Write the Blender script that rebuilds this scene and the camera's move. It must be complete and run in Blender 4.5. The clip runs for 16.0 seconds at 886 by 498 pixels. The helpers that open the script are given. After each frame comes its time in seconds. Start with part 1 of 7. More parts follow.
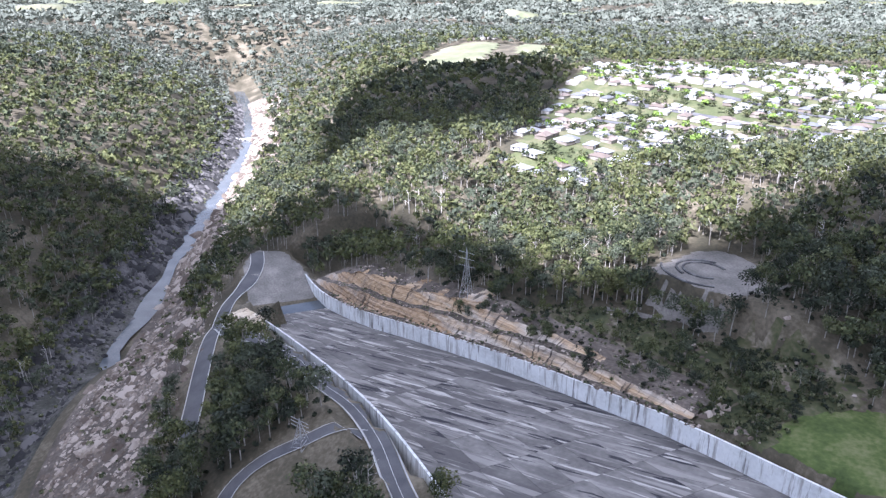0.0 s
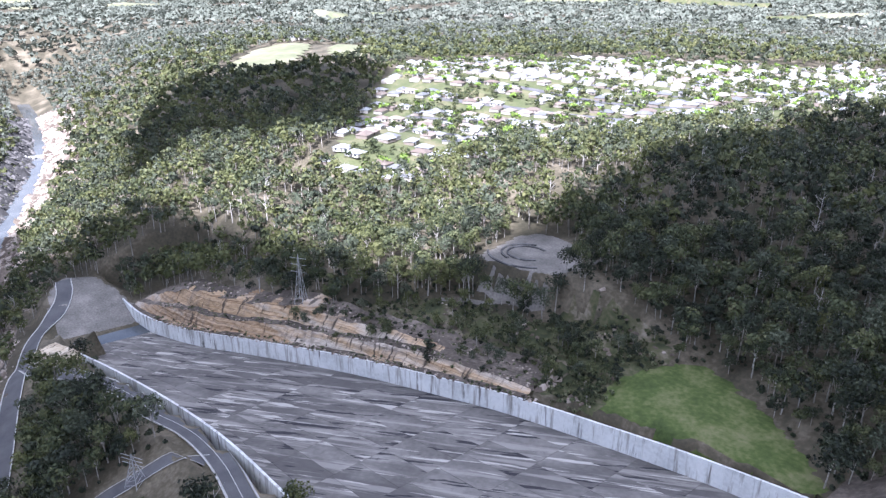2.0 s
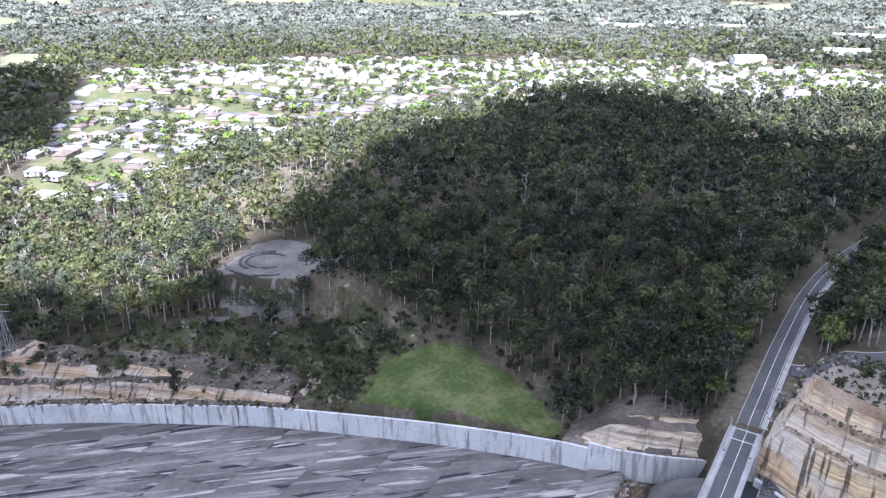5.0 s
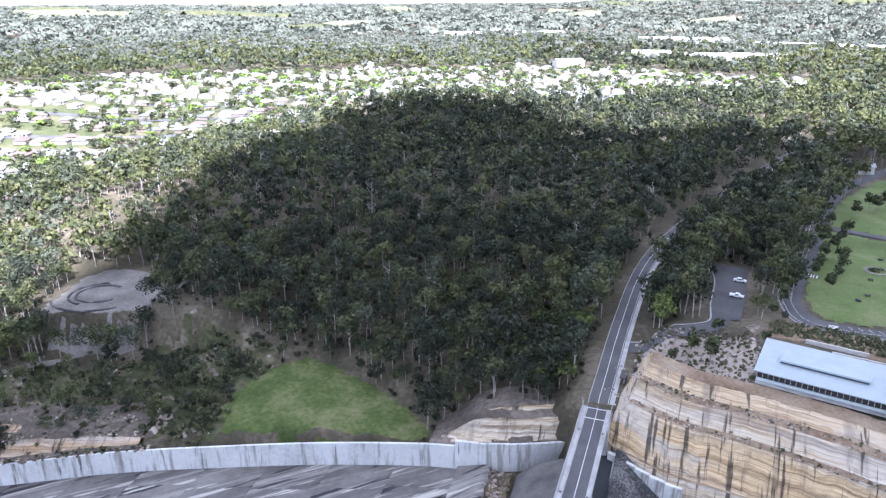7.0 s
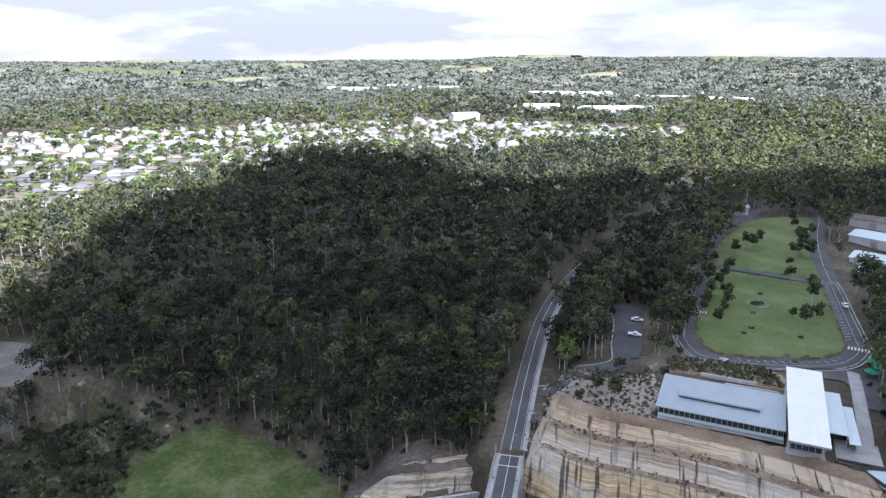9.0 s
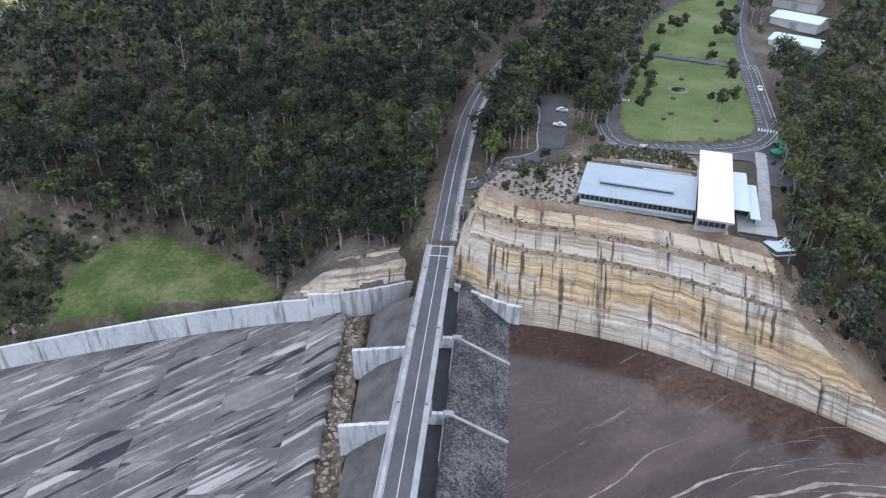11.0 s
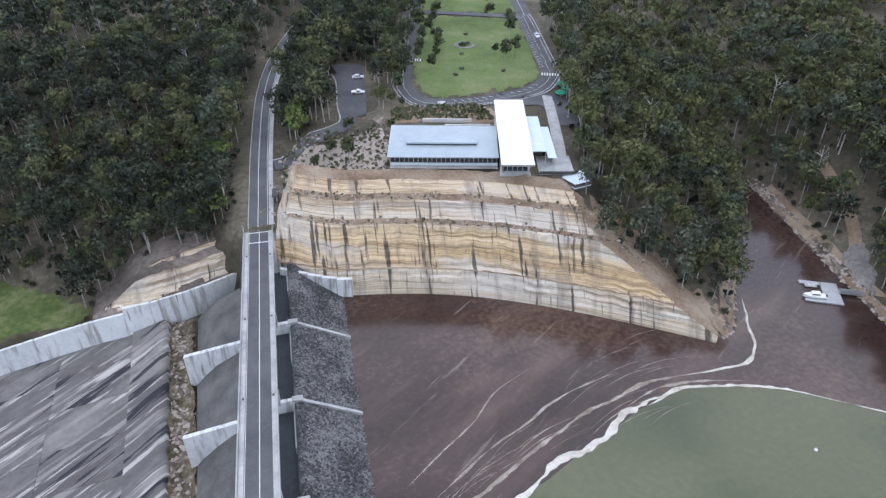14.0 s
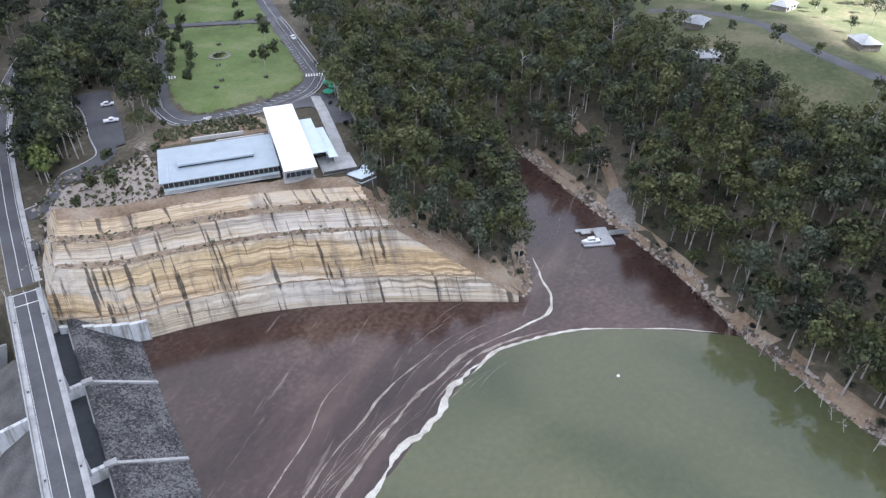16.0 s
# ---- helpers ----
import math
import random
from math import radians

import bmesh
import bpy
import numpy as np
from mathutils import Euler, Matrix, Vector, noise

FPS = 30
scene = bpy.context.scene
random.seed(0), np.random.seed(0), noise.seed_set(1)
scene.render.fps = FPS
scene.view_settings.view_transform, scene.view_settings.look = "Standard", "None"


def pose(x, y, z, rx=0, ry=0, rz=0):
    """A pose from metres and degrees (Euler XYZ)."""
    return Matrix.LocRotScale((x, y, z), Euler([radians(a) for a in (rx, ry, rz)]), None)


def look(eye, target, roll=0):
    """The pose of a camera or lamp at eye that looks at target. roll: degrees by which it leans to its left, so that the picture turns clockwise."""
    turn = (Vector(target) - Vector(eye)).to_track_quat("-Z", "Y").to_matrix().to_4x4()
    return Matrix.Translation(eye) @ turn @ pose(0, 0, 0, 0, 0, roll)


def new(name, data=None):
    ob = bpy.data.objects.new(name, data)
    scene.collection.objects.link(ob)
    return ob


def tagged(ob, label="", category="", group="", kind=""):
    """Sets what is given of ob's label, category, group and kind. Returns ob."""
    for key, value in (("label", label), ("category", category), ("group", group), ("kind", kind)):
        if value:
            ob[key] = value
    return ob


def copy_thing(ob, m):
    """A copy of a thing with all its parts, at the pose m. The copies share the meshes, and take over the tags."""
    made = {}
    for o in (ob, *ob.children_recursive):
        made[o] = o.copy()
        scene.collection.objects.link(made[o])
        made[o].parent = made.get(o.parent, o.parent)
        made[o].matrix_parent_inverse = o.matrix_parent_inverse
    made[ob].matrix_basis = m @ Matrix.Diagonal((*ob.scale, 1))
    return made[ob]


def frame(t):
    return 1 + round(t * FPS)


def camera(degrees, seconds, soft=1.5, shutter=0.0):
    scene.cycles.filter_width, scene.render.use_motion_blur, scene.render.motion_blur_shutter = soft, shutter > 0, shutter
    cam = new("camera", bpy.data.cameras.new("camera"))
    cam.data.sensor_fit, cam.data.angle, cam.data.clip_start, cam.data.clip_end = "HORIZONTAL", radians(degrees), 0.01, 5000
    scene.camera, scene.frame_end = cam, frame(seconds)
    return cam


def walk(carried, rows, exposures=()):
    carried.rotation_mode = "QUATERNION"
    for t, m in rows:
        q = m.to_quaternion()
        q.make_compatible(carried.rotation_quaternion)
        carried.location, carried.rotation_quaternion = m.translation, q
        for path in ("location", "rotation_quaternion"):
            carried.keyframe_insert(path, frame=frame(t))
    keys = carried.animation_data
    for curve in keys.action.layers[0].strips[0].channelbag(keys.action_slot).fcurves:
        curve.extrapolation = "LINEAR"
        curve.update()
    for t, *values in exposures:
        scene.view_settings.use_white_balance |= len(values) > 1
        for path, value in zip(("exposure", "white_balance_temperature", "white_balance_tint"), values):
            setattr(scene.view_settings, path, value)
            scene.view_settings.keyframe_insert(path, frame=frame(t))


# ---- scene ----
# The world: x = 0 is the bridge's axis, y runs along the bridge to the far bank, z = 0 is the lake's surface.
cam = camera(65.0, 16.0, soft=1.35)
EYE = (17.9, 0.0, 134.0)
PATH = [
    (0, 70.40, -21.21, 0.08),
    (0.5, 66.87, -21.20, 0.05),
    (1, 63.14, -21.20, 0.01),
    (1.5, 59.38, -21.22, 0.01),
    (2, 55.61, -21.21, 0.02),
    (2.5, 51.84, -21.21, -0.01),
    (3, 48.02, -21.18, 0.02),
    (3.5, 44.22, -21.15, 0.07),
    (4, 40.43, -21.16, 0.07),
    (4.5, 36.64, -21.12, 0.11),
    (6.8, 21.03, -20.54, -0.05),
    (7, 19.89, -20.38, -0.15),
    (7.5, 17.28, -20.19, -0.19),
    (8, 15.26, -18.95, -0.17),
    (8.5, 13.40, -16.76, -0.03),
    (9, 11.67, -16.13, -0.03),
    (9.5, 10.07, -19.49, -0.09),
    (10, 8.47, -24.82, 0.10),
    (10.2, 7.86, -27.01, 0.16),
    (12.3, 0.68, -35.00, -0.01),
    (12.5, 0.01, -35.03, -0.02),
    (13, -2.44, -35.08, -0.00),
    (13.5, -7.14, -35.12, 0.00),
    (14, -12.26, -35.15, 0.02),
    (14.5, -17.23, -35.17, 0.09),
    (15, -22.18, -35.16, -0.01),
    (15.5, -27.23, -35.21, 0.03),
    (16, -32.24, -35.23, -0.00),]
EXPOSURES = [(0, 1.94, 5620, 22), (4.5, 1.95, 5620, 22), (7, 2.14, 5600, 21), (8, 2.06, 5650, 18), (9, 1.5, 5720, 16), (9.6, 1.64, 5720, 16), (10.2, 1.84, 5780, 16), (12.3, 2.06, 5930, 15), (16, 2.1, 5980, 16)]
walk(cam, [(t, pose(*EYE, 90 + pitch, 0, yaw) @ pose(0, 0, 0, 0, 0, roll)) for t, yaw, pitch, roll in PATH], EXPOSURES)

# ---------------------------------------------------------------- light
SUN_AZ, SUN_EL = -50.0, 47.0      # degrees: turned from +x towards +y, and up
world = bpy.data.worlds.new("world")
scene.world = world
world.use_nodes = True
wn, wl = world.node_tree.nodes, world.node_tree.links
wn.clear()
sky = wn.new("ShaderNodeTexSky")
sky.sky_type, sky.sun_disc = "NISHITA", False
sky.sun_elevation, sky.sun_rotation = radians(SUN_EL), radians(90 - SUN_AZ)
sky.air_density, sky.dust_density = 1.0, 0.4
wc = wn.new("ShaderNodeTexCoord")
cn = wn.new("ShaderNodeTexNoise")
cn.inputs["Scale"].default_value, cn.inputs["Detail"].default_value, cn.inputs["Roughness"].default_value = 3.2, 7, 0.55
cm = wn.new("ShaderNodeMapping")
cm.inputs["Scale"].default_value = (1, 1, 4.5)
cr = wn.new("ShaderNodeValToRGB")
cr.color_ramp.elements[0].position, cr.color_ramp.elements[1].position = 0.3, 0.55
cloudy = wn.new("ShaderNodeMix")
cloudy.data_type = "RGBA"
# an overcast layer is brighter overhead than at the horizon
up = wn.new("ShaderNodeSeparateXYZ")
rise = wn.new("ShaderNodeMapRange")
rise.inputs["To Min"].default_value, rise.inputs["To Max"].default_value = 0.74, 1.27
veil = wn.new("ShaderNodeVectorMath")
veil.operation = "SCALE"
veil.inputs[0].default_value = (4.85, 4.98, 5.15)
for a, b in ((wc.outputs["Generated"], up.inputs[0]), (up.outputs["Z"], rise.inputs["Value"]), (rise.outputs[0], veil.inputs["Scale"]), (veil.outputs[0], cloudy.inputs[7])):
    wl.new(a, b)
bg = wn.new("ShaderNodeBackground")
bg.inputs["Strength"].default_value = 0.08
wo = wn.new("ShaderNodeOutputWorld")
for a, b in ((wc.outputs["Generated"], cm.inputs[0]), (cm.outputs[0], cn.inputs["Vector"]), (cn.outputs["Fac"], cr.inputs[0]),
             (cr.outputs["Color"], cloudy.inputs[0]), (sky.outputs[0], cloudy.inputs[6]), (cloudy.outputs[2], bg.inputs[0]), (bg.outputs[0], wo.inputs[0])):
    wl.new(a, b)
sun = new("sun", bpy.data.lights.new("sun", "SUN"))
sun.data.energy, sun.data.angle, sun.data.color = 5.0, radians(0.6), (1.0, 0.965, 0.91)
SUN_DIR = Vector((math.cos(radians(SUN_AZ)) * math.cos(radians(SUN_EL)), math.sin(radians(SUN_AZ)) * math.cos(radians(SUN_EL)), math.sin(radians(SUN_EL))))
sun.matrix_world = look(SUN_DIR * 500, (0, 0, 0))


# ---------------------------------------------------------------- materials
def mat(name, colours, scale=1.0, rough=0.85, bump=0.3, detail=6, metal=0.0, spec=0.3, fine=8.0, per_object=0.0, per_island=0.0, stretch=(1, 1, 1), bump_dist=0.1):
    """A rough surface of two or three colours mixed by two scales of noise, with a fine relief."""
    m = bpy.data.materials.new(name)
    m.use_nodes = True
    n, l = m.node_tree.nodes, m.node_tree.links
    b = n["Principled BSDF"]
    b.inputs["Roughness"].default_value, b.inputs["Metallic"].default_value = rough, metal
    b.inputs["Specular IOR Level"].default_value = spec
    co = n.new("ShaderNodeTexCoord")
    mp = n.new("ShaderNodeMapping")
    mp.inputs["Scale"].default_value = stretch
    l.new(co.outputs["Object"], mp.inputs[0])
    big = n.new("ShaderNodeTexNoise")
    big.inputs["Scale"].default_value, big.inputs["Detail"].default_value, big.inputs["Roughness"].default_value = scale, detail, 0.6
    small = n.new("ShaderNodeTexNoise")
    small.inputs["Scale"].default_value, small.inputs["Detail"].default_value = scale * fine, 4
    l.new(mp.outputs[0], big.inputs["Vector"])
    l.new(mp.outputs[0], small.inputs["Vector"])
    mix = n.new("ShaderNodeMath")
    mix.operation = "MULTIPLY_ADD"
    l.new(small.outputs["Fac"], mix.inputs[0])
    mix.inputs[1].default_value = 0.45
    half = n.new("ShaderNodeMath")
    half.operation = "MULTIPLY_ADD"
    l.new(big.outputs["Fac"], half.inputs[0])
    half.inputs[1].default_value, half.inputs[2].default_value = 1.1, -0.275
    l.new(half.outputs[0], mix.inputs[2])
    fac = mix.outputs[0]
    for amount, node, out in ((per_object, "ShaderNodeObjectInfo", "Random"), (per_island, "ShaderNodeNewGeometry", "Random Per Island")):
        if amount:
            src = n.new(node)
            add = n.new("ShaderNodeMath")
            add.operation = "MULTIPLY_ADD"
            l.new(src.outputs[out], add.inputs[0])
            add.inputs[1].default_value = amount
            off = n.new("ShaderNodeMath")
            off.inputs[1].default_value = -amount / 2
            l.new(fac, off.inputs[0])
            l.new(off.outputs[0], add.inputs[2])
            fac = add.outputs[0]
    ramp = n.new("ShaderNodeValToRGB")
    e = ramp.color_ramp.elements
    while len(e) < len(colours):
        e.new(0.5)
    for i, c in enumerate(colours):
        e[i].position, e[i].color = 0.3 + 0.4 * i / max(1, len(colours) - 1), (*c, 1)
    l.new(fac, ramp.inputs[0])
    l.new(ramp.outputs[0], b.inputs["Base Color"])
    if bump:
        bp = n.new("ShaderNodeBump")
        bp.inputs["Strength"].default_value, bp.inputs["Distance"].default_value = bump, bump_dist
        l.new(small.outputs["Fac"], bp.inputs["Height"])
        l.new(bp.outputs[0], b.inputs["Normal"])
    return m


def streaked(m, dark, direction, lo, hi, scale=1.0, strength=0.8, by_piece=0.0, detail=5):
    """Lays stains, and the lake's painted glow, over a material's colour: noise drawn out along one direction, with a
    sharp edge.
    """
    n, l = m.node_tree.nodes, m.node_tree.links
    b = n["Principled BSDF"]
    src = b.inputs["Base Color"].links[0].from_socket
    co = n.new("ShaderNodeTexCoord")
    rot = n.new("ShaderNodeMapping")
    rot.vector_type = "POINT"
    rot.inputs["Rotation"].default_value = direction[0]
    scl = n.new("ShaderNodeMapping")
    scl.inputs["Scale"].default_value = direction[1]
    no = n.new("ShaderNodeTexNoise")
    no.inputs["Scale"].default_value, no.inputs["Detail"].default_value, no.inputs["Roughness"].default_value = scale, detail, 0.62
    rp = n.new("ShaderNodeValToRGB")
    rp.color_ramp.elements[0].position, rp.color_ramp.elements[1].position = lo, hi
    k = n.new("ShaderNodeMath")
    k.operation = "MULTIPLY"
    k.inputs[1].default_value = strength
    mx = n.new("ShaderNodeMix")
    mx.data_type = "RGBA"
    mx.inputs[7].default_value = (*dark, 1)
    at = scl.outputs[0]
    if by_piece:
        info, add = n.new("ShaderNodeObjectInfo"), n.new("ShaderNodeVectorMath")
        add.operation = "MULTIPLY_ADD"
        add.inputs[1].default_value = (by_piece, by_piece, by_piece)
        l.new(info.outputs["Random"], add.inputs[0])
        l.new(at, add.inputs[2])
        at = add.outputs[0]
    for p, q in ((co.outputs["Object"], rot.inputs[0]), (rot.outputs[0], scl.inputs[0]), (at, no.inputs["Vector"]), (no.outputs["Fac"], rp.inputs[0]),
                 (rp.outputs["Color"], k.inputs[0]), (k.outputs[0], mx.inputs[0]), (src, mx.inputs[6]), (mx.outputs[2], b.inputs["Base Color"])):
        l.new(p, q)
    return m


M_SOIL = mat("forest_floor", [(0.045, 0.042, 0.028), (0.085, 0.074, 0.05), (0.18, 0.155, 0.115)], 0.03, fine=20)
M_ASPHALT = mat("asphalt", [(0.075, 0.076, 0.082), (0.1, 0.1, 0.107), (0.125, 0.125, 0.13)], 0.1, 0.85, 0.1, fine=30)
M_PAINT = mat("road_paint", [(0.6, 0.6, 0.58), (0.75, 0.75, 0.73)], 0.8, 0.7, 0.05)
M_CONC = mat("grey_concrete", [(0.3, 0.3, 0.295), (0.4, 0.4, 0.395), (0.48, 0.48, 0.47)], 0.25, 0.8, 0.15, fine=12)
M_WALL = mat("pale_chute_wall", [(0.52, 0.54, 0.54), (0.66, 0.68, 0.68), (0.75, 0.77, 0.77)], 0.06, 0.8, 0.12, fine=14, per_object=0.1)
streaked(M_WALL, (0.2, 0.185, 0.165), ((0, 0, 0), (0.55, 0.55, 0.05)), 0.52, 0.62, 1.0, 0.62)
streaked(M_WALL, (0.06, 0.055, 0.05), ((0, 0, 0), (0.4, 0.4, 0.03)), 0.62, 0.67, 1.0, 0.8)
M_GRASS = mat("mown_grass", [(0.08, 0.115, 0.035), (0.12, 0.165, 0.055), (0.18, 0.2, 0.095)], 0.05, 0.9, 0.3, fine=25)
M_ROUGH_GRASS = mat("rank_grass", [(0.038, 0.06, 0.016), (0.078, 0.11, 0.03), (0.165, 0.17, 0.08)], 0.06, 0.9, 0.6, fine=9, bump_dist=0.5)
M_GRAVEL = mat("pale_gravel", [(0.12, 0.115, 0.105), (0.185, 0.175, 0.16), (0.28, 0.262, 0.24)], 0.06, 0.9, 0.3, fine=16)
M_DIRT = mat("bare_earth", [(0.16, 0.11, 0.07), (0.25, 0.185, 0.13), (0.33, 0.27, 0.2)], 0.08, 0.95, 0.4, fine=12)
M_WATER = mat("brown_water", [(0.032, 0.018, 0.016), (0.052, 0.03, 0.025), (0.12, 0.078, 0.06)], 0.016, 0.13, 0.06, spec=0.5, fine=40, bump_dist=0.05)
# broad paler patches: bright sky reflected in the lake, painted into its colour
streaked(M_WATER, (0.17, 0.115, 0.09), ((0, 0, radians(-35)), (0.012, 0.05, 0.1)), 0.52, 0.72, 1.0, 0.55)
streaked(M_WATER, (0.26, 0.21, 0.175), ((0, 0, radians(-38)), (0.03, 0.35, 0.1)), 0.62, 0.68, 0.8, 0.45)
M_GREEN_WATER = mat("green_water", [(0.072, 0.082, 0.042), (0.09, 0.098, 0.048), (0.115, 0.12, 0.057)], 0.012, 0.06, 0.06, spec=0.5, fine=50, bump_dist=0.05)
M_RIVER = mat("river_water", [(0.05, 0.06, 0.07), (0.1, 0.11, 0.12)], 0.05, 0.1, 0.05, spec=0.5, fine=20)
M_FOAM = mat("scum_foam", [(0.36, 0.33, 0.28), (0.55, 0.52, 0.45), (0.66, 0.64, 0.58)], 0.25, 0.9, 0.2, fine=6)
M_THIN_FOAM = mat("thin_foam", [(0.14, 0.11, 0.09), (0.26, 0.22, 0.18), (0.42, 0.38, 0.33)], 0.3, 0.8, 0.1, fine=6)
M_ROCK = mat("cut_sandstone", [(0.3, 0.235, 0.17), (0.5, 0.42, 0.31), (0.62, 0.545, 0.43), (0.68, 0.63, 0.55)], 1.3, 0.9, 0.6, fine=4, stretch=(0.012, 0.012, 1.0), bump_dist=0.4)


def bedded(m, bands):
    """Beds of different sandstone, one above the other: tints by height, with an uneven edge."""
    n, l = m.node_tree.nodes, m.node_tree.links
    b = n["Principled BSDF"]
    src = b.inputs["Base Color"].links[0].from_socket
    co, sep, no = n.new("ShaderNodeTexCoord"), n.new("ShaderNodeSeparateXYZ"), n.new("ShaderNodeTexNoise")
    no.inputs["Scale"].default_value = 0.06
    wob, rng, rp, mx = n.new("ShaderNodeMath"), n.new("ShaderNodeMapRange"), n.new("ShaderNodeValToRGB"), n.new("ShaderNodeMix")
    wob.operation = "MULTIPLY_ADD"
    wob.inputs[1].default_value = 2.0
    rng.inputs["From Min"].default_value, rng.inputs["From Max"].default_value = -50.0, 35.0
    mx.data_type, mx.blend_type = "RGBA", "MULTIPLY"
    mx.inputs[0].default_value = 1.0
    e = rp.color_ramp.elements
    while len(e) < len(bands):
        e.new(0.5)
    for k, (z, c) in enumerate(bands):
        e[k].position, e[k].color = (z + 51.0) / 85.0, (*c, 1)
    for p, q in ((co.outputs["Object"], sep.inputs[0]), (co.outputs["Object"], no.inputs["Vector"]), (no.outputs["Fac"], wob.inputs[0]), (sep.outputs["Z"], wob.inputs[2]),
                 (wob.outputs[0], rng.inputs["Value"]), (rng.outputs[0], rp.inputs[0]), (src, mx.inputs[6]), (rp.outputs["Color"], mx.inputs[7]), (mx.outputs[2], b.inputs["Base Color"])):
        l.new(p, q)


bedded(M_ROCK, [(-45, (0.62, 0.52, 0.44)), (-30, (0.68, 0.56, 0.46)), (-20, (0.76, 0.64, 0.52)), (-8, (0.8, 0.66, 0.53)), (-1, (1, 0.99, 0.97)), (7, (1, 0.99, 0.97)), (8.5, (1, 0.86, 0.66)), (18, (1, 0.88, 0.68)), (20.5, (1, 0.98, 0.96)), (25, (0.85, 0.77, 0.67))])
streaked(M_ROCK, (0.6, 0.575, 0.53), ((0, 0, 0), (0.018, 0.018, 0.09)), 0.5, 0.6, 1.0, 0.6)
streaked(M_ROCK, (0.19, 0.15, 0.115), ((0, 0, 0), (0.012, 0.012, 1.1)), 0.56, 0.62, 1.0, 0.5)
streaked(M_ROCK, (0.45, 0.31, 0.17), ((0, 0, 0), (0.03, 0.03, 0.4)), 0.6, 0.7, 1.0, 0.4)
streaked(M_ROCK, (0.17, 0.145, 0.125), ((0, 0, 0), (0.22, 0.05, 0.014)), 0.52, 0.64, 1.0, 0.5, detail=5)
streaked(M_ROCK, (0.05, 0.043, 0.038), ((0, 0, 0), (0.62, 0.06, 0.04)), 0.58, 0.65, 1.0, 0.85, detail=3)
M_STONE = mat("loose_stone", [(0.1, 0.08, 0.065), (0.2, 0.165, 0.135), (0.38, 0.33, 0.285)], 0.06, 0.95, 0.4, fine=12, per_island=0.6)
# dark grey stone of the left bank, colour lowered further for shade
M_SHADED_STONE = mat("shade_darkened_river_stone", [(0.025, 0.025, 0.026), (0.05, 0.049, 0.05), (0.13, 0.124, 0.124)], 0.06, 0.95, 0.4, fine=12, per_island=0.6)
M_BED = mat("rubble_bed", [(0.06, 0.052, 0.043), (0.12, 0.102, 0.086), (0.24, 0.205, 0.175)], 0.05, 0.95, 0.7, fine=12, bump_dist=0.6)
# the left bank's rubble, its colour likewise lowered for shade
M_SHADED_BED = mat("shade_darkened_rubble_bed", [(0.025, 0.027, 0.02), (0.06, 0.06, 0.052), (0.13, 0.125, 0.118)], 0.05, 0.95, 0.7, fine=12, bump_dist=0.6)
M_TRENCH = mat("mossy_rubble", [(0.035, 0.034, 0.02), (0.085, 0.07, 0.04), (0.15, 0.125, 0.085), (0.3, 0.27, 0.23)], 0.25, 0.95, 0.7, fine=5, bump_dist=0.3)
M_ARMOUR = mat("grey_rock_armour", [(0.038, 0.038, 0.04), (0.08, 0.08, 0.083), (0.19, 0.188, 0.186)], 0.1, 0.9, 0.3, fine=10, per_island=0.5)
M_PLUG = mat("grey_gravel_slope", [(0.09, 0.087, 0.085), (0.13, 0.126, 0.122), (0.175, 0.168, 0.16)], 0.15, 0.95, 0.6, fine=14, bump_dist=0.3)
M_DARK = mat("dark_crest", [(0.035, 0.04, 0.046), (0.055, 0.062, 0.07)], 0.1, 0.7, 0.1)
M_FLOOR = mat("stained_chute_concrete", [(0.108, 0.102, 0.098), (0.158, 0.15, 0.143), (0.22, 0.21, 0.198)], 0.05, 0.75, 0.2, fine=10, per_object=0.2)
streaked(M_FLOOR, (0.085, 0.08, 0.08), ((0, 0, radians(-36)), (0.01, 0.06, 0)), 0.45, 0.56, 1.0, 0.65)
streaked(M_FLOOR, (0.33, 0.315, 0.295), ((0, 0, radians(-36)), (0.016, 0.24, 0)), 0.53, 0.6, 1.0, 0.6, 5.0)
streaked(M_FLOOR, (0.52, 0.5, 0.465), ((0, 0, radians(-37)), (0.022, 0.3, 0)), 0.585, 0.625, 1.0, 0.75, 17.0, 5)
streaked(M_FLOOR, (0.022, 0.022, 0.03), ((0, 0, radians(-40)), (0.024, 0.3, 0)), 0.59, 0.612, 1.0, 0.93, 29.0, 4)
M_ROOF = mat("grey_metal_roof", [(0.36, 0.42, 0.46), (0.42, 0.48, 0.52)], 0.3, 0.45, 0.05, metal=0.1)
M_WHITE = mat("white_metal_roof", [(0.8, 0.81, 0.82), (0.88, 0.89, 0.9)], 0.3, 0.35, 0.03)
M_PALE = mat("pale_blue_roof", [(0.56, 0.66, 0.7), (0.64, 0.73, 0.76)], 0.3, 0.4, 0.03)
M_RENDER = mat("pale_render", [(0.55, 0.54, 0.52), (0.66, 0.65, 0.63)], 0.4, 0.8, 0.1)
M_TIMBER = mat("dark_timber", [(0.05, 0.05, 0.05), (0.1, 0.095, 0.09)], 0.8, 0.7, 0.2)
M_STEEL = mat("galvanised_steel", [(0.4, 0.41, 0.42), (0.52, 0.53, 0.54)], 0.6, 0.45, 0.05, metal=0.6)
M_GLASS = mat("tinted_glass", [(0.02, 0.028, 0.035), (0.035, 0.045, 0.055)], 0.5, 0.08, 0.0, spec=0.8)
M_GREEN_FABRIC = mat("green_fabric", [(0.02, 0.2, 0.12), (0.04, 0.28, 0.17)], 0.8, 0.7, 0.1)
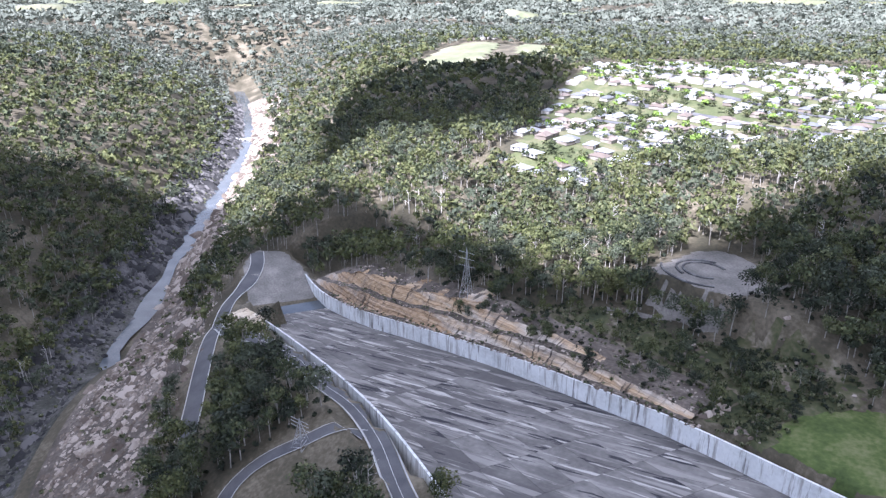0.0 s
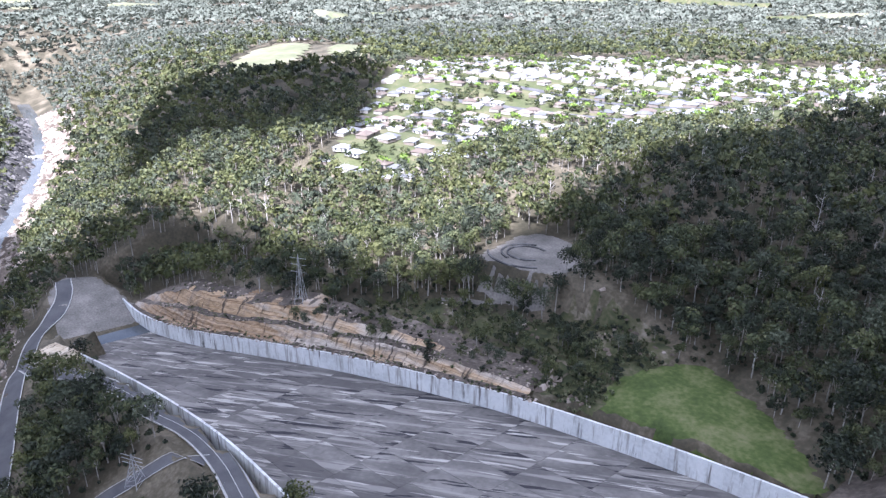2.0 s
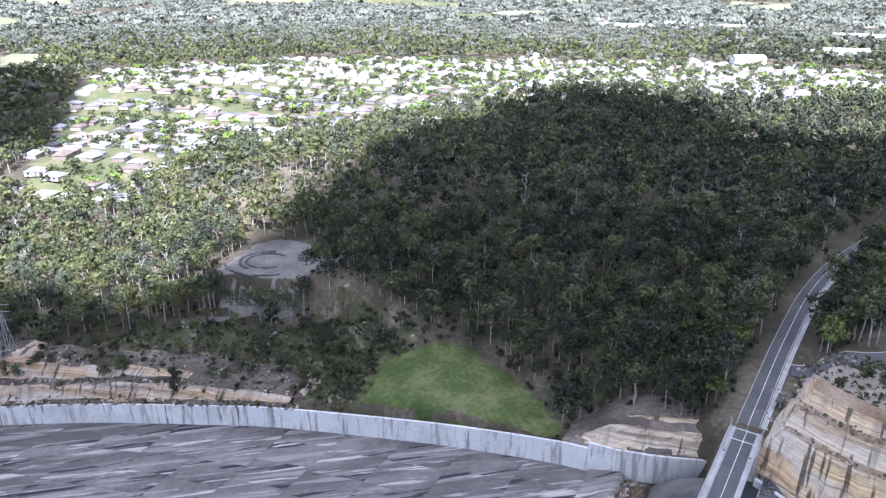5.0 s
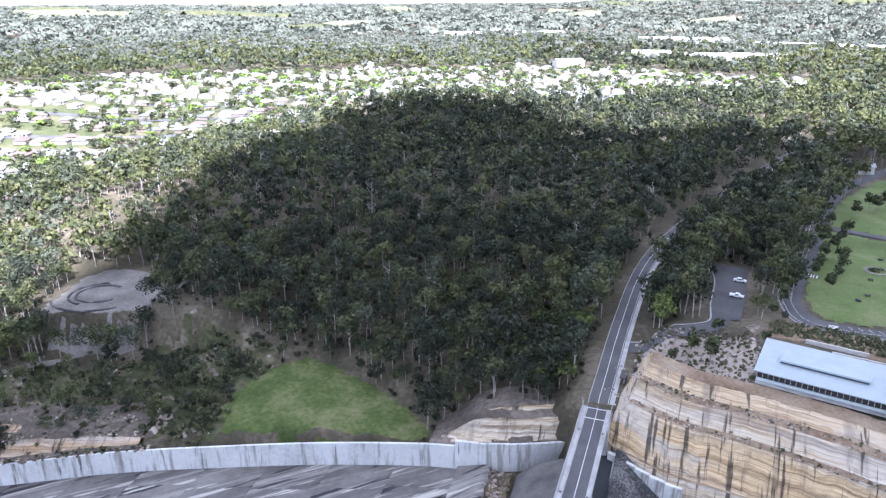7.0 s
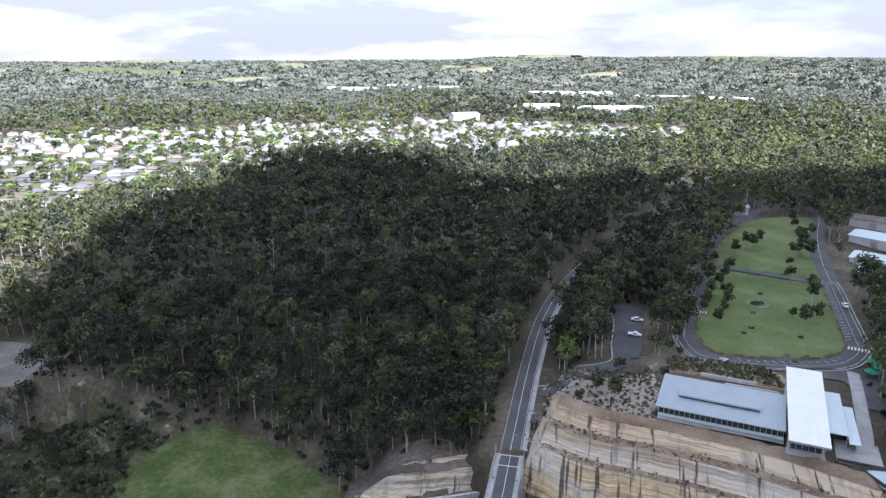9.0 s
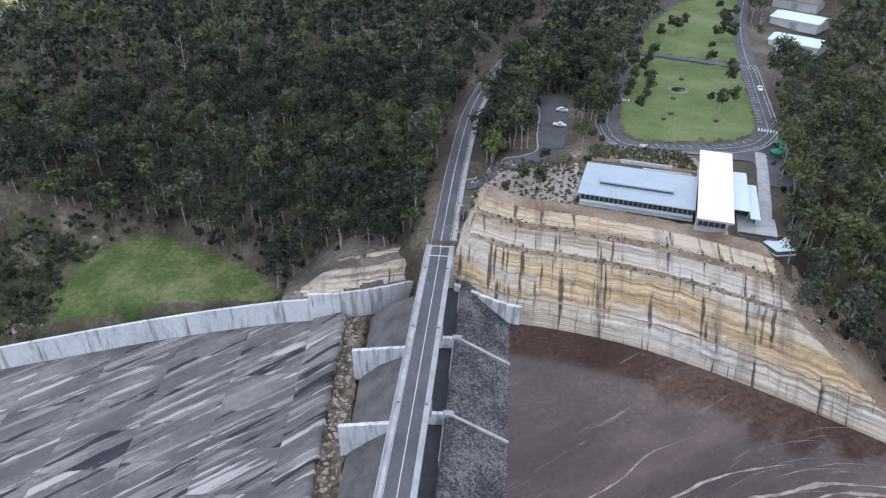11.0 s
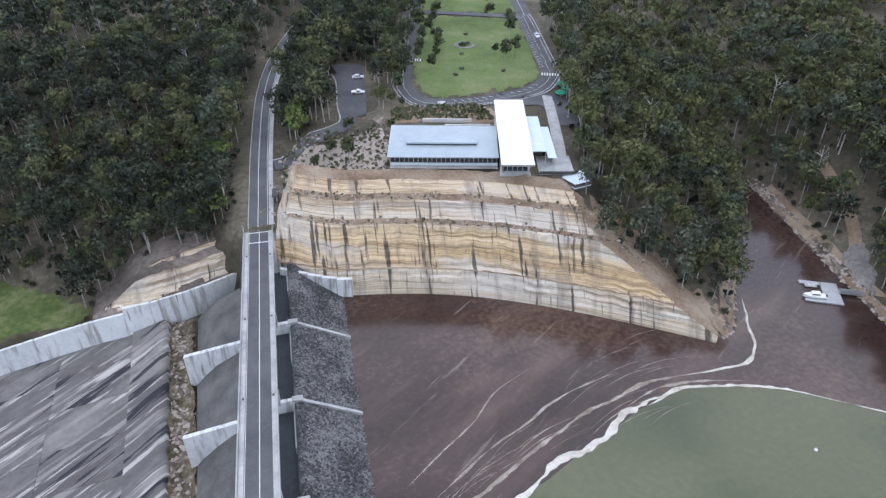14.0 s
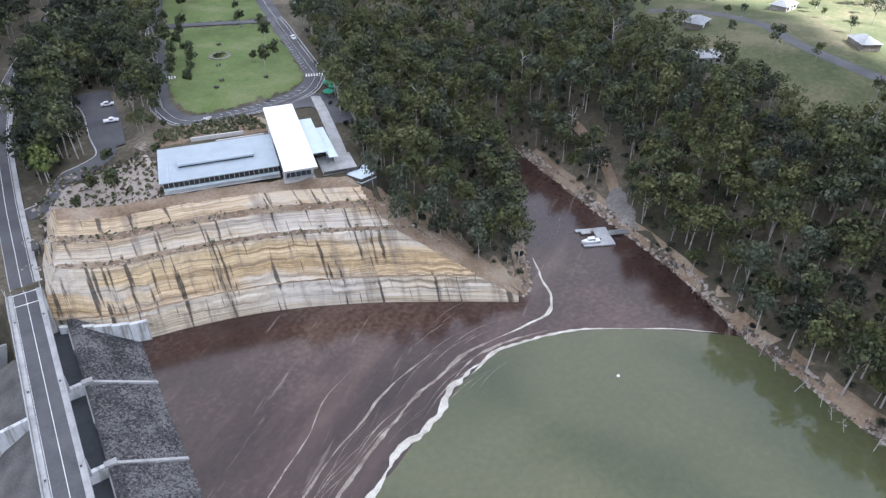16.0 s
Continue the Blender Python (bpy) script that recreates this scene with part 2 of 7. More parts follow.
M_LEAF = mat("eucalypt_leaves", [(0.025, 0.034, 0.018), (0.05, 0.065, 0.03), (0.086, 0.101, 0.045), (0.14, 0.146, 0.069)], 0.1, 0.7, 0, fine=4, per_island=0.24)
M_LEAF_DEEP = mat("deep_green_leaves", [(0.015, 0.021, 0.015), (0.031, 0.04, 0.025), (0.058, 0.07, 0.04)], 0.12, 0.7, 0, fine=4, per_island=0.35)
M_LEAF_GREY = mat("grey_green_leaves", [(0.038, 0.049, 0.032), (0.068, 0.083, 0.053), (0.114, 0.129, 0.085)], 0.12, 0.75, 0, fine=4, per_island=0.25)
M_LEAF_GOLD = mat("yellow_olive_leaves", [(0.044, 0.055, 0.021), (0.084, 0.098, 0.037), (0.145, 0.15, 0.062)], 0.12, 0.7, 0, fine=4, per_island=0.25)
# far leaves: colour paled and greyed to stand in for distance haze
M_LEAF_HAZED = mat("haze_paled_leaves", [(0.085, 0.1, 0.08), (0.115, 0.13, 0.105), (0.145, 0.16, 0.13), (0.175, 0.188, 0.158)], 0.012, 0.8, 0, fine=6, per_island=0.14)
M_LEAF_BRIGHT = mat("bright_leaves", [(0.12, 0.19, 0.04), (0.2, 0.3, 0.06)], 0.1, 0.7, 0, per_island=0.5)
M_LEAF_OLIVE = mat("fresh_olive_leaves", [(0.05, 0.075, 0.02), (0.1, 0.135, 0.035), (0.16, 0.19, 0.06)], 0.1, 0.7, 0, per_island=0.5)
M_CLEARING = mat("clearing_grass", [(0.055, 0.072, 0.03), (0.09, 0.1, 0.048), (0.155, 0.14, 0.085)], 0.04, 0.9, 0.4, fine=14)
M_SCRUBLAND = mat("scrubby_rock_shelf", [(0.04, 0.048, 0.024), (0.07, 0.078, 0.036), (0.12, 0.11, 0.07), (0.24, 0.21, 0.165)], 0.07, 0.95, 0.5, fine=7, bump_dist=0.4)
M_FAR_FIELD = mat("far_pasture", [(0.11, 0.125, 0.07), (0.16, 0.165, 0.1), (0.22, 0.21, 0.15)], 0.01, 0.9, 0.1, fine=9)
M_SHRUB = mat("grey_green_shrub", [(0.06, 0.08, 0.038), (0.12, 0.135, 0.07), (0.2, 0.2, 0.12)], 0.12, 0.8, 0, per_island=0.6)


def let_light_through(m, share):
    """Thin leaves pass some of the light that falls on their far side."""
    n, l = m.node_tree.nodes, m.node_tree.links
    b, out = n["Principled BSDF"], n["Material Output"]
    tr = n.new("ShaderNodeBsdfTranslucent")
    l.new(b.inputs["Base Color"].links[0].from_socket, tr.inputs["Color"])
    mx = n.new("ShaderNodeMixShader")
    mx.inputs[0].default_value = share
    l.new(b.outputs[0], mx.inputs[1])
    l.new(tr.outputs[0], mx.inputs[2])
    l.new(mx.outputs[0], out.inputs["Surface"])


for leaf in (M_LEAF, M_LEAF_DEEP, M_LEAF_GREY, M_LEAF_GOLD, M_LEAF_HAZED, M_LEAF_BRIGHT, M_LEAF_OLIVE, M_SHRUB):
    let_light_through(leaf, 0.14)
M_BARK = mat("pale_bark", [(0.2, 0.18, 0.16), (0.36, 0.34, 0.31), (0.48, 0.46, 0.43)], 0.15, 0.85, 0.2, per_object=0.3)
M_DEAD = mat("bleached_wood", [(0.36, 0.34, 0.32), (0.5, 0.48, 0.46)], 0.3, 0.85, 0.2)
M_TILE_A = mat("grey_roof_tiles", [(0.12, 0.125, 0.135), (0.22, 0.225, 0.235)], 0.2, 0.6, 0.1, per_object=0.9)
M_TILE_B = mat("brown_roof_tiles", [(0.13, 0.105, 0.09), (0.22, 0.185, 0.16)], 0.2, 0.6, 0.1, per_object=0.9)
M_TILE_C = mat("pale_steel_roof", [(0.22, 0.235, 0.25), (0.36, 0.375, 0.39)], 0.2, 0.5, 0.05, per_object=0.9)
M_BRICK = mat("house_wall", [(0.17, 0.145, 0.125), (0.26, 0.24, 0.215), (0.36, 0.345, 0.325)], 0.2, 0.85, 0.1, per_object=0.8)
M_CLOUD = bpy.data.materials.new("cloud_white")
M_CLOUD.use_nodes = True
M_CLOUD.node_tree.nodes["Principled BSDF"].inputs["Base Color"].default_value = (0.9, 0.9, 0.9, 1)
M_CLOUD.node_tree.nodes["Principled BSDF"].inputs["Roughness"].default_value = 1.0


# ---------------------------------------------------------------- helpers
def mesh_of(name, verts, faces, materials, smooth=False, ids=None):
    me = bpy.data.meshes.new(name)
    me.from_pydata([tuple(v) for v in verts], [], [tuple(f) for f in faces])
    for m in materials:
        me.materials.append(m)
    if ids is not None:
        me.polygons.foreach_set("material_index", np.asarray(ids, dtype=np.int32))
    if smooth:
        me.polygons.foreach_set("use_smooth", np.ones(len(me.polygons), dtype=bool))
    me.update()
    return me


def part(name, data, parent=None, label="", m=None):
    """Links a mesh as one object, under a thing or a part where one is given."""
    ob = new(name, data)
    if parent is not None:
        ob.parent = parent
    if m is not None:
        ob.matrix_basis = m
    if label:
        ob["label"] = label
    return ob


def thing(name, label, category, m=None, group="", kind=""):
    ob = new(name)
    if m is not None:
        ob.matrix_basis = m
    return tagged(ob, label, category, group, kind)


def box(name, size, material, bevel=0.0, at=(0, 0, 0)):
    bm = bmesh.new()
    bmesh.ops.create_cube(bm, size=1.0)
    bmesh.ops.scale(bm, vec=size, verts=bm.verts)
    bmesh.ops.translate(bm, vec=at, verts=bm.verts)
    if bevel:
        bmesh.ops.bevel(bm, geom=bm.edges[:], offset=bevel, segments=1, affect="EDGES")
    return bm_mesh(name, bm, material)


def bm_mesh(name, bm, *materials):
    me = bpy.data.meshes.new(name)
    bm.normal_update()
    bm.to_mesh(me)
    bm.free()
    for m in materials:
        me.materials.append(m)
    return me


def curve_pts(ctrl, step):
    """A smooth line through a few control points (Catmull-Rom), at even steps."""
    c = np.array(ctrl, float)
    c = np.vstack([2 * c[0] - c[1], c, 2 * c[-1] - c[-2]])
    out = []
    for i in range(1, len(c) - 2):
        n = max(2, int(np.linalg.norm(c[i + 1] - c[i]) / step * 2))
        u = np.linspace(0, 1, n, endpoint=False)[:, None]
        p0, p1, p2, p3 = c[i - 1], c[i], c[i + 1], c[i + 2]
        out.append(0.5 * (2 * p1 + (p2 - p0) * u + (2 * p0 - 5 * p1 + 4 * p2 - p3) * u ** 2 + (3 * p1 - p0 - 3 * p2 + p3) * u ** 3))
    p = np.vstack(out + [c[-2:-1]])
    s = np.concatenate([[0], np.cumsum(np.linalg.norm(np.diff(p[:, :2], axis=0), axis=1))])
    t = np.linspace(0, s[-1], max(2, int(round(s[-1] / step)) + 1))
    return np.stack([np.interp(t, s, p[:, k]) for k in range(p.shape[1])], 1)


def normals_of(p):
    """Unit vectors to the left of a line in plan."""
    d = np.gradient(p[:, :2], axis=0)
    d /= np.linalg.norm(d, axis=1)[:, None] + 1e-9
    return np.stack([-d[:, 1], d[:, 0]], 1)


def line_dist(x, y, p):
    """Distance of many places from a line in plan, the place along it, and the side (+1: left)."""
    best = np.full(x.shape, 1e9)
    along = np.zeros(x.shape)
    side = np.zeros(x.shape)
    s0 = 0.0
    for a, b in zip(p[:-1, :2], p[1:, :2]):
        d = b - a
        L = np.hypot(*d) + 1e-9
        u = np.clip(((x - a[0]) * d[0] + (y - a[1]) * d[1]) / (L * L), 0, 1)
        dx, dy = x - a[0] - u * d[0], y - a[1] - u * d[1]
        q = np.hypot(dx, dy)
        m = q < best
        best[m], along[m] = q[m], (s0 + u * L)[m]
        side[m] = np.sign(d[0] * dy - d[1] * dx)[m]
        s0 += L
    return best, along, side


def inside(x, y, poly):
    r = np.zeros(x.shape, bool)
    for (x1, y1), (x2, y2) in zip(poly, np.roll(poly, -1, axis=0)):
        c = (y1 > y) != (y2 > y)
        r ^= c & (x < (x2 - x1) * (y - y1) / (y2 - y1 + 1e-12) + x1)
    return r


def ss(a, b, v):
    t = np.clip((v - a) / (b - a), 0, 1)
    return t * t * (3 - 2 * t)


def wave(x, y, scale, seed=0):
    """Cheap smooth noise, about -1 to 1."""
    r = np.random.RandomState(seed)
    out = np.zeros(np.shape(x))
    for k in range(6):
        a, ph = r.uniform(0, 2 * np.pi), r.uniform(0, 2 * np.pi)
        f = 2 * np.pi / scale * r.uniform(0.6, 1.6)
        out = out + np.sin((x * np.cos(a) + y * np.sin(a)) * f + ph)
    return out / 3.0


# ---------------------------------------------------------------- the plan
WALL_R = curve_pts([(-8, 187), (-22, 180.5), (-37, 176), (-53, 174.6), (-87, 168.5), (-119, 160.5), (-153, 151), (-176, 142.4), (-230, 119.4), (-280, 92.7), (-316, 72.2), (-361, 57), (-419, 51.4)], 3.0)
WALL_L = curve_pts([(-22, 60), (-70, 61), (-110, 60.5), (-155, 57.8), (-199, 53.4), (-243, 44.9), (-292, 32), (-328, 21)], 3.0)
CLIFF = curve_pts([(-3, 181), (6, 176), (21.5, 168.8), (38, 165.8), (54.6, 161.8), (70, 156), (85, 148.6), (98.5, 140.8), (111, 133), (123.5, 124.8)], 2.0)
COVE = np.array([(127, 126), (133, 131), (146, 152), (163, 182), (176, 206), (182, 203), (182.5, 196), (180, 170), (177.5, 142), (175.4, 114), (172, 95), (168, 79), (167, 62), (165, 35), (166, -60), (166, -420)], float)
LAKE = np.vstack([CLIFF[::1], COVE, [(12, -420), (12, 60)]])
RIVER = curve_pts([(150, -175), (-20, -130), (-180, -103), (-289, -89), (-325, -81), (-392, -68), (-466, -52), (-610, -21), (-800, 24), (-1024, 68), (-1300, 88), (-1560, 92)], 20.0)
ROAD = curve_pts([(0, 176, 14), (0.4, 200, 15.5), (1.5, 240, 19.5), (4.5, 285, 22.5), (13, 325, 25), (35, 392, 27), (70, 482, 30), (112, 575, 33)], 4.0)
PARK = [(62, 262), (64, 250), (76, 242), (93, 244), (107, 248), (112, 258), (124, 322), (118, 350), (104, 356), (84, 352), (78, 335)]
FALL = 0.115
PARK_GROUND = np.array([(54, 238), (110, 238), (124, 256), (138, 325), (150, 400), (168, 470), (120, 470), (82, 360)], float)
CENTRE_GROUND = np.array([(42, 190), (70, 182), (104, 168), (106, 192), (114, 240), (50, 240)], float)
CAR_GROUND = np.array([(17, 226), (36, 230), (46, 294), (36, 300), (24, 240)], float)
LAWN = np.array([(-124, 166), (-60, 178), (-56, 188), (-90, 208), (-116, 216), (-128, 204), (-132, 176)], float)
OVAL = np.array([(-232, 192), (-214, 184), (-193, 197), (-193, 222), (-219, 240), (-240, 230)], float)
SCRUB = np.array([(-282, 104), (-262, 122), (-239, 153), (-226, 168), (-208, 178), (-186, 186), (-178, 206), (-150, 216), (-128, 212), (-128, 176), (-122, 166), (-136, 160), (-187, 141), (-239, 120)], float)
RAMP_TRACK = curve_pts([(175, 128), (184, 146), (192, 160), (199, 178), (204, 196)], 3.0)
APRON = np.array([(-370, 16), (-370, 58), (-400, 54), (-425, 46), (-436, 28), (-410, 16)], float)
CLEARING = np.array([(268, 218), (290, 260), (330, 280), (400, 250), (380, 120), (310, 92), (262, 100), (242, 122), (262, 150), (246, 168), (250, 196)], float)
SPUR = curve_pts([(-250, -20), (-267, -17), (-304, -11), (-348, -2), (-378, 6), (-394, 20), (-412, 26), (-432, 28)], 4.0)
SERVICE = curve_pts([(-110, 46), (-153, 46.5), (-186, 48), (-214, 45), (-240, 37), (-269, 31), (-302, 16), (-322, 4), (-345, 0)], 4.0)
LOOP = curve_pts([(-160, -10), (-182, -8), (-193, -7), (-200, 0), (-202, 10), (-199, 22), (-196, 34), (-190, 44)], 3.0)


def chute_z(x):
    return np.where(x > -30, -8.5, -8.0 + FALL * (np.minimum(x, -30) + 22))


def chute_top(x):
    return chute_z(x) + 8.5


HILLS = np.array([(0, 245, 20), (60, 200, 28), (90, 300, 30), (100, 420, 33), (38, 270, 26), (20, 400, 25), (60, 490, 30), (75, 235, 29),
                  (-85, 182, -6), (-120, 176, -8), (-60, 187, -4), (-118, 208, -3), (-205, 200, 9), (-180, 220, 12), (-215, 160, -2), (-270, 118, -5), (-340, 90, -16),
                  (-60, 300, 20), (-70, 240, 6), (-100, 350, 26), (-200, 350, 30), (-300, 300, 26), (-450, 230, 24), (-400, 150, 2), (-520, 120, -6), (-25, 215, 9), (-385, 35, -37), (-415, 45, -38), (-440, 78, -18), (-440, 20, -44),
                  (-25, 190, 8), (180, 240, 14), (215, 190, 18), (255, 175, 32), (300, 170, 36), (250, 90, 24), (250, -60, 30), (150, 190, 22), (125, 200, 26), (135, 150, 10),
                  (110, 175, 26), (-600, 500, 36), (-250, 600, 36), (50, 700, 36), (300, 500, 38), (500, 200, 40), (-800, 250, 24), (400, -200, 42)], float)


def plateau(x, y):
    w = np.full(x.shape, 1e-9)
    z = w * 34
    for hx, hy, hz in HILLS:
        q = 1.0 / ((x - hx) ** 2 + (y - hy) ** 2 + 60.0) ** 1.6
        w, z = w + q, z + q * hz
    z = z / w
    r = np.hypot(x - EYE[0], y - EYE[1])
    far = ss(500, 1500, r)
    roll = 9 * wave(x, y, 620, 3) + 6 * wave(x, y, 310, 4)
    z = z * (1 - far) + (34 + roll) * far
    return z + ss(2600, 4700, r) * (56 + 12 * wave(x, y, 1500, 8))


def bluff(s, x):
    """Height of the lake cliff above the water, by distance back from its foot; it dies out at the headland."""
    h = np.interp(s, [0, 2.5, 3.4, 9, 10.8, 14.5, 17, 22.5, 30], [0, 7.6, 7.9, 20, 20.5, 25, 25.5, 28, 28.5])
    top = np.interp(x, [92, 103, 114, 124], [60, 17, 9.5, 2.5])
    return np.minimum(h, top + 0.2 * s * (top < 30))


def cutting(s, x):
    """Height of the rock cutting above the chute wall's top, by distance back."""
    k = np.interp(x, [-385, -350, -325, -190, -142], [0, 0.85, 1, 0.8, 0]) + ss(-58, -40, x) * 0.8
    k2 = np.interp(x, [-385, -350, -325, -265, -215, -170], [0, 0.85, 1.1, 0.9, 0.3, 0]) + ss(-50, -34, x) * 0.6
    ragged = 1 + 0.07 * np.sin(x * 0.11) + 0.05 * np.sin(x * 0.37 + 1)
    low = np.interp(s, [0, 2.2, 4.4, 8, 40], [0.2, 1.4, 7.6, 8.8, 11])
    high = np.interp(s, [0, 8, 11, 16, 40], [0, 0, 6.6, 8.4, 15])
    return (low * k + high * k2) * ragged + (1 - np.minimum(k, 1)) * (0.2 + 0.18 * s)


def levelled(z, x, y, poly, level, blend):
    d, _, _ = line_dist(x, y, np.vstack([poly, poly[:1]]))
    d = np.where(inside(x, y, poly), 0, d)
    k = 1 - ss(1.0, blend, d)
    return z * (1 - k) + level * k


def ground(x, y):
    x, y = np.asarray(x, float), np.asarray(y, float)
    z = plateau(x, y)
    z = levelled(z, x, y, PARK_GROUND, 29.8, 22)
    z = levelled(z, x, y, CENTRE_GROUND, 27.9, 12)
    z = levelled(z, x, y, CAR_GROUND, 25.8, 10)
    z = levelled(z, x, y, LAWN, -6.0, 8) + 0.0
    z = levelled(z, x, y, OVAL, 9.0, 10)
    z = z + 26 * np.exp(-(((x + 900) / 190) ** 2 + ((y - 390) / 170) ** 2))
    # the gorge
    d, a, side = line_dist(x, y, RIVER[::2])
    right = side < 0
    bank_l = np.interp(d, [0, 9, 26, 44, 110, 260, 420], [-89, -87.5, -80, -74, -28, 30, 48])
    bank_r = np.interp(d, [0, 9, 26, 40, 62, 80, 300], [-89, -87.5, -82, -74, -52, -44, 60])
    mouth = ss(-560, -760, x)
    bank_r2 = np.interp(d, [0, 12, 40, 160, 260, 420], [-89, -87, -74, 2, 26, 40])
    bank = np.where(right, bank_r * (1 - mouth) + bank_r2 * mouth, bank_l)
    z = np.where(~right & (y < 60) & (d < 900), np.minimum(np.maximum(z, bank), bank), np.minimum(z, bank))
    # the spur beside the chute
    dl, al, sl = line_dist(x, y, WALL_L[::2])
    spur = (x < -12) & (sl > 0) & (x > -420)
    lim = chute_top(x) - 1.5 - np.maximum(dl - 14, 0) * 0.42
    z = np.where(spur & (dl < 140), np.minimum(np.maximum(z, lim), np.maximum(lim, bank)), z)
    # the chute, with its wall and the cutting behind it
    dr, ar, sr = line_dist(x, y, WALL_R[::2])
    out = (sr < 0) & (x < -6) & (x > -430)
    z = np.where(out & (dr < 60), np.minimum(z, chute_top(x) + cutting(np.maximum(dr - 1.0 - 2.5 * ((x < -150) | (x > -50)), 0), x)), z)
    z = np.where(out & (dr < 24) & (x > -400) & ((x < -150) | (x > -50)), z - 1.2 - 0.6 * (dr < 4), z)
    cut = np.vstack([WALL_R[WALL_R[:, 0] > -362], WALL_L[::-1]])
    chute = inside(x, y, cut) | ((dr < 3.6) & (x < -6) & (x > -372)) | ((dl < 2.0) & (x > -326))
    z = np.where(chute, np.minimum(chute_z(x) - 2.0, z), z)
    pit = (x > -372) & (x < -340) & (sr > 0) & (dr < 60) & (y > 18)
    z = np.where(pit, np.interp(x, [-372, -362], [-38.0, -49.0]), z)
    z = levelled(z, x, y, APRON, np.interp(x, [-425, -398, -372], [-37.0, -39.0, -46.5]), 8)
    # the lake
    lake = inside(x, y, LAKE)
    dc, ac, sc = line_dist(x, y, CLIFF)
    db, ab, sb = line_dist(x, y, COVE)
    near_cliff = dc < db
    lim = np.where(near_cliff & (y > 100), bluff(np.maximum(dc - 4.0, 0), x) - 1.5 + 4.0 * ss(25, 36, dc), 0.1 + 0.55 * db)
    z = np.where(~lake & (x > 4) & (np.minimum(dc, db) < 90), np.minimum(z, lim), z)
    z = np.where(lake, -6.0, z)
    fuse = (x > -42) & (x < 26) & (y < 178) & (y > 58)
    z = np.where(fuse, -10.5, z)
    z = np.where((x > -45) & (x < 30) & (y <= 58) & (y > -60), np.minimum(z, 6.0), z)
    # roads and lawns lie on levelled ground
    rd, ra, _ = line_dist(x, y, ROAD)
    rz = np.interp(ra, np.linspace(0, np.linalg.norm(np.diff(ROAD[:, :2], axis=0), axis=1).sum(), len(ROAD)), ROAD[:, 2])
    k = (1 - ss(7, 18, rd)) * (y > 188)
    z = z * (1 - k) + (rz - 0.25) * k
    z = np.where(spur & (dl < 16) & (dl > 2), np.minimum(z, chute_top(x) - 1.6), z)
    return z


def axis(lo, hi, step, limit, grow=1.09):
    mid = np.arange(lo, hi + step / 2, step)
    def tail(start, sign):
        o, d = [], step
        v = start
        while abs(v) < limit:
            d *= grow
            v += sign * d
            o.append(v)
        return o
    return np.array(tail(lo, -1)[::-1] + list(mid) + tail(hi, 1))


GX, GY = axis(-440, 330, 3.5, 4750, 1.06), axis(-130, 560, 3.5, 4750, 1.06)
GZ = ground(*np.meshgrid(GX, GY, indexing="ij"))


def gz(x, y):
    """Height of the ground sheet."""
    x, y = np.asarray(x, float), np.asarray(y, float)
    i = np.clip(np.searchsorted(GX, x) - 1, 0, len(GX) - 2)
    j = np.clip(np.searchsorted(GY, y) - 1, 0, len(GY) - 2)
    u, v = (x - GX[i]) / (GX[i + 1] - GX[i]), (y - GY[j]) / (GY[j + 1] - GY[j])
    return (GZ[i, j] * (1 - u) * (1 - v) + GZ[i + 1, j] * u * (1 - v) + GZ[i, j + 1] * (1 - u) * v + GZ[i + 1, j + 1] * u * v)


def grid_faces(n, m):
    i, j = np.meshgrid(np.arange(n - 1), np.arange(m - 1), indexing="ij")
    a = (i * m + j).ravel()
    return np.stack([a, a + m, a + m + 1, a + 1], 1)


def build_ground():
    X, Y = np.meshgrid(GX, GY, indexing="ij")
    v = np.stack([X.ravel(), Y.ravel(), GZ.ravel()], 1)
    tagged(new("ground", mesh_of("ground", v, grid_faces(len(GX), len(GY)), [M_SOIL], True)), "dry leaf-littered bushland ground over rolling hills", "ground", kind="structure")


def sheet(name, line, half_l, half_r, material, lift=0.3, z=None):
    """A strip along a line: follows the ground, or lies at z."""
    n = normals_of(line)
    k = 4
    rows = []
    for i in range(k + 1):
        o = half_l + (-half_r - half_l) * i / k
        q = line[:, :2] + n * o
        h = gz(q[:, 0], q[:, 1]) + lift if z is None else z
        rows.append(np.column_stack([q, h]))
    v = np.stack(rows, 1).reshape(-1, 3)
    f = grid_faces(len(line), k + 1)[:, ::-1]
    return mesh_of(name, v, f, [material], True)


build_ground()


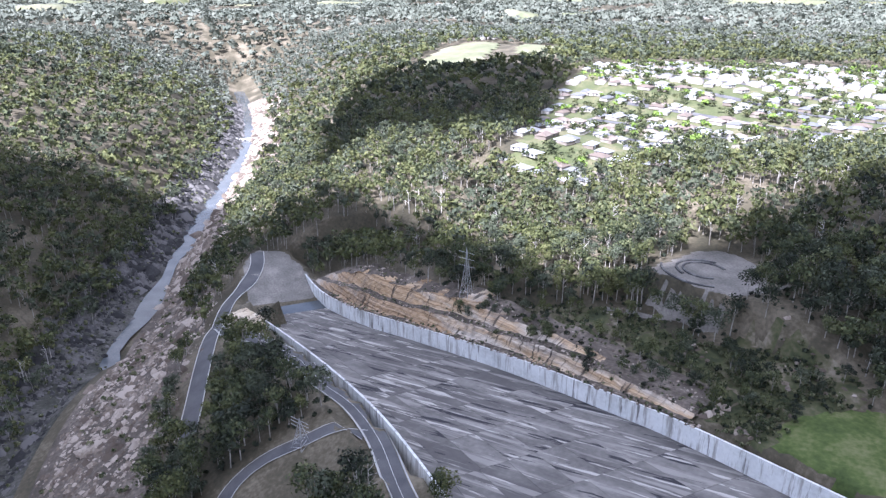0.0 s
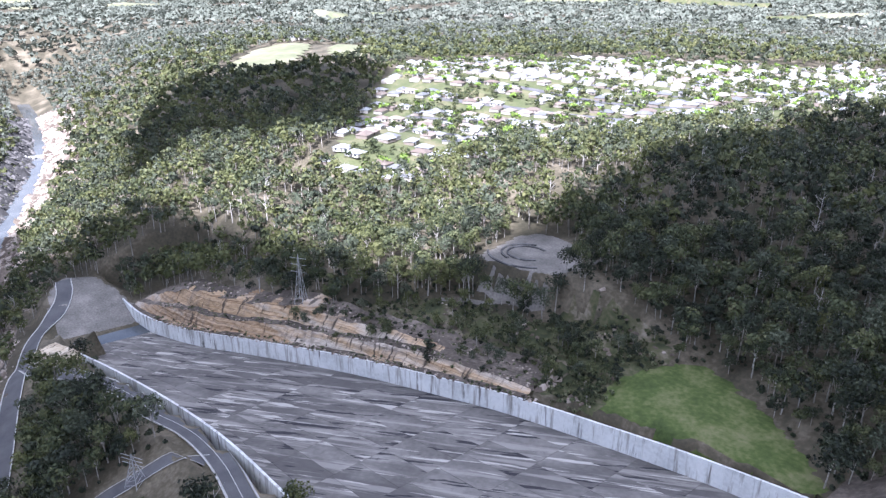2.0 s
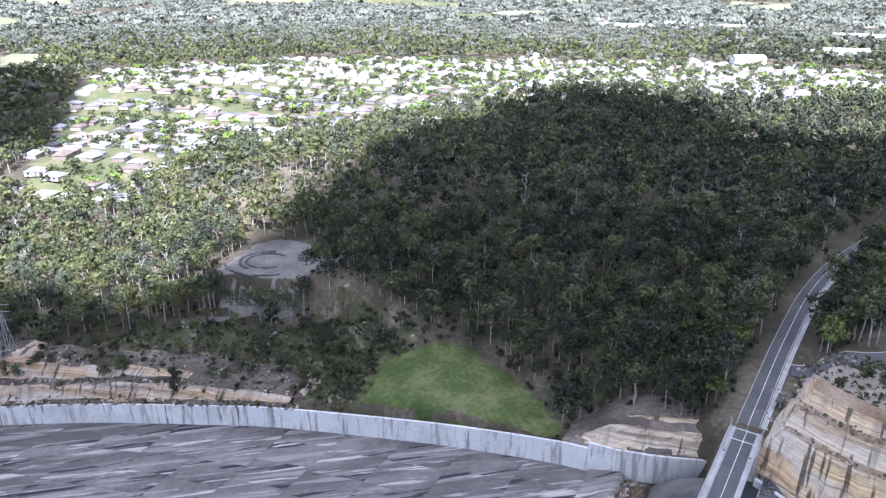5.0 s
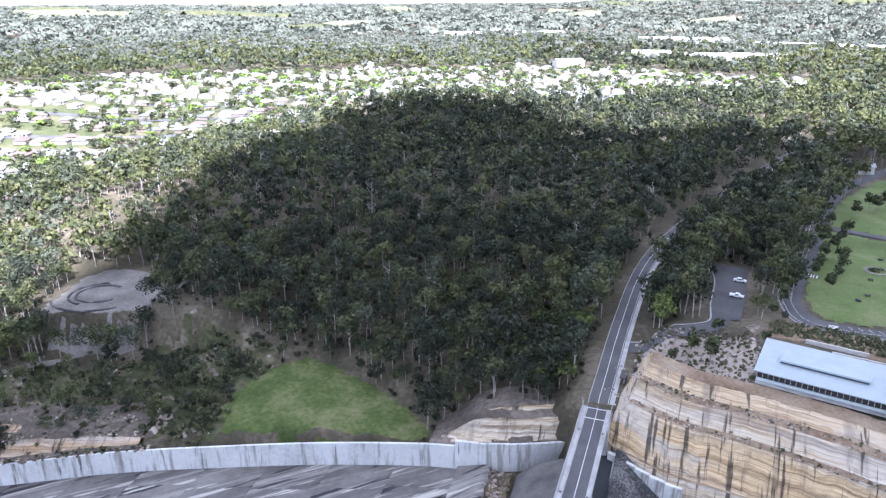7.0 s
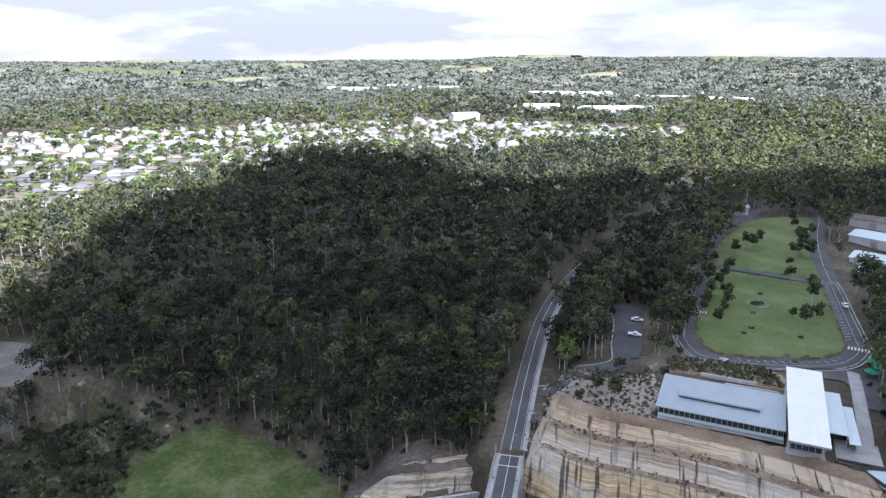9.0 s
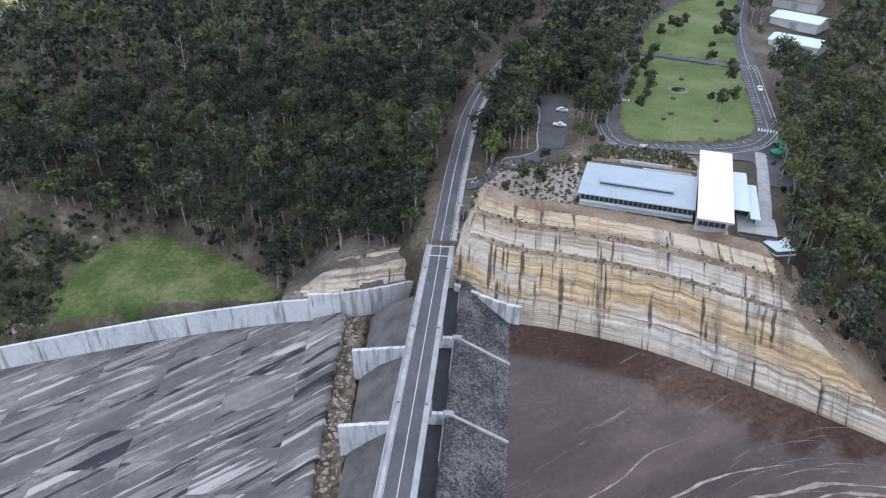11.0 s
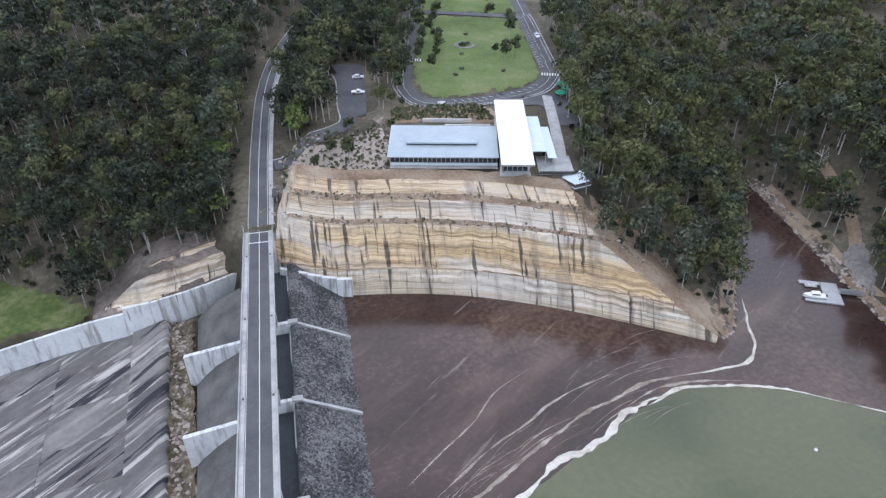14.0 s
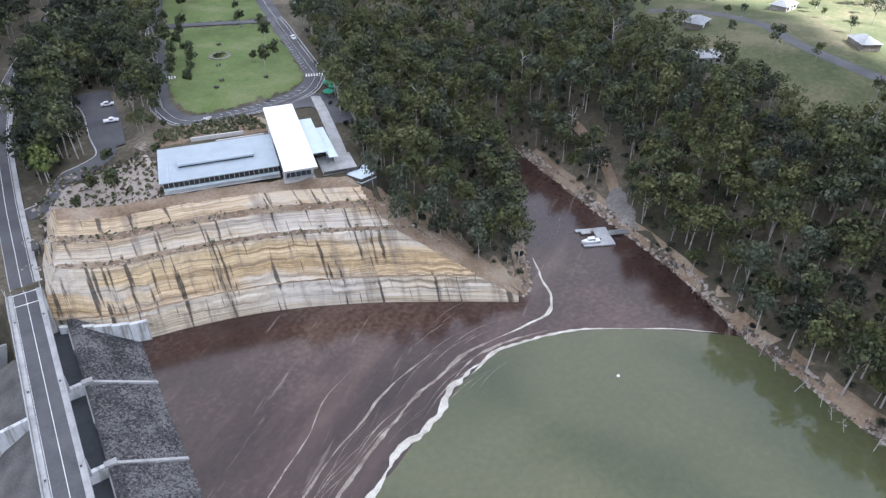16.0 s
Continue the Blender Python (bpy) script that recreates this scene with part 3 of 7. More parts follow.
# ---------------------------------------------------------------- water
def build_water():
    edge = curve_pts([(30, 40), (36, 68), (44, 81), (54, 88), (63, 92.3), (76, 99), (94, 107.4), (108, 110.4), (126, 107), (141, 99.5), (155, 89.8), (167, 79.5), (176, 72)], 1.5)
    jag = 0.18 * wave(edge[:, 0], edge[:, 1], 14, 21)
    n = normals_of(edge)
    edge = edge + n * jag[:, None]
    top = [(190, 72), (195, 215), (10, 215), (10, 40)]
    verts = [(x, y, 0.0) for x, y in edge] + [(x, y, 0.0) for x, y in top]
    tagged(new("water_brown", mesh_of("water_brown", verts, [tuple(range(len(verts)))], [M_WATER])), "brown debris-stained lake water held against the embankment", "water", kind="structure")
    k = len(edge)
    low = [(190, 72), (190, -420), (10, -420), (10, 40)]
    verts = [(x, y, 0.0) for x, y in edge] + [(x, y, 0.0) for x, y in low]
    tagged(new("water_green", mesh_of("water_green", verts, [tuple(range(len(verts)))[::-1]], [M_GREEN_WATER])), "calm murky green lake water", "water", kind="structure")

    def ribbon(name, ctrl, wide, seed, material, label, lift=0.03):
        p = curve_pts(ctrl, 0.8)
        q = normals_of(p)
        s = np.arange(len(p))
        a = wide * (0.75 + 0.5 * wave(s, 0 * s, 23, seed) + 0.3 * wave(s, 0 * s, 7, seed + 1))
        b = wide * (0.75 + 0.5 * wave(s, 0 * s, 17, seed + 2) + 0.3 * wave(s, 0 * s, 5, seed + 3))
        fade = np.minimum(1, np.minimum(s, len(s) - 1 - s) / 14.0)
        a, b = np.maximum(a, 0.04) * fade, np.maximum(b, 0.04) * fade
        wob = 0.8 * wave(s, 0 * s, 40, seed + 5) * min(1.0, wide)
        c = p + q * wob[:, None]
        v = np.stack([np.column_stack([c + q * a[:, None], 0 * a + lift]), np.column_stack([c - q * b[:, None], 0 * a + lift])], 1).reshape(-1, 3)
        tagged(new(name, mesh_of(name, v, grid_faces(len(p), 2)[:, ::-1], [material])), label, "foam", "foam lines on the lake")

    ribbon("foam_line", [(30, 40.8), (36, 68.8), (44, 81.8), (54, 88.8), (63, 93.1), (76, 99.8), (94, 108.2), (100, 109.8)], 1.25, 3, M_FOAM, "thick pale scum line between brown and green water", 0.05)
    ribbon("foam_line", [(94, 108), (108, 111), (126, 107.5), (141, 100)], 0.8, 13, M_FOAM, "tapering pale scum line between brown and green water", 0.055)
    ribbon("foam_line", [(136, 103), (155, 90.4), (166, 81)], 0.28, 6, M_FOAM, "thin tail of a pale scum line on brown water", 0.06)
    ribbon("foam_line", [(88, 108), (100, 112.5), (112, 112.5), (124, 110)], 0.55, 33, M_THIN_FOAM, "broken scum streak on brown lake water", 0.04)
    ribbon("foam_line", [(28, 76), (40, 88), (48, 92), (56, 96.4), (69, 104), (82, 109.5), (99, 115), (113, 115.4)], 0.6, 9, M_THIN_FOAM, "thin pale scum line curling round the headland", 0.04)
    ribbon("foam_line", [(108, 115.3), (118, 115.4), (126, 116.5), (133, 121.5), (137, 131), (142, 142)], 0.55, 19, M_FOAM, "pale curl of foam off the headland", 0.06)
    ribbon("foam_line", [(36, 92), (46, 99), (58, 106), (70, 113), (80, 117), (92, 120)], 0.42, 23, M_THIN_FOAM, "drifting scum line on brown lake water", 0.045)
    ribbon("foam_line", [(30, 96), (40, 104), (50, 112), (58, 120), (70, 127)], 0.25, 27, M_THIN_FOAM, "faint curling scum line on brown lake water", 0.045)
    rnd = random.Random(5)
    for i in range(34):
        u = rnd.random()
        x0, y0 = 34 + 62 * u, 88 + 38 * u * rnd.uniform(0.35, 1.15)
        L, ang = rnd.uniform(8, 26), radians(42 - 22 * u + rnd.uniform(-7, 7))
        pts = [(x0, y0), (x0 + L * 0.5 * math.cos(ang), y0 + L * 0.5 * math.sin(ang) - 0.3), (x0 + L * math.cos(ang - 0.15), y0 + L * math.sin(ang - 0.15))]
        ribbon("foam_line", pts, rnd.uniform(0.05, 0.17), 40 + i, M_THIN_FOAM, "faint drifting scum streak on brown lake water")
    # the river in the gorge
    p = RIVER[(RIVER[:, 0] < 60)]
    p = p + normals_of(p) * (5.0 * wave(p[:, 0], p[:, 1], 120, 32) * (p[:, 0] > -620))[:, None]
    w = 6.0 + 2.6 * wave(p[:, 0], p[:, 1], 90, 31) + 9 * ss(-560, -700, p[:, 0])
    q = normals_of(p)
    v = np.stack([np.column_stack([p + q * w[:, None], 0 * w - 86.9]), np.column_stack([p - q * w[:, None], 0 * w - 86.9])], 1).reshape(-1, 3)
    tagged(new("river", mesh_of("river", v, grid_faces(len(p), 2)[:, ::-1], [M_RIVER])), "shallow blue-grey river in a rocky gorge bed", "river", kind="structure")


# ---------------------------------------------------------------- rock faces
def rock_sweep(name, line, side, stations, height, label, seed, end_drop=1.2, rough=1.0, loose=M_DIRT):
    """A cut rock face: ledges and gullies along a line, from its foot to its brow."""
    n = normals_of(line) * side
    al = np.arange(len(line)) * np.linalg.norm(line[1] - line[0])
    S, A = np.meshgrid(stations, al)
    x0, y0 = line[:, 0][:, None], line[:, 1][:, None]
    h = height(S, x0 + n[:, 0][:, None] * S, y0 + n[:, 1][:, None] * S)
    bed = np.floor(h / 1.15 + 0.5 * wave(A, h * 2, 60, seed))
    ledge = 0.75 * (np.sin(bed * 12.99) * 43758.5 % 1.0) * rough
    block = np.floor(A / 3.3 + bed * 0.37)
    ledge = ledge + 0.35 * (np.sin(block * 78.2 + bed * 3.1) * 9631.7 % 1.0) * rough
    gully = (0.6 * wave(A, h * 0.7, 9, seed + 1) + 0.3 * wave(A, h, 2.6, seed + 2) + 0.8 * wave(A, 0 * h, 34, seed + 3)) * rough
    steep = np.clip(np.gradient(h, axis=1) / np.maximum(np.gradient(S, axis=1), 1e-3), 0, 2) / 2
    off = (ledge + gully) * steep * ss(0.0, 2.0, S - stations[0])
    z = h + 0.22 * wave(A, S * 3, 5, seed + 4) * (1 - steep) - np.where(S > stations[-1] - 1.0, end_drop, 0)
    z[:, 0] -= 0.8
    q = S + off
    v = np.stack([x0 + n[:, 0][:, None] * q, y0 + n[:, 1][:, None] * q, z], -1).reshape(-1, 3)
    f = grid_faces(len(line), len(stations))
    if side > 0:
        f = f[:, ::-1]
    flat = (steep[:-1, :-1] + steep[1:, 1:]).ravel() < 0.45
    return tagged(new(name, mesh_of(name, v, f[:, ::-1], [M_ROCK, loose], ids=flat.astype(int))), label, "cliff", kind="structure")


def headland(s, x, y):
    d, _, _ = line_dist(x, y, COVE[:6])
    road = np.where(x < 16, 12.6 + np.maximum(x - 4.6, 0) * 1.7, 99.0)
    return np.minimum(road, np.where(x > 95, np.minimum(bluff(s, x), 0.3 + 0.5 * d), bluff(s, x))) - np.where(inside(x, y, LAKE) & (s > 1.5), 6.0, 0.0)


def build_rock():
    line = curve_pts([tuple(p) for p in CLIFF[::4]] + [tuple(CLIFF[-1])], 0.7)
    st = np.concatenate([np.linspace(0, 9, 52), np.linspace(9.3, 10.8, 4), np.linspace(11, 14.5, 18), np.linspace(15, 17, 4), np.linspace(17.3, 22.5, 12), np.linspace(23.5, 29, 5)])
    rock_sweep("cliff_lake", line, 1, st, headland, "terraced yellow sandstone cutting with dark drip stains above the lake", 5, rough=0.65)
    st = np.concatenate([np.linspace(0.9, 2.8, 6), np.linspace(3.0, 5.6, 22), np.linspace(6, 8.9, 6), np.linspace(9.0, 12.4, 22), np.linspace(13, 23, 9)])
    for lo, hi, lab in ((-385, -148, "stepped sandstone cutting above the spillway wall"), (-52, -4, "orange sandstone cutting beside the bridge abutment")):
        line = WALL_R[(WALL_R[:, 0] < hi) & (WALL_R[:, 0] > lo)]
        line = curve_pts([tuple(p) for p in line[::3]], 0.9)
        rock_sweep("cliff_chute", line, -1, st, lambda s, x, y: np.minimum(chute_top(x) + cutting(np.maximum(s - 1.0, 0), x), np.maximum(plateau(x, y), chute_top(x) + 0.3)), lab, 15, rough=0.8, loose=M_BED)


# ---------------------------------------------------------------- spillway chute
def slab_mesh(name, corners, thick, material, lift=0.0):
    top = [(x, y, z + lift) for x, y, z in corners]
    v = top + [(x, y, z - thick) for x, y, z in top]
    return mesh_of(name, v, [(0, 1, 2, 3), (0, 4, 5, 1), (1, 5, 6, 2), (2, 6, 7, 3), (3, 7, 4, 0)], [material])


def build_chute():
    rnd = random.Random(2)
    floor = tagged(new("floor"), "wide sloping spillway floor of stained concrete slabs", "spillway floor", kind="structure")

    def edge(line, x):
        o = np.argsort(line[:, 0])
        return float(np.interp(x, line[o, 0], line[o, 1]))

    xs = [-34.0 - 21.72 * i for i in range(15)]
    for i, (x1, x0) in enumerate(zip(xs[:-1], xs[1:])):
        lanes = 8
        sh = rnd.uniform(-0.25, 0.25) / lanes
        for j in range(lanes):
            u0 = 0.0 if j == 0 else j / lanes + sh
            u1 = 1.0 if j == lanes - 1 else (j + 1) / lanes + sh
            c = []
            for x, u in ((x0 + 0.05, u0), (x1 - 0.05, u0), (x1 - 0.05, u1), (x0 + 0.05, u1)):
                a, b = edge(WALL_L, x) + 0.05, edge(WALL_R, x) - 0.05
                # joints lean with the curve of the chute
                xx = x - 9.0 * (u - 0.35)
                y = a + (b - a) * u + (0.05 if u == u0 else -0.05)
                c.append((xx, y, float(chute_z(np.array(min(xx, -30.0))))))
            part("slab", slab_mesh("slab", c, 0.5, M_FLOOR, rnd.uniform(-0.03, 0.03)), floor)
    # bedding under the joints, and the low end
    v, rows = [], np.arange(-360, -29, 6.0)
    for x in rows:
        a, b = edge(WALL_L, max(x, -326)), edge(WALL_R, x)
        for u in np.linspace(0, 1, 13):
            v.append((x, a + (b - a) * u, float(chute_z(np.array(x))) - 0.12))
    part("bedding", mesh_of("bedding", v, grid_faces(len(rows), 13), [M_FLOOR]), floor, "dark grout seen in the joints")
    # broken ogee sill between the slabs and the rock embankment
    v = []
    ys = np.arange(62, 178, 1.6)
    prof = [(-34, -9.2), (-31, -8.6), (-28, -7.9), (-25.5, -7.4), (-23.6, -7.5), (-23.1, -8.8)]
    trench = [(-23.4, -8.3), (-22.4, -9.3), (-20.5, -9.5), (-18.4, -9.2), (-16.5, -8.2)]
    for nm, pr, m, lab in (("sill", prof, M_FLOOR, "rounded concrete sill"), ("trench", trench, M_TRENCH, "rough brown rubble trench behind the sill")):
        v = []
        for y in ys:
            lean = -(y - 100) * 0.09
            for k, (x, z) in enumerate(pr):
                rag = 0.5 * math.sin(y * 0.9 + k) * math.sin(y * 0.31) * (pr is trench or k > 3)
                v.append((x + lean + rag, y, z + (0.25 * math.sin(y * 0.55 + k * 1.7) if pr is trench else 0)))
        part(nm, mesh_of(nm, v, grid_faces(len(ys), len(pr))[:, ::-1], [m], True), floor, lab)
    # the side walls, panel by panel
    for line, nm, sgn, lab in ((WALL_R, "wall_north", -1, "tall pale concrete spillway wall with dark drip stains"), (WALL_L, "wall_south", 1, "pale concrete spillway side wall along the service road")):
        root = tagged(new(nm), lab, "wall", kind="structure")
        n = normals_of(line)
        for i in range(0, len(line) - 3, 3):
            p, q = line[i], line[min(i + 3, len(line) - 1)]
            d = (q - p) / np.linalg.norm(q - p)
            p, q = p + d * 0.04, q - d * 0.04
            m = np.array([-d[1], d[0]]) * sgn
            zt0, zt1 = float(chute_top(p[0])), float(chute_top(q[0]))
            if sgn < 0 and p[0] > -40:
                zt0 = zt1 = 0.2
            if sgn < 0 and q[0] < -350:
                zt0, zt1 = zt0 + 2.0 * ss(-350, -400, p[0]), zt1 + 2.0 * ss(-350, -400, q[0])
            zb0, zb1 = float(chute_z(p[0])) - 1.5, float(chute_z(q[0])) - 1.5
            a, b = p + m * 0.9, q + m * 0.9
            v = [(*p, zb0), (*q, zb1), (*q, zt1), (*p, zt0), (*a, zb0), (*b, zb1), (*b, zt1), (*a, zt0)]
            f = [(0, 1, 2, 3), (3, 2, 6, 7), (7, 6, 5, 4), (0, 3, 7, 4), (1, 5, 6, 2)]
            if sgn > 0:
                f = [g[::-1] for g in f]
            part("panel", mesh_of("panel", v, f, [M_WALL]), root)
    # pool and pale ramp past the low end
    v = [(-341, 24, -46.0), (-341, 66, -46.0), (-364, 60, -46.0), (-362, 22, -46.0)]
    tagged(new("puddle", mesh_of("puddle", v, [(0, 1, 2, 3)], [M_RIVER])), "dark rainwater pool at the foot of the chute", "puddle", kind="structure")


def rocks(parent, name, places, material, label="", kind="stuff"):
    """Many loose stones as one mesh: each an uneven five-sided lump. Places: x, y, z, size."""
    if not len(places):
        return None
    r = np.random.RandomState(len(places))
    base = np.array([(1, 0, 0), (0.31, 0.95, 0), (-0.81, 0.59, 0), (-0.81, -0.59, 0), (0.31, -0.95, 0), (0.3, 0.1, 0.75), (-0.35, 0.05, 0.6)])
    tri = np.array([(0, 1, 5), (1, 6, 5), (1, 2, 6), (2, 3, 6), (3, 4, 6), (4, 5, 6), (4, 0, 5)])
    P = np.array(places, float)
    k = len(P)
    a = r.uniform(0, 6.28, k)
    sc = r.uniform(0.65, 1.35, (k, 1, 3)) * P[:, None, 3:4]
    b = base[None] * sc * (1 + r.uniform(-0.25, 0.25, (k, 7, 1)))
    ca, sa = np.cos(a)[:, None], np.sin(a)[:, None]
    v = np.stack([b[..., 0] * ca - b[..., 1] * sa + P[:, 0:1], b[..., 0] * sa + b[..., 1] * ca + P[:, 1:2], b[..., 2] + P[:, 2:3] - 0.15 * P[:, 3:4]], -1)
    f = tri[None] + (np.arange(k) * 7)[:, None, None]
    ob = part(name, tri_mesh(name, v.reshape(-1, 3), f.reshape(-1, 3), [material]), parent, label)
    ob["kind"] = kind
    return ob


def tri_mesh(name, v, f, materials, ids=None):
    me = bpy.data.meshes.new(name)
    v, f = np.ascontiguousarray(v, dtype=np.float32), np.ascontiguousarray(f, dtype=np.int32)
    me.vertices.add(len(v))
    me.vertices.foreach_set("co", v.ravel())
    me.loops.add(f.size)
    me.loops.foreach_set("vertex_index", f.ravel())
    me.polygons.add(len(f))
    me.polygons.foreach_set("loop_start", np.arange(len(f), dtype=np.int32) * 3)
    for m in materials:
        me.materials.append(m)
    if ids is not None:
        me.polygons.foreach_set("material_index", np.ascontiguousarray(ids, dtype=np.int32))
    me.update(calc_edges=True)
    return me


# ---------------------------------------------------------------- embankment, its walls and the bridge
BAYS = [63.0, 91.6, 120.2, 148.8, 178.0]


def build_embankment():
    r = np.random.RandomState(4)
    for k, (y0, y1) in enumerate(zip(BAYS[:-1], BAYS[1:])):
        root = thing("rock_embankment", "grey gravel embankment bay faced with coarse rock on its lake side", "embankment", group="embankment bays under the bridge")
        ys = np.linspace(y0 + 0.6, y1 - 0.6, 24)

        def surf(prof, name, material, label, rough):
            v = []
            for y in ys:
                lean = -(y - 100) * 0.055
                for i, (x, z) in enumerate(prof):
                    v.append((x + (lean if x < -8 else 0), y, z + rough * math.sin(y * 1.3 + i * 2.1) * math.sin(y * 0.37 + i)))
            part(name, mesh_of(name, v, grid_faces(len(ys), len(prof))[:, ::-1], [material], True), root, label)

        surf([(-17.5, -9), (-15.4, -6.6), (-11, -2.6), (-7, 1.2), (-3, 5.0)], "gravel_slope", M_PLUG, "smooth grey gravel slope", 0.12)
        surf([(-3, 5.0), (1, 5.2), (5.0, 5.3), (7.6, 5.5)], "crest", M_DARK, "dark level crest", 0.02)
        surf([(7.4, 6.2), (7.6, 8.0), (9.4, 8.0), (12, 6.6), (17, 3.6), (22.5, 0.3), (27, -2.4)], "rock_face", M_ARMOUR, "coarse dark grey rock", 0.15)
        # a notch with an upright kerb half way along the bay
        ym = y0 + (y1 - y0) * 0.46
        part("kerb", box("kerb", (0.35, (y1 - ym) * 0.75, 2.6), M_CONC, 0.03, (7.4, ym + (y1 - ym) * 0.5, 6.2)), root, "thin upright concrete kerb")
        pl = []
        for _ in range(5200):
            x = r.uniform(8.2, 24.5)
            y = r.uniform(y0 + 0.6, y1 - 0.6)
            z = np.interp(x, [7.6, 9.4, 12, 17, 22.5, 27], [8.0, 8.0, 6.6, 3.6, 0.3, -2.4])
            pl.append((x, y, z, r.uniform(0.18, 0.42)))
        rocks(root, "rock_armour", pl, M_ARMOUR, "loose coarse grey rocks")
        pl = [(r.uniform(-23.2, -16.5) - (y - 100) * 0.09, y, -9.2, r.uniform(0.2, 0.8)) for y in r.uniform(y0, y1, 260)]
        rocks(root, "rubble", pl, M_STONE, "brown rubble in the trench")
    for k, y in enumerate(BAYS[1:-1] + [BAYS[0]]):
        root = thing("dividing_wall", "pale concrete wall dividing two embankment bays", "wall", group="dividing walls under the bridge")
        lean = -(y - 100) * 0.06
        nose = -17.8 + lean * 1.3
        poly = [(nose, -9), (nose, 1.9), (-6, 4.4), (-3, 8.6), (7.6, 8.9), (7.6, -2), (-6, -9)]
        up = [(7.6, -2), (7.6, 8.9), (9.6, 8.4), (23.5, 0.5), (23.5, -3)]
        for nm, pts, w, m in (("pier_wall", poly, 1.1, M_WALL), ("sloping_wall", up, 0.8, M_CONC)):
            bm = bmesh.new()
            fa = [bm.verts.new((px, y - w / 2, pz)) for px, pz in pts]
            f = bm.faces.new(fa)
            ex = bmesh.ops.extrude_face_region(bm, geom=[f])
            bmesh.ops.translate(bm, vec=(0, w, 0), verts=[e for e in ex["geom"] if isinstance(e, bmesh.types.BMVert)])
            bmesh.ops.recalc_face_normals(bm, faces=bm.faces)
            part(nm, bm_mesh(nm, bm, m), root)
        part("bearing_block", box("bearing_block", (8.2, 1.3, 4.6), M_CONC, 0.05, (0.3, y, 10.2)), root)
        part("crest_block", box("crest_block", (2.6, 1.6, 0.5), M_CONC, 0.04, (8.4, y, 9.0)), root)


def build_bridge():
    root = thing("road_bridge", "two-lane concrete road bridge with asphalt surface and steel railings", "bridge")
    y0, y1 = 20.0, 190.0
    ym, L = (y0 + y1) / 2, y1 - y0
    W = 4.35
    spans = [20.0] + BAYS[:-1] + [176.0, 190.0]
    for a, b in zip(spans[:-1], spans[1:]):
        part("girder", box("girder", (5.6, b - a - 0.15, 1.1), M_CONC, 0.05, (0, (a + b) / 2, 12.7)), root)
        part("deck_slab", box("deck_slab", (2 * W, b - a - 0.06, 0.32), M_CONC, 0.03, (0, (a + b) / 2, 13.55)), root)
    part("road_surface", box("road_surface", (5.9, L, 0.1), M_ASPHALT, 0, (0.05, ym, 13.77)), root, "dark grey asphalt")
    for sx in (-1, 1):
        part("footway", box("footway", (1.3 if sx > 0 else 1.15, L, 0.22), M_CONC, 0.03, (sx * (3.62 if sx > 0 else 3.55), ym, 13.82)), root, "pale concrete edge strip")
        part("parapet", box("parapet", (0.22, L, 0.5), M_CONC, 0.03, (sx * 4.3, ym, 14.0)), root)
        for h in (14.65, 15.05):
            part("rail", box("rail", (0.09, L, 0.09), M_STEEL, 0, (sx * 4.3, ym, h)), root)
        post = box("post", (0.1, 0.12, 1.0), M_STEEL, 0, (0, 0, 0))
        for y in np.arange(y0 + 1, y1, 3.6):
            part("post", post, root, m=pose(sx * 4.3, float(y), 14.6))
        drain = box("drain", (0.5, 0.7, 0.04), M_TIMBER)
        for y in np.arange(y0 + 12, y1, 28.6):
            part("drain", drain, root, m=pose(sx * 3.4, float(y), 13.96))
    part("centre_line", box("centre_line", (0.16, L, 0.012), M_PAINT, 0, (0.25, ym, 13.827)), root, "white centre line")
    part("edge_line", box("edge_line", (0.1, L, 0.012), M_PAINT, 0, (-2.75, ym, 13.827)), root, "white edge line")
    for y in (182.0, 187.6):
        part("joint_strip", box("joint_strip", (6.0, 0.35, 0.02), M_PAINT, 0, (0, y, 13.84)), root, "pale steel expansion joint")
    # gantry rail near the far abutment
    g = thing("rail_gate", "grey steel barrier frame across the bridge approach", "barrier")
    for sx in (-4.6, 4.6):
        part("post", box("post", (0.18, 0.18, 2.6), M_STEEL, 0.02, (sx, 188.5, 15.1)), g)
    part("abutment_sign", box("abutment_sign", (0.9, 0.06, 0.5), M_PAINT, 0.01, (4.9, 188.4, 16.0)), g)
    # abutment at the near and far end
    a = tagged(new("wall_abutment"), "pale concrete abutment wall beside the embankment", "wall", kind="structure")
    foot = curve_pts([tuple(p) for p in CLIFF[(CLIFF[:, 0] > 5) & (CLIFF[:, 0] < 40)]], 4.6)
    for k, (p, q) in enumerate(zip(foot[:5], foot[1:6])):
        ang = math.atan2(q[1] - p[1], q[0] - p[0])
        mid = (p + q) / 2 + np.array([math.sin(ang), -math.cos(ang)]) * 0.35
        top = 7.6 - 0.25 * k
        part("panel", box("panel", (float(np.hypot(*(q - p))) + 0.05, 1.2, top + 2), M_WALL, 0.03, (0, 0, 0)), a, m=pose(float(mid[0]), float(mid[1]) + 0.25, top / 2 - 1, 0, 0, math.degrees(ang)))
    part("bank_block", box("bank_block", (9.6, 14, 9.6), M_CONC, 0.1, (0, 184, 8.6)), a)
    part("bank_block", box("bank_block", (9.6, 60, 16), M_CONC, 0.1, (0, 34, 4.9)), a)


# ---------------------------------------------------------------- roads
def edge_strip(line, off, w, z=0.0):
    n = normals_of(line)
    p = line[:, :2] + n * off
    return np.column_stack([p, line[:, 2] if line.shape[1] > 2 else gz(p[:, 0], p[:, 1])])


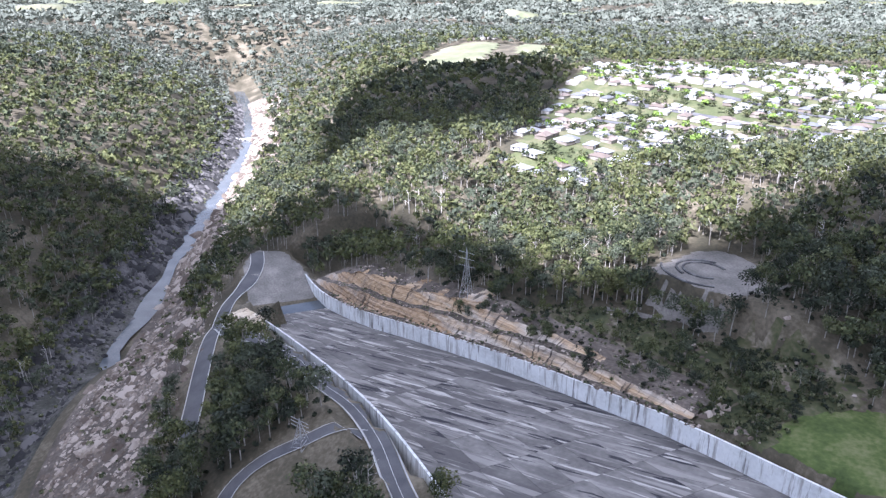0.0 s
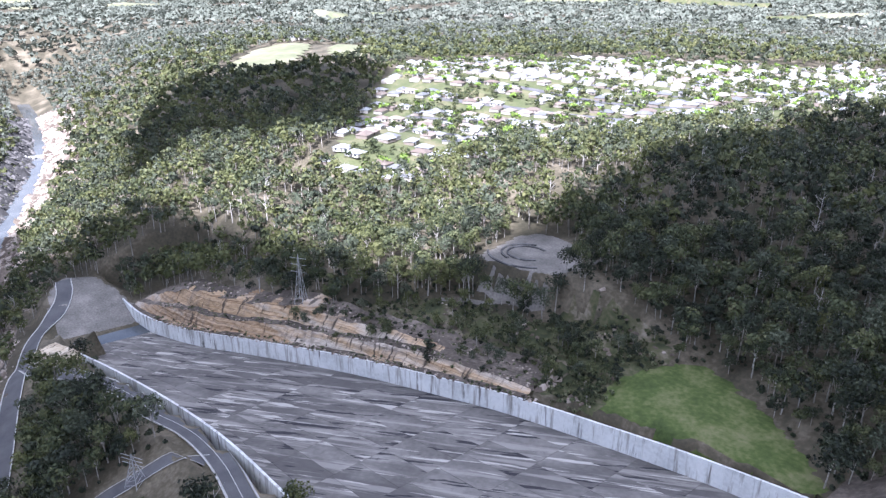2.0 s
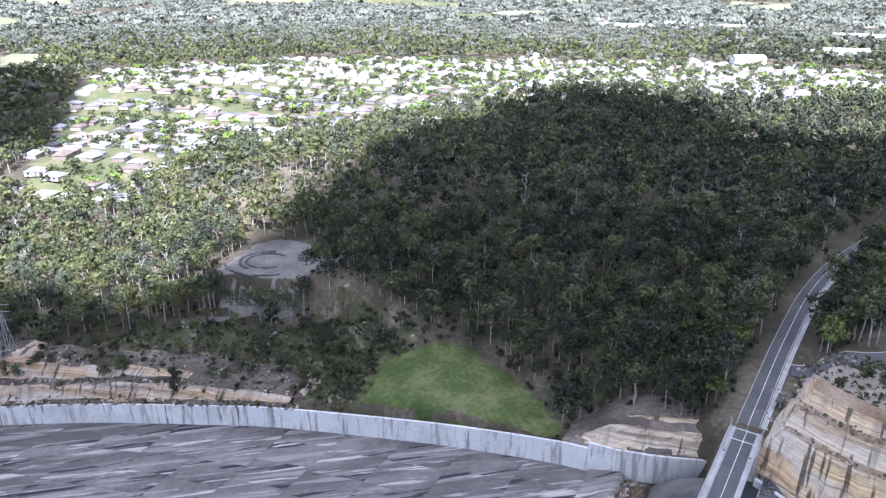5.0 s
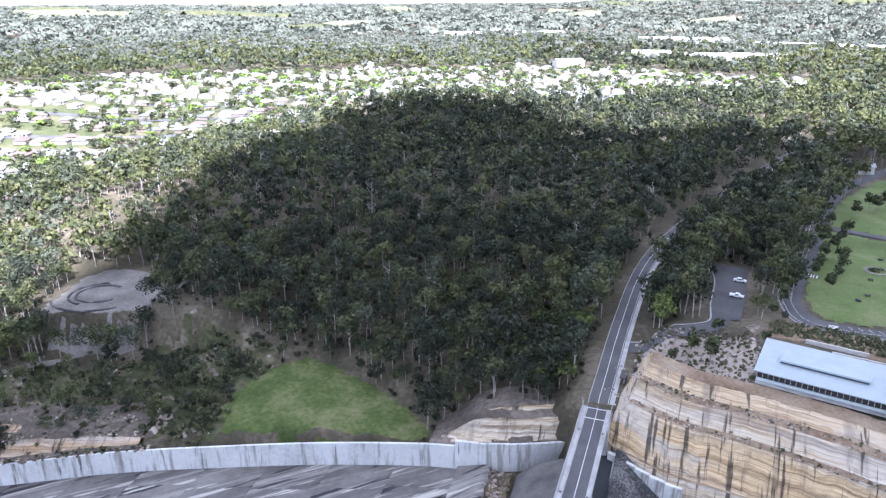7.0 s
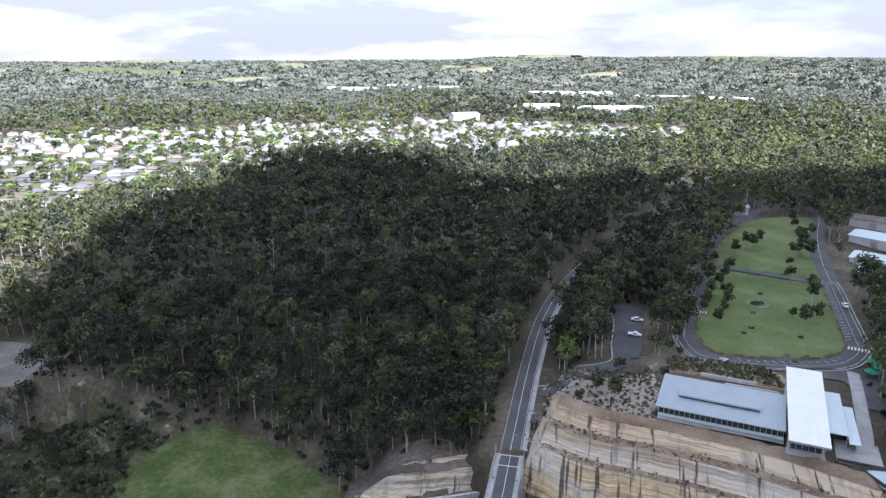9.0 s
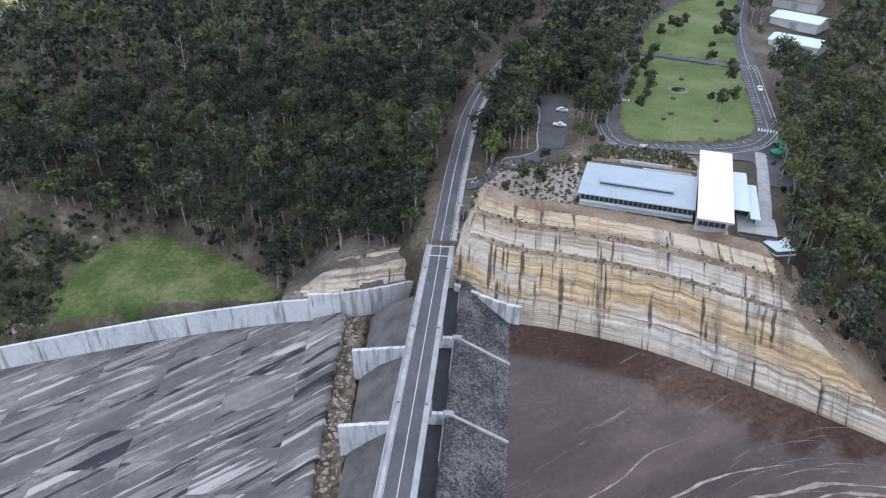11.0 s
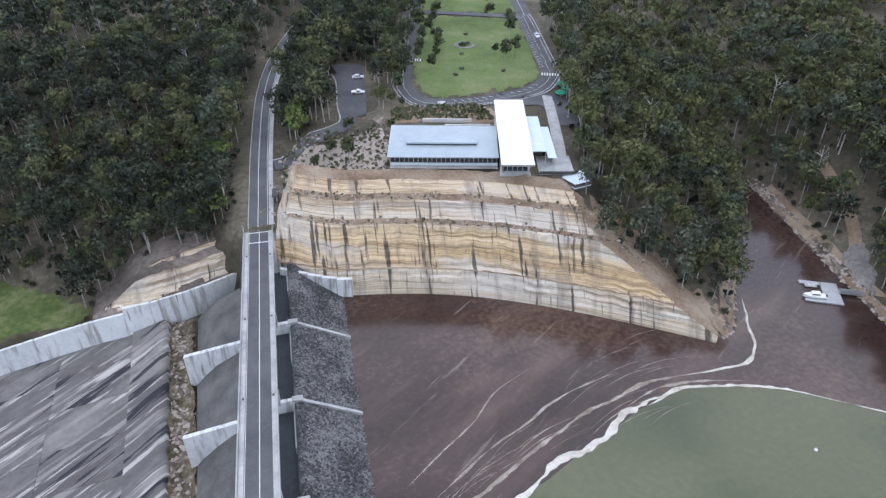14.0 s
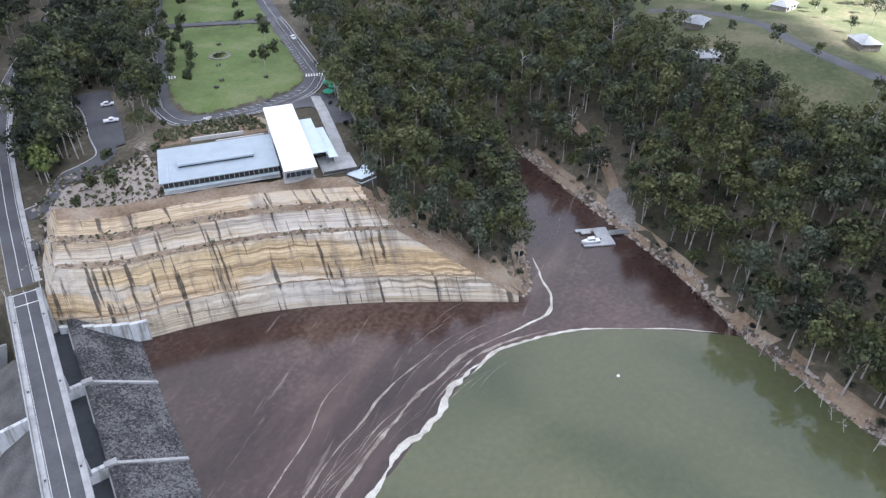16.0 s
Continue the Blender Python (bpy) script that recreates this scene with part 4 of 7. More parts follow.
def build_roads():
    made = []

    def road(name, line, half, label, lines=(), kerbs=(), material=None):
        root = tagged(new(name), label, "road", kind="structure")
        made.append(name)
        part("surface", sheet("surface", line[:, :2], half, half, material or M_ASPHALT, 0.36 - 0.007 * (len(made) % 7)), root)
        for o, w in lines:
            part("road_line", sheet("road_line", shifted(line, o), w, w, M_PAINT, 0.385), root)
        for o, w in kerbs:
            part("kerb", sheet("kerb", shifted(line, o), w, w, M_CONC, 0.5), root)

    road("road_main", ROAD[ROAD[:, 1] > 186], 3.0, "asphalt road climbing from the bridge through forest", ((0.2, 0.09), (-2.75, 0.06)), ((3.2, 0.12), (-3.9, 0.75)))
    road("road_spur", SPUR, 4.0, "pale sealed track on the spur with low railings", (), ((-4.2, 0.25), (4.2, 0.25)))
    road("road_service", SERVICE, 3.6, "asphalt service road beside the chute wall", ((0, 0.07),), ((-4.1, 0.3), (4.1, 0.3)))
    road("road_loop", LOOP, 2.9, "small asphalt turning loop among trees", (), ((-3.2, 0.2), (3.2, 0.2)))
    ring = curve_pts([(79, 358), (76, 342), (67, 300), (59.8, 270), (57.5, 256), (59.5, 245.5), (66, 240.5), (78, 239), (93, 240), (108, 244), (116.5, 252), (119, 262), (124, 292), (129.5, 325), (130, 334)], 3.0)
    road("road_ring", ring, 3.7, "asphalt loop road round the park lawn", ((-2.6, 0.08), (0.0, 0.05)), ((-3.95, 0.22),))
    road("road_cross", curve_pts([(77, 350), (95, 345), (112, 338), (128, 331)], 3.0), 2.6, "narrow asphalt road across the park")
    road("road_upper", curve_pts([(79, 356), (86, 385), (100, 425), (125, 470), (160, 520), (212, 560)], 4.0), 3.4, "asphalt road up the side of the park")
    road("road_east", curve_pts([(131, 330), (138, 370), (150, 420), (165, 470), (180, 540), (230, 556)], 4.0), 3.8, "asphalt road past the sheds", ((0, 0.07),))
    road("road_car_park", curve_pts([(33, 294), (36, 276), (34.5, 252), (34, 236), (27, 229), (17, 225), (6, 223)], 3.0), 3.0, "narrow asphalt lane to the car park", (), ((-3.3, 0.25),))
    road("road_car_bays", curve_pts([(40, 294), (38.5, 265), (35.5, 240)], 3.0), 5.4, "asphalt car park", ())
    road("path_terrace", curve_pts([(111, 240), (105, 215), (98, 189), (93, 183)], 3.0), 1.9, "pale paved path to the terrace", (), (), M_CONC)
    road("road_stop", curve_pts([(92, 238.5), (108, 236), (112, 226), (108, 212)], 3.0), 6.0, "grey paved forecourt behind the hall")
    road("track_oval", curve_pts([(-228, 166), (-216, 175), (-202, 195), (-192, 214), (-188, 232)], 3.0), 1.7, "dusty gravel track below the oval", (), (), M_GRAVEL)
    road("track_ramp", RAMP_TRACK, 1.7, "pale earth track up from the boat ramp", (), (), M_DIRT)
    road("road_clearing", curve_pts([(300, 250), (312, 226), (308, 190), (296, 160), (300, 128), (318, 110)], 4.0), 3.2, "grey lane through a grassy clearing")
    # painted stripes
    stripes = box("stripe", (0.55, 3.0, 0.02), M_PAINT)
    for cx, cy, ang in ((66.2, 282.3, -14), (117.3, 254.4, -20), (69.5, 240.5, 78)):
        z = float(gz(cx, cy)) + 0.42
        c = tagged(new("crossing"), "white-painted zebra crossing on asphalt", "crossing", kind="structure")
        c.matrix_basis = pose(cx, cy, z, 0, 0, ang)
        for k in range(-3, 4):
            part("stripe", stripes, c, m=pose(k * 1.05, 0, 0))
        part("hump", box("hump", (7.6, 3.8, 0.03), M_TIMBER, 0, (0, 0, -0.03)), c, "dark asphalt hump")
    bay = box("bay_line", (0.14, 2.6, 0.02), M_PAINT)
    bays = tagged(new("parking_bays"), "white-painted parking bay lines on asphalt", "road marking", kind="structure")
    for line, sgn in ((ring[(ring[:, 0] > 72) & (ring[:, 0] < 112) & (ring[:, 1] < 250)], 1), (ring[(ring[:, 0] > 118) & (ring[:, 1] > 262)], 1)):
        n = normals_of(line)
        for p, q in zip(line[::1], n[::1]):
            o = p[:2] + q * sgn * 2.3
            part("bay_line", bay, bays, m=pose(float(o[0]), float(o[1]), float(gz(o[0], o[1])) + 0.42, 0, 0, math.degrees(math.atan2(q[1], q[0])) - 60))


def shifted(line, off):
    return line[:, :2] + normals_of(line) * off


def patch(name, ctrl, material, label, category, lift=0.3, step=3.0, seed=0):
    """A patch of ground cover: an outline filled over the ground sheet, with an uneven edge."""
    c = np.array(ctrl, float)
    o = curve_pts([tuple(p) for p in c] + [tuple(c[0])], 2.0)[:-1]
    x0, y0 = o.min(0)
    x1, y1 = o.max(0)
    X, Y = np.meshgrid(np.arange(x0 - step, x1 + step * 2, step), np.arange(y0 - step, y1 + step * 2, step), indexing="ij")
    inn = inside(X.ravel() + 0.8 * wave(X.ravel(), Y.ravel(), 11, seed), Y.ravel() + 0.8 * wave(Y.ravel(), X.ravel(), 9, seed + 1), o)
    d, _, _ = line_dist(X.ravel(), Y.ravel(), np.vstack([o[::2], o[:1]]))
    keep = inn | (d < step * 0.9)
    z = gz(X, Y).ravel() + np.where(inn, lift, -0.5)
    f = grid_faces(*X.shape)
    f = f[keep[f].all(1)][:, ::-1]
    return tagged(new(name, mesh_of(name, np.stack([X.ravel(), Y.ravel(), z], 1), f[:, ::-1], [material], True)), label, category, kind="structure")


def build_covers():
    patch("lawn_park", [(63, 262), (63.5, 250), (72, 244.5), (90, 245.5), (106, 248.5), (113, 256), (116, 268), (125, 318), (124, 329), (104, 337), (83, 345), (80, 338), (70, 300)], M_GRASS, "mown green park lawn", "lawn", 0.32, 2.2, 1)
    patch("lawn_upper", [(84, 352), (104, 345), (127, 339), (133, 355), (146, 410), (160, 466), (130, 462), (106, 424), (90, 385)], M_GRASS, "mown lawn with dry patches between park roads", "lawn", 0.32, 3.0, 2)
    patch("lawn_chute", [tuple(p) for p in LAWN], M_ROUGH_GRASS, "rank green grass bank above the spillway wall", "lawn", 0.35, 2.5, 3)
    patch("clearing_oval", [tuple(p) for p in OVAL], M_GRAVEL, "bare gravel clearing with a stone ring", "clearing", 0.3, 2.5, 4)
    patch("spur_gravel", [tuple(p) for p in APRON], M_GRAVEL, "grey gravel apron rising past the end of the chute", "ground", 0.25, 2.5, 5)
    patch("clearing_houses", [tuple(p) for p in CLEARING], M_CLEARING, "sunny dry-grass clearing round a few houses", "lawn", 0.3, 4.0, 6)
    patch("garden_bed", [(50, 238), (62, 238.5), (84, 236), (85, 220), (60, 226), (49, 227)], M_DIRT, "planted garden bed with mulch beside the visitor centre", "garden", 0.3, 2.0, 7)
    patch("rock_garden", [(8, 198), (10, 222), (26, 224), (44, 226), (44, 200), (34, 193), (22, 194)], M_STONE, "stony terraced slope with dry shrubs", "garden", 0.3, 2.0, 8)
    patch("bare_slope", [(98, 160), (106, 168), (116, 152), (122, 138), (114, 140), (104, 150)], M_DIRT, "bare brown earth slope at the cliff's end", "slope", 0.5, 2.0, 9)
    patch("scrub_bench", [tuple(p) for p in SCRUB], M_SCRUBLAND, "scrubby rock shelf with dry grass above the cutting", "slope", 0.12, 3.0, 10)
    patch("far_field", [(-908, 286), (-1000, 345), (-1076, 405), (-1090, 480), (-980, 440), (-819, 310)], M_FAR_FIELD, "pale sunlit field on a far hill", "field", 2.0, 14.0, 11)
    patch("far_field", [(-1039, 517), (-960, 560), (-817, 430), (-900, 440)], M_FAR_FIELD, "sunlit green slope on a far hill", "field", 2.0, 14.0, 12)


build_water()
build_rock()
build_chute()
build_embankment()
build_bridge()
build_roads()
build_covers()


# ---------------------------------------------------------------- clouds, high up and out of view
def build_clouds():
    outlines = (
        ([(-452, 58), (-400, 82), (-320, 100), (-262, 118), (-214, 152), (-214, 190), (-230, 228), (-237, 268), (-256, 349), (-262, 440), (-240, 566), (-155, 618), (-88, 552), (-30, 523), (53, 552), (133, 560), (207, 590), (290, 470), (335, 300), (322, 215), (305, 150), (310, 90), (330, -100), (200, -300), (-100, -320), (-180, -70), (-300, -30), (-450, 0)], 1400.0),
        ([(-640, -165), (-625, -100), (-635, -55), (-500, -50), (-435, -15), (-340, 15), (-220, 10), (-120, -190), (-260, -420), (-600, -520), (-760, -440), (-690, -250)], 1500.0),
        ([(-543, 70), (-745, 128), (-887, 256), (-760, 420), (-556, 305), (-473, 232), (-584, 172)], 1450.0),
    )
    for k, (ctrl, h) in enumerate(outlines):
        o = curve_pts(ctrl + [ctrl[0]], 12.0)
        shift = SUN_DIR * ((h - 25.0) / SUN_DIR.z)
        x0, y0 = o.min(0) - 30
        x1, y1 = o.max(0) + 30
        X, Y = np.meshgrid(np.arange(x0, x1, 11.0), np.arange(y0, y1, 11.0), indexing="ij")
        d, _, _ = line_dist(X, Y, np.vstack([o[::2], o[:1]]))
        d = np.where(inside(X, Y, o), d, -d) + 9 * wave(X, Y, 70, 50 + k) + 5 * wave(X, Y, 30, 60 + k)
        keep = d > 0
        puff = np.sqrt(np.maximum(d, 0)) * (4.2 + 1.4 * wave(X, Y, 90, 70 + k)) + 6 * np.maximum(wave(X, Y, 45, 80 + k), 0)
        base = -np.sqrt(np.maximum(d, 0)) * 0.8
        P = [np.stack([X.ravel() + shift.x, Y.ravel() + shift.y, h + z.ravel()], 1) for z in (np.where(keep, puff, 0), np.where(keep, base, 0))]
        f = grid_faces(*X.shape)
        f = f[keep.ravel()[f].any(1)]
        tagged(new("cloud", mesh_of("cloud", np.vstack(P), np.vstack([f, f[:, ::-1] + len(P[0])]), [M_CLOUD], True)), "broad flat-based white fair-weather cloud", "cloud", "clouds over the valley")


# ---------------------------------------------------------------- trees
def leaf_cards(centres, radii, per, size, r):
    """Leaf clumps: small three-cornered sprays on uneven shells round the given centres."""
    V = []
    for c, R in zip(centres, radii):
        d = r.normal(size=(per, 3))
        d[:, 2] = d[:, 2] * 0.8 + 0.25
        d /= np.linalg.norm(d, axis=1)[:, None]
        p = c + d * R * r.uniform(0.55, 1.1, (per, 1)) * np.array([1, 1, 0.75])
        nrm = d + r.normal(size=(per, 3)) * 0.35
        nrm /= np.linalg.norm(nrm, axis=1)[:, None]
        t = np.cross(nrm, r.normal(size=(per, 3)))
        t /= np.linalg.norm(t, axis=1)[:, None] + 1e-9
        b = np.cross(nrm, t)
        s = size * r.uniform(0.6, 1.4, (per, 1))
        V.append(np.stack([p + t * s, p - t * s * 0.5 + b * s * 0.8, p - t * s * 0.5 - b * s * 0.8], 1))
    return np.concatenate(V).reshape(-1, 3)


def tube(a, b, ra, rb, sides):
    a, b = np.array(a, float), np.array(b, float)
    d = (b - a) / (np.linalg.norm(b - a) + 1e-9)
    u = np.cross(d, (0.3, 0.9, 0.1))
    u /= np.linalg.norm(u)
    w = np.cross(d, u)
    k = np.arange(sides) * 2 * np.pi / sides
    ring = np.cos(k)[:, None] * u + np.sin(k)[:, None] * w
    v = np.vstack([a + ring * ra, b + ring * rb])
    f = []
    for i in range(sides):
        j = (i + 1) % sides
        f += [(i, j, sides + j), (i, sides + j, sides + i)]
    return v, np.array(f)


def join(pieces):
    V, F, o = [], [], 0
    for v, f in pieces:
        V.append(v)
        F.append(np.asarray(f) + o)
        o += len(v)
    return np.vstack(V), np.vstack(F)


def tree_shape(seed, clumps, per, size, height, sides, limbs, spread=0.3):
    """A eucalypt: leaning tapered trunk, rising limbs and open leaf clumps. Returns wood and leaves."""
    r = np.random.RandomState(seed)
    lean = r.uniform(-0.06, 0.06, 2) * height
    top = np.array([lean[0], lean[1], height * 0.78])
    wood = [tube((0, 0, -0.6), top * 0.5, height * 0.016, height * 0.011, sides), tube(top * 0.5, top, height * 0.011, height * 0.004, sides)]
    cs, rs = [], []
    for i in range(clumps):
        a = i * 2.4 + r.uniform(-0.5, 0.5)
        u = r.uniform(0, 1)
        zc = height * (0.5 + 0.44 * u)
        rad = height * spread * (1.0 - 0.65 * abs(u - 0.35)) * r.uniform(0.35, 1.0)
        c = np.array([math.cos(a) * rad + lean[0] * u, math.sin(a) * rad + lean[1] * u, zc])
        cs.append(c)
        rs.append(height * r.uniform(0.12, 0.19))
        if i < limbs:
            base = top * r.uniform(0.4, 0.8)
            wood.append(tube(base, c, height * 0.006, height * 0.002, 3))
    lv = leaf_cards(cs, rs, per, size, r)
    return join(wood), (lv, np.arange(len(lv)).reshape(-1, 3))


def dead_shape(seed, height):
    r = np.random.RandomState(seed)
    top = np.array([*r.uniform(-0.8, 0.8, 2), height])
    P = [tube((0, 0, -0.5), top * 0.6, height * 0.018, height * 0.012, 5), tube(top * 0.6, top, height * 0.012, height * 0.003, 4)]
    for i in range(9):
        b = top * r.uniform(0.35, 0.9)
        a = r.uniform(0, 6.28)
        e = b + np.array([math.cos(a), math.sin(a), r.uniform(0.5, 1.2)]) * height * r.uniform(0.12, 0.24)
        P.append(tube(b, e, height * 0.007, height * 0.002, 3))
        for q in range(2):
            m = b + (e - b) * r.uniform(0.5, 0.9)
            P.append(tube(m, m + r.uniform(-1, 1, 3) * height * 0.07 + np.array([0, 0, height * 0.05]), height * 0.003, height * 0.0012, 3))
    return join(P)


SUBURB = np.array([(-420, 196), (-366, 222), (-330, 330), (-345, 440), (-300, 505), (-225, 600), (-160, 655), (-60, 672), (40, 720), (130, 800), (140, 960), (-120, 1040), (-434, 950), (-620, 760), (-745, 600), (-720, 450), (-560, 300), (-460, 235)], float)


def open_land(x, y):
    """Where no forest stands."""
    bad = inside(x, y, LAKE) | inside(x, y, PARK_GROUND) | inside(x, y, CENTRE_GROUND) | inside(x, y, CAR_GROUND) | inside(x, y, SUBURB)
    for poly, grow in ((LAWN, 1.5), (OVAL, 3.0), (SCRUB, 0.5), (APRON, 2.0), (CLEARING, 1),
                       (np.array([(-908, 286), (-1000, 345), (-1076, 405), (-1090, 480), (-1039, 517), (-960, 560), (-817, 430), (-819, 310)], float), 4),
                       (np.array([(-366, 22), (-366, 56), (-425, 54), (-438, 28), (-410, 12), (-340, 4), (-318, 22)], float), 2)):
        d, _, _ = line_dist(x, y, np.vstack([poly, poly[:1]]))
        bad |= inside(x, y, poly) | (d < grow)
    for line, w in ((ROAD[::3], 7.5), (SPUR[::3], 10), (SERVICE[::3], 10), (LOOP[::2], 9), (RAMP_TRACK, 3.2), (CLIFF[::4], 3)):
        d, _, _ = line_dist(x, y, line[:, :2])
        bad |= d < w
    d, _, side = line_dist(x, y, RIVER[::2])
    bad |= (d < np.where(side > 0, 27, 36) + 8 * wave(x, y, 60, 12)) | ((side < 0) & (d < 60) & (x > -420) & (x < -200))
    dr, _, sr = line_dist(x, y, WALL_R[::3])
    bad |= (sr > 0) & (x < -5) & (x > -362) & (y > 15) & (dr < 135) & (line_dist(x, y, WALL_L[::3])[2] < 0)
    bad |= (dr < np.where(x < -190, 19, 9)) & (x < -100) & (x > -385)
    bad |= (dr < 4.5) & (x < 5)
    bad |= (dr < 8) & (x > -60) & (x < 5)
    bad |= inside(x, y, np.array([(8, 196), (8, 232), (34, 240), (46, 296), (56, 300), (52, 240), (46, 190), (30, 188)], float))
    bad |= inside(x, y, np.array([(138, 322), (158, 318), (186, 380), (212, 430), (208, 468), (182, 462), (152, 400)], float))
    bad |= (x > -50) & (x < 30) & (y < 192)
    bad |= (x > -196) & (x < -160) & (y > -22) & (y < 50)
    dc, _, sc = line_dist(x, y, CLIFF[::3])
    bad |= ((dc < 25) & (x < 100) & (x > 5)) | ((dc < 11) & (x >= 100))
    db, _, _ = line_dist(x, y, COVE)
    return bad | (db < 2.5)


def scatter(lo, hi, step, seed, sector=(-70, 108)):
    r = np.random.RandomState(seed)
    k = np.arange(-hi, hi, step)
    X, Y = np.meshgrid(k, k, indexing="ij")
    x = (X + r.uniform(-0.48, 0.48, X.shape) * step + EYE[0]).ravel()
    y = (Y + r.uniform(-0.48, 0.48, X.shape) * step + EYE[1]).ravel()
    d = np.hypot(x - EYE[0], y - EYE[1])
    a = np.degrees(np.arctan2(-(x - EYE[0]), y - EYE[1]))
    m = (d >= lo) & (d < hi) & (a > sector[0]) & (a < sector[1])
    x, y = x[m], y[m]
    m = ~open_land(x, y)
    x, y = x[m], y[m]
    return x, y, gz(x, y), r


KINDS = [M_BARK, M_LEAF, M_LEAF_DEEP, M_LEAF_GREY, M_LEAF_GOLD]


def kind_and_light(x, y, r):
    """Which leaf each tree bears: stands of one kind with strangers among them; lighter kinds on the lake's far shore.
    Lighter leaves also imitate sun on the ridge, darker ones cloud shade in the valley.
    """
    v = 0.35 * wave(x, y, 70, 201) + 0.2 * wave(x, y, 26, 202) + r.normal(0, 0.42, len(x)) + 0.4 * (x > 90) + 0.3 * (x < -230) - 0.3 * ((x > -200) & (x < 60) & (y > 180))
    return np.where(v < -0.32, 1, np.where(v < 0.22, 0, np.where(v < 0.5, 2, 3)))


def plant(name, shapes, x, y, z, r, lo, hi, materials, label, category, sink=0.3, leaf=None):
    """Many plants in one mesh: each a turned and scaled copy of one of the shapes."""
    which = r.randint(0, len(shapes), len(x))
    leaf = np.zeros(len(x), int) if leaf is None else leaf
    V, F, I, o = [], [], [], 0
    for k, (wood, leaves) in enumerate(shapes):
        m = which == k
        n = int(m.sum())
        if not n:
            continue
        a, s = r.uniform(0, 6.28, n), r.uniform(lo, hi, n)
        for q, shape in enumerate((wood, leaves)):
            if shape is None:
                continue
            v, f = shape
            ca, sa = np.cos(a)[:, None], np.sin(a)[:, None]
            w = np.stack([(v[:, 0] * ca - v[:, 1] * sa) * s[:, None] + x[m][:, None], (v[:, 0] * sa + v[:, 1] * ca) * s[:, None] + y[m][:, None], v[:, 2] * s[:, None] + z[m][:, None] - sink], -1)
            V.append(w.reshape(-1, 3))
            F.append((f[None] + (np.arange(n) * len(v))[:, None, None] + o).reshape(-1, 3))
            I.append(np.repeat(1 + leaf[m], len(f)) if q else np.zeros(n * len(f), int))
            o += n * len(v)
    if not V:
        return
    ob = new(name, tri_mesh(name, np.vstack(V), np.vstack(F), materials, np.concatenate(I)))
    tagged(ob, label, category, kind="stuff")


def dome(seed, clumps, per, size, h):
    r = np.random.RandomState(seed)
    cs = [np.array([r.uniform(-0.3, 0.3) * h, r.uniform(-0.3, 0.3) * h, h * r.uniform(0.5, 0.85)]) for _ in range(clumps)]
    lv = leaf_cards(cs, [h * 0.22] * clumps, per, size, r)
    return None, (lv, np.arange(len(lv)).reshape(-1, 3))


def tree_thing(name, shape, label, leaf, category="tree", group=""):
    root = thing(name, label, category, group=group)
    (wv, wf), (lv, lf) = shape
    part("trunk", tri_mesh("trunk", wv, wf, [M_BARK]), root)
    part("crown", tri_mesh("crown", lv, lf, [leaf]), root)
    return root


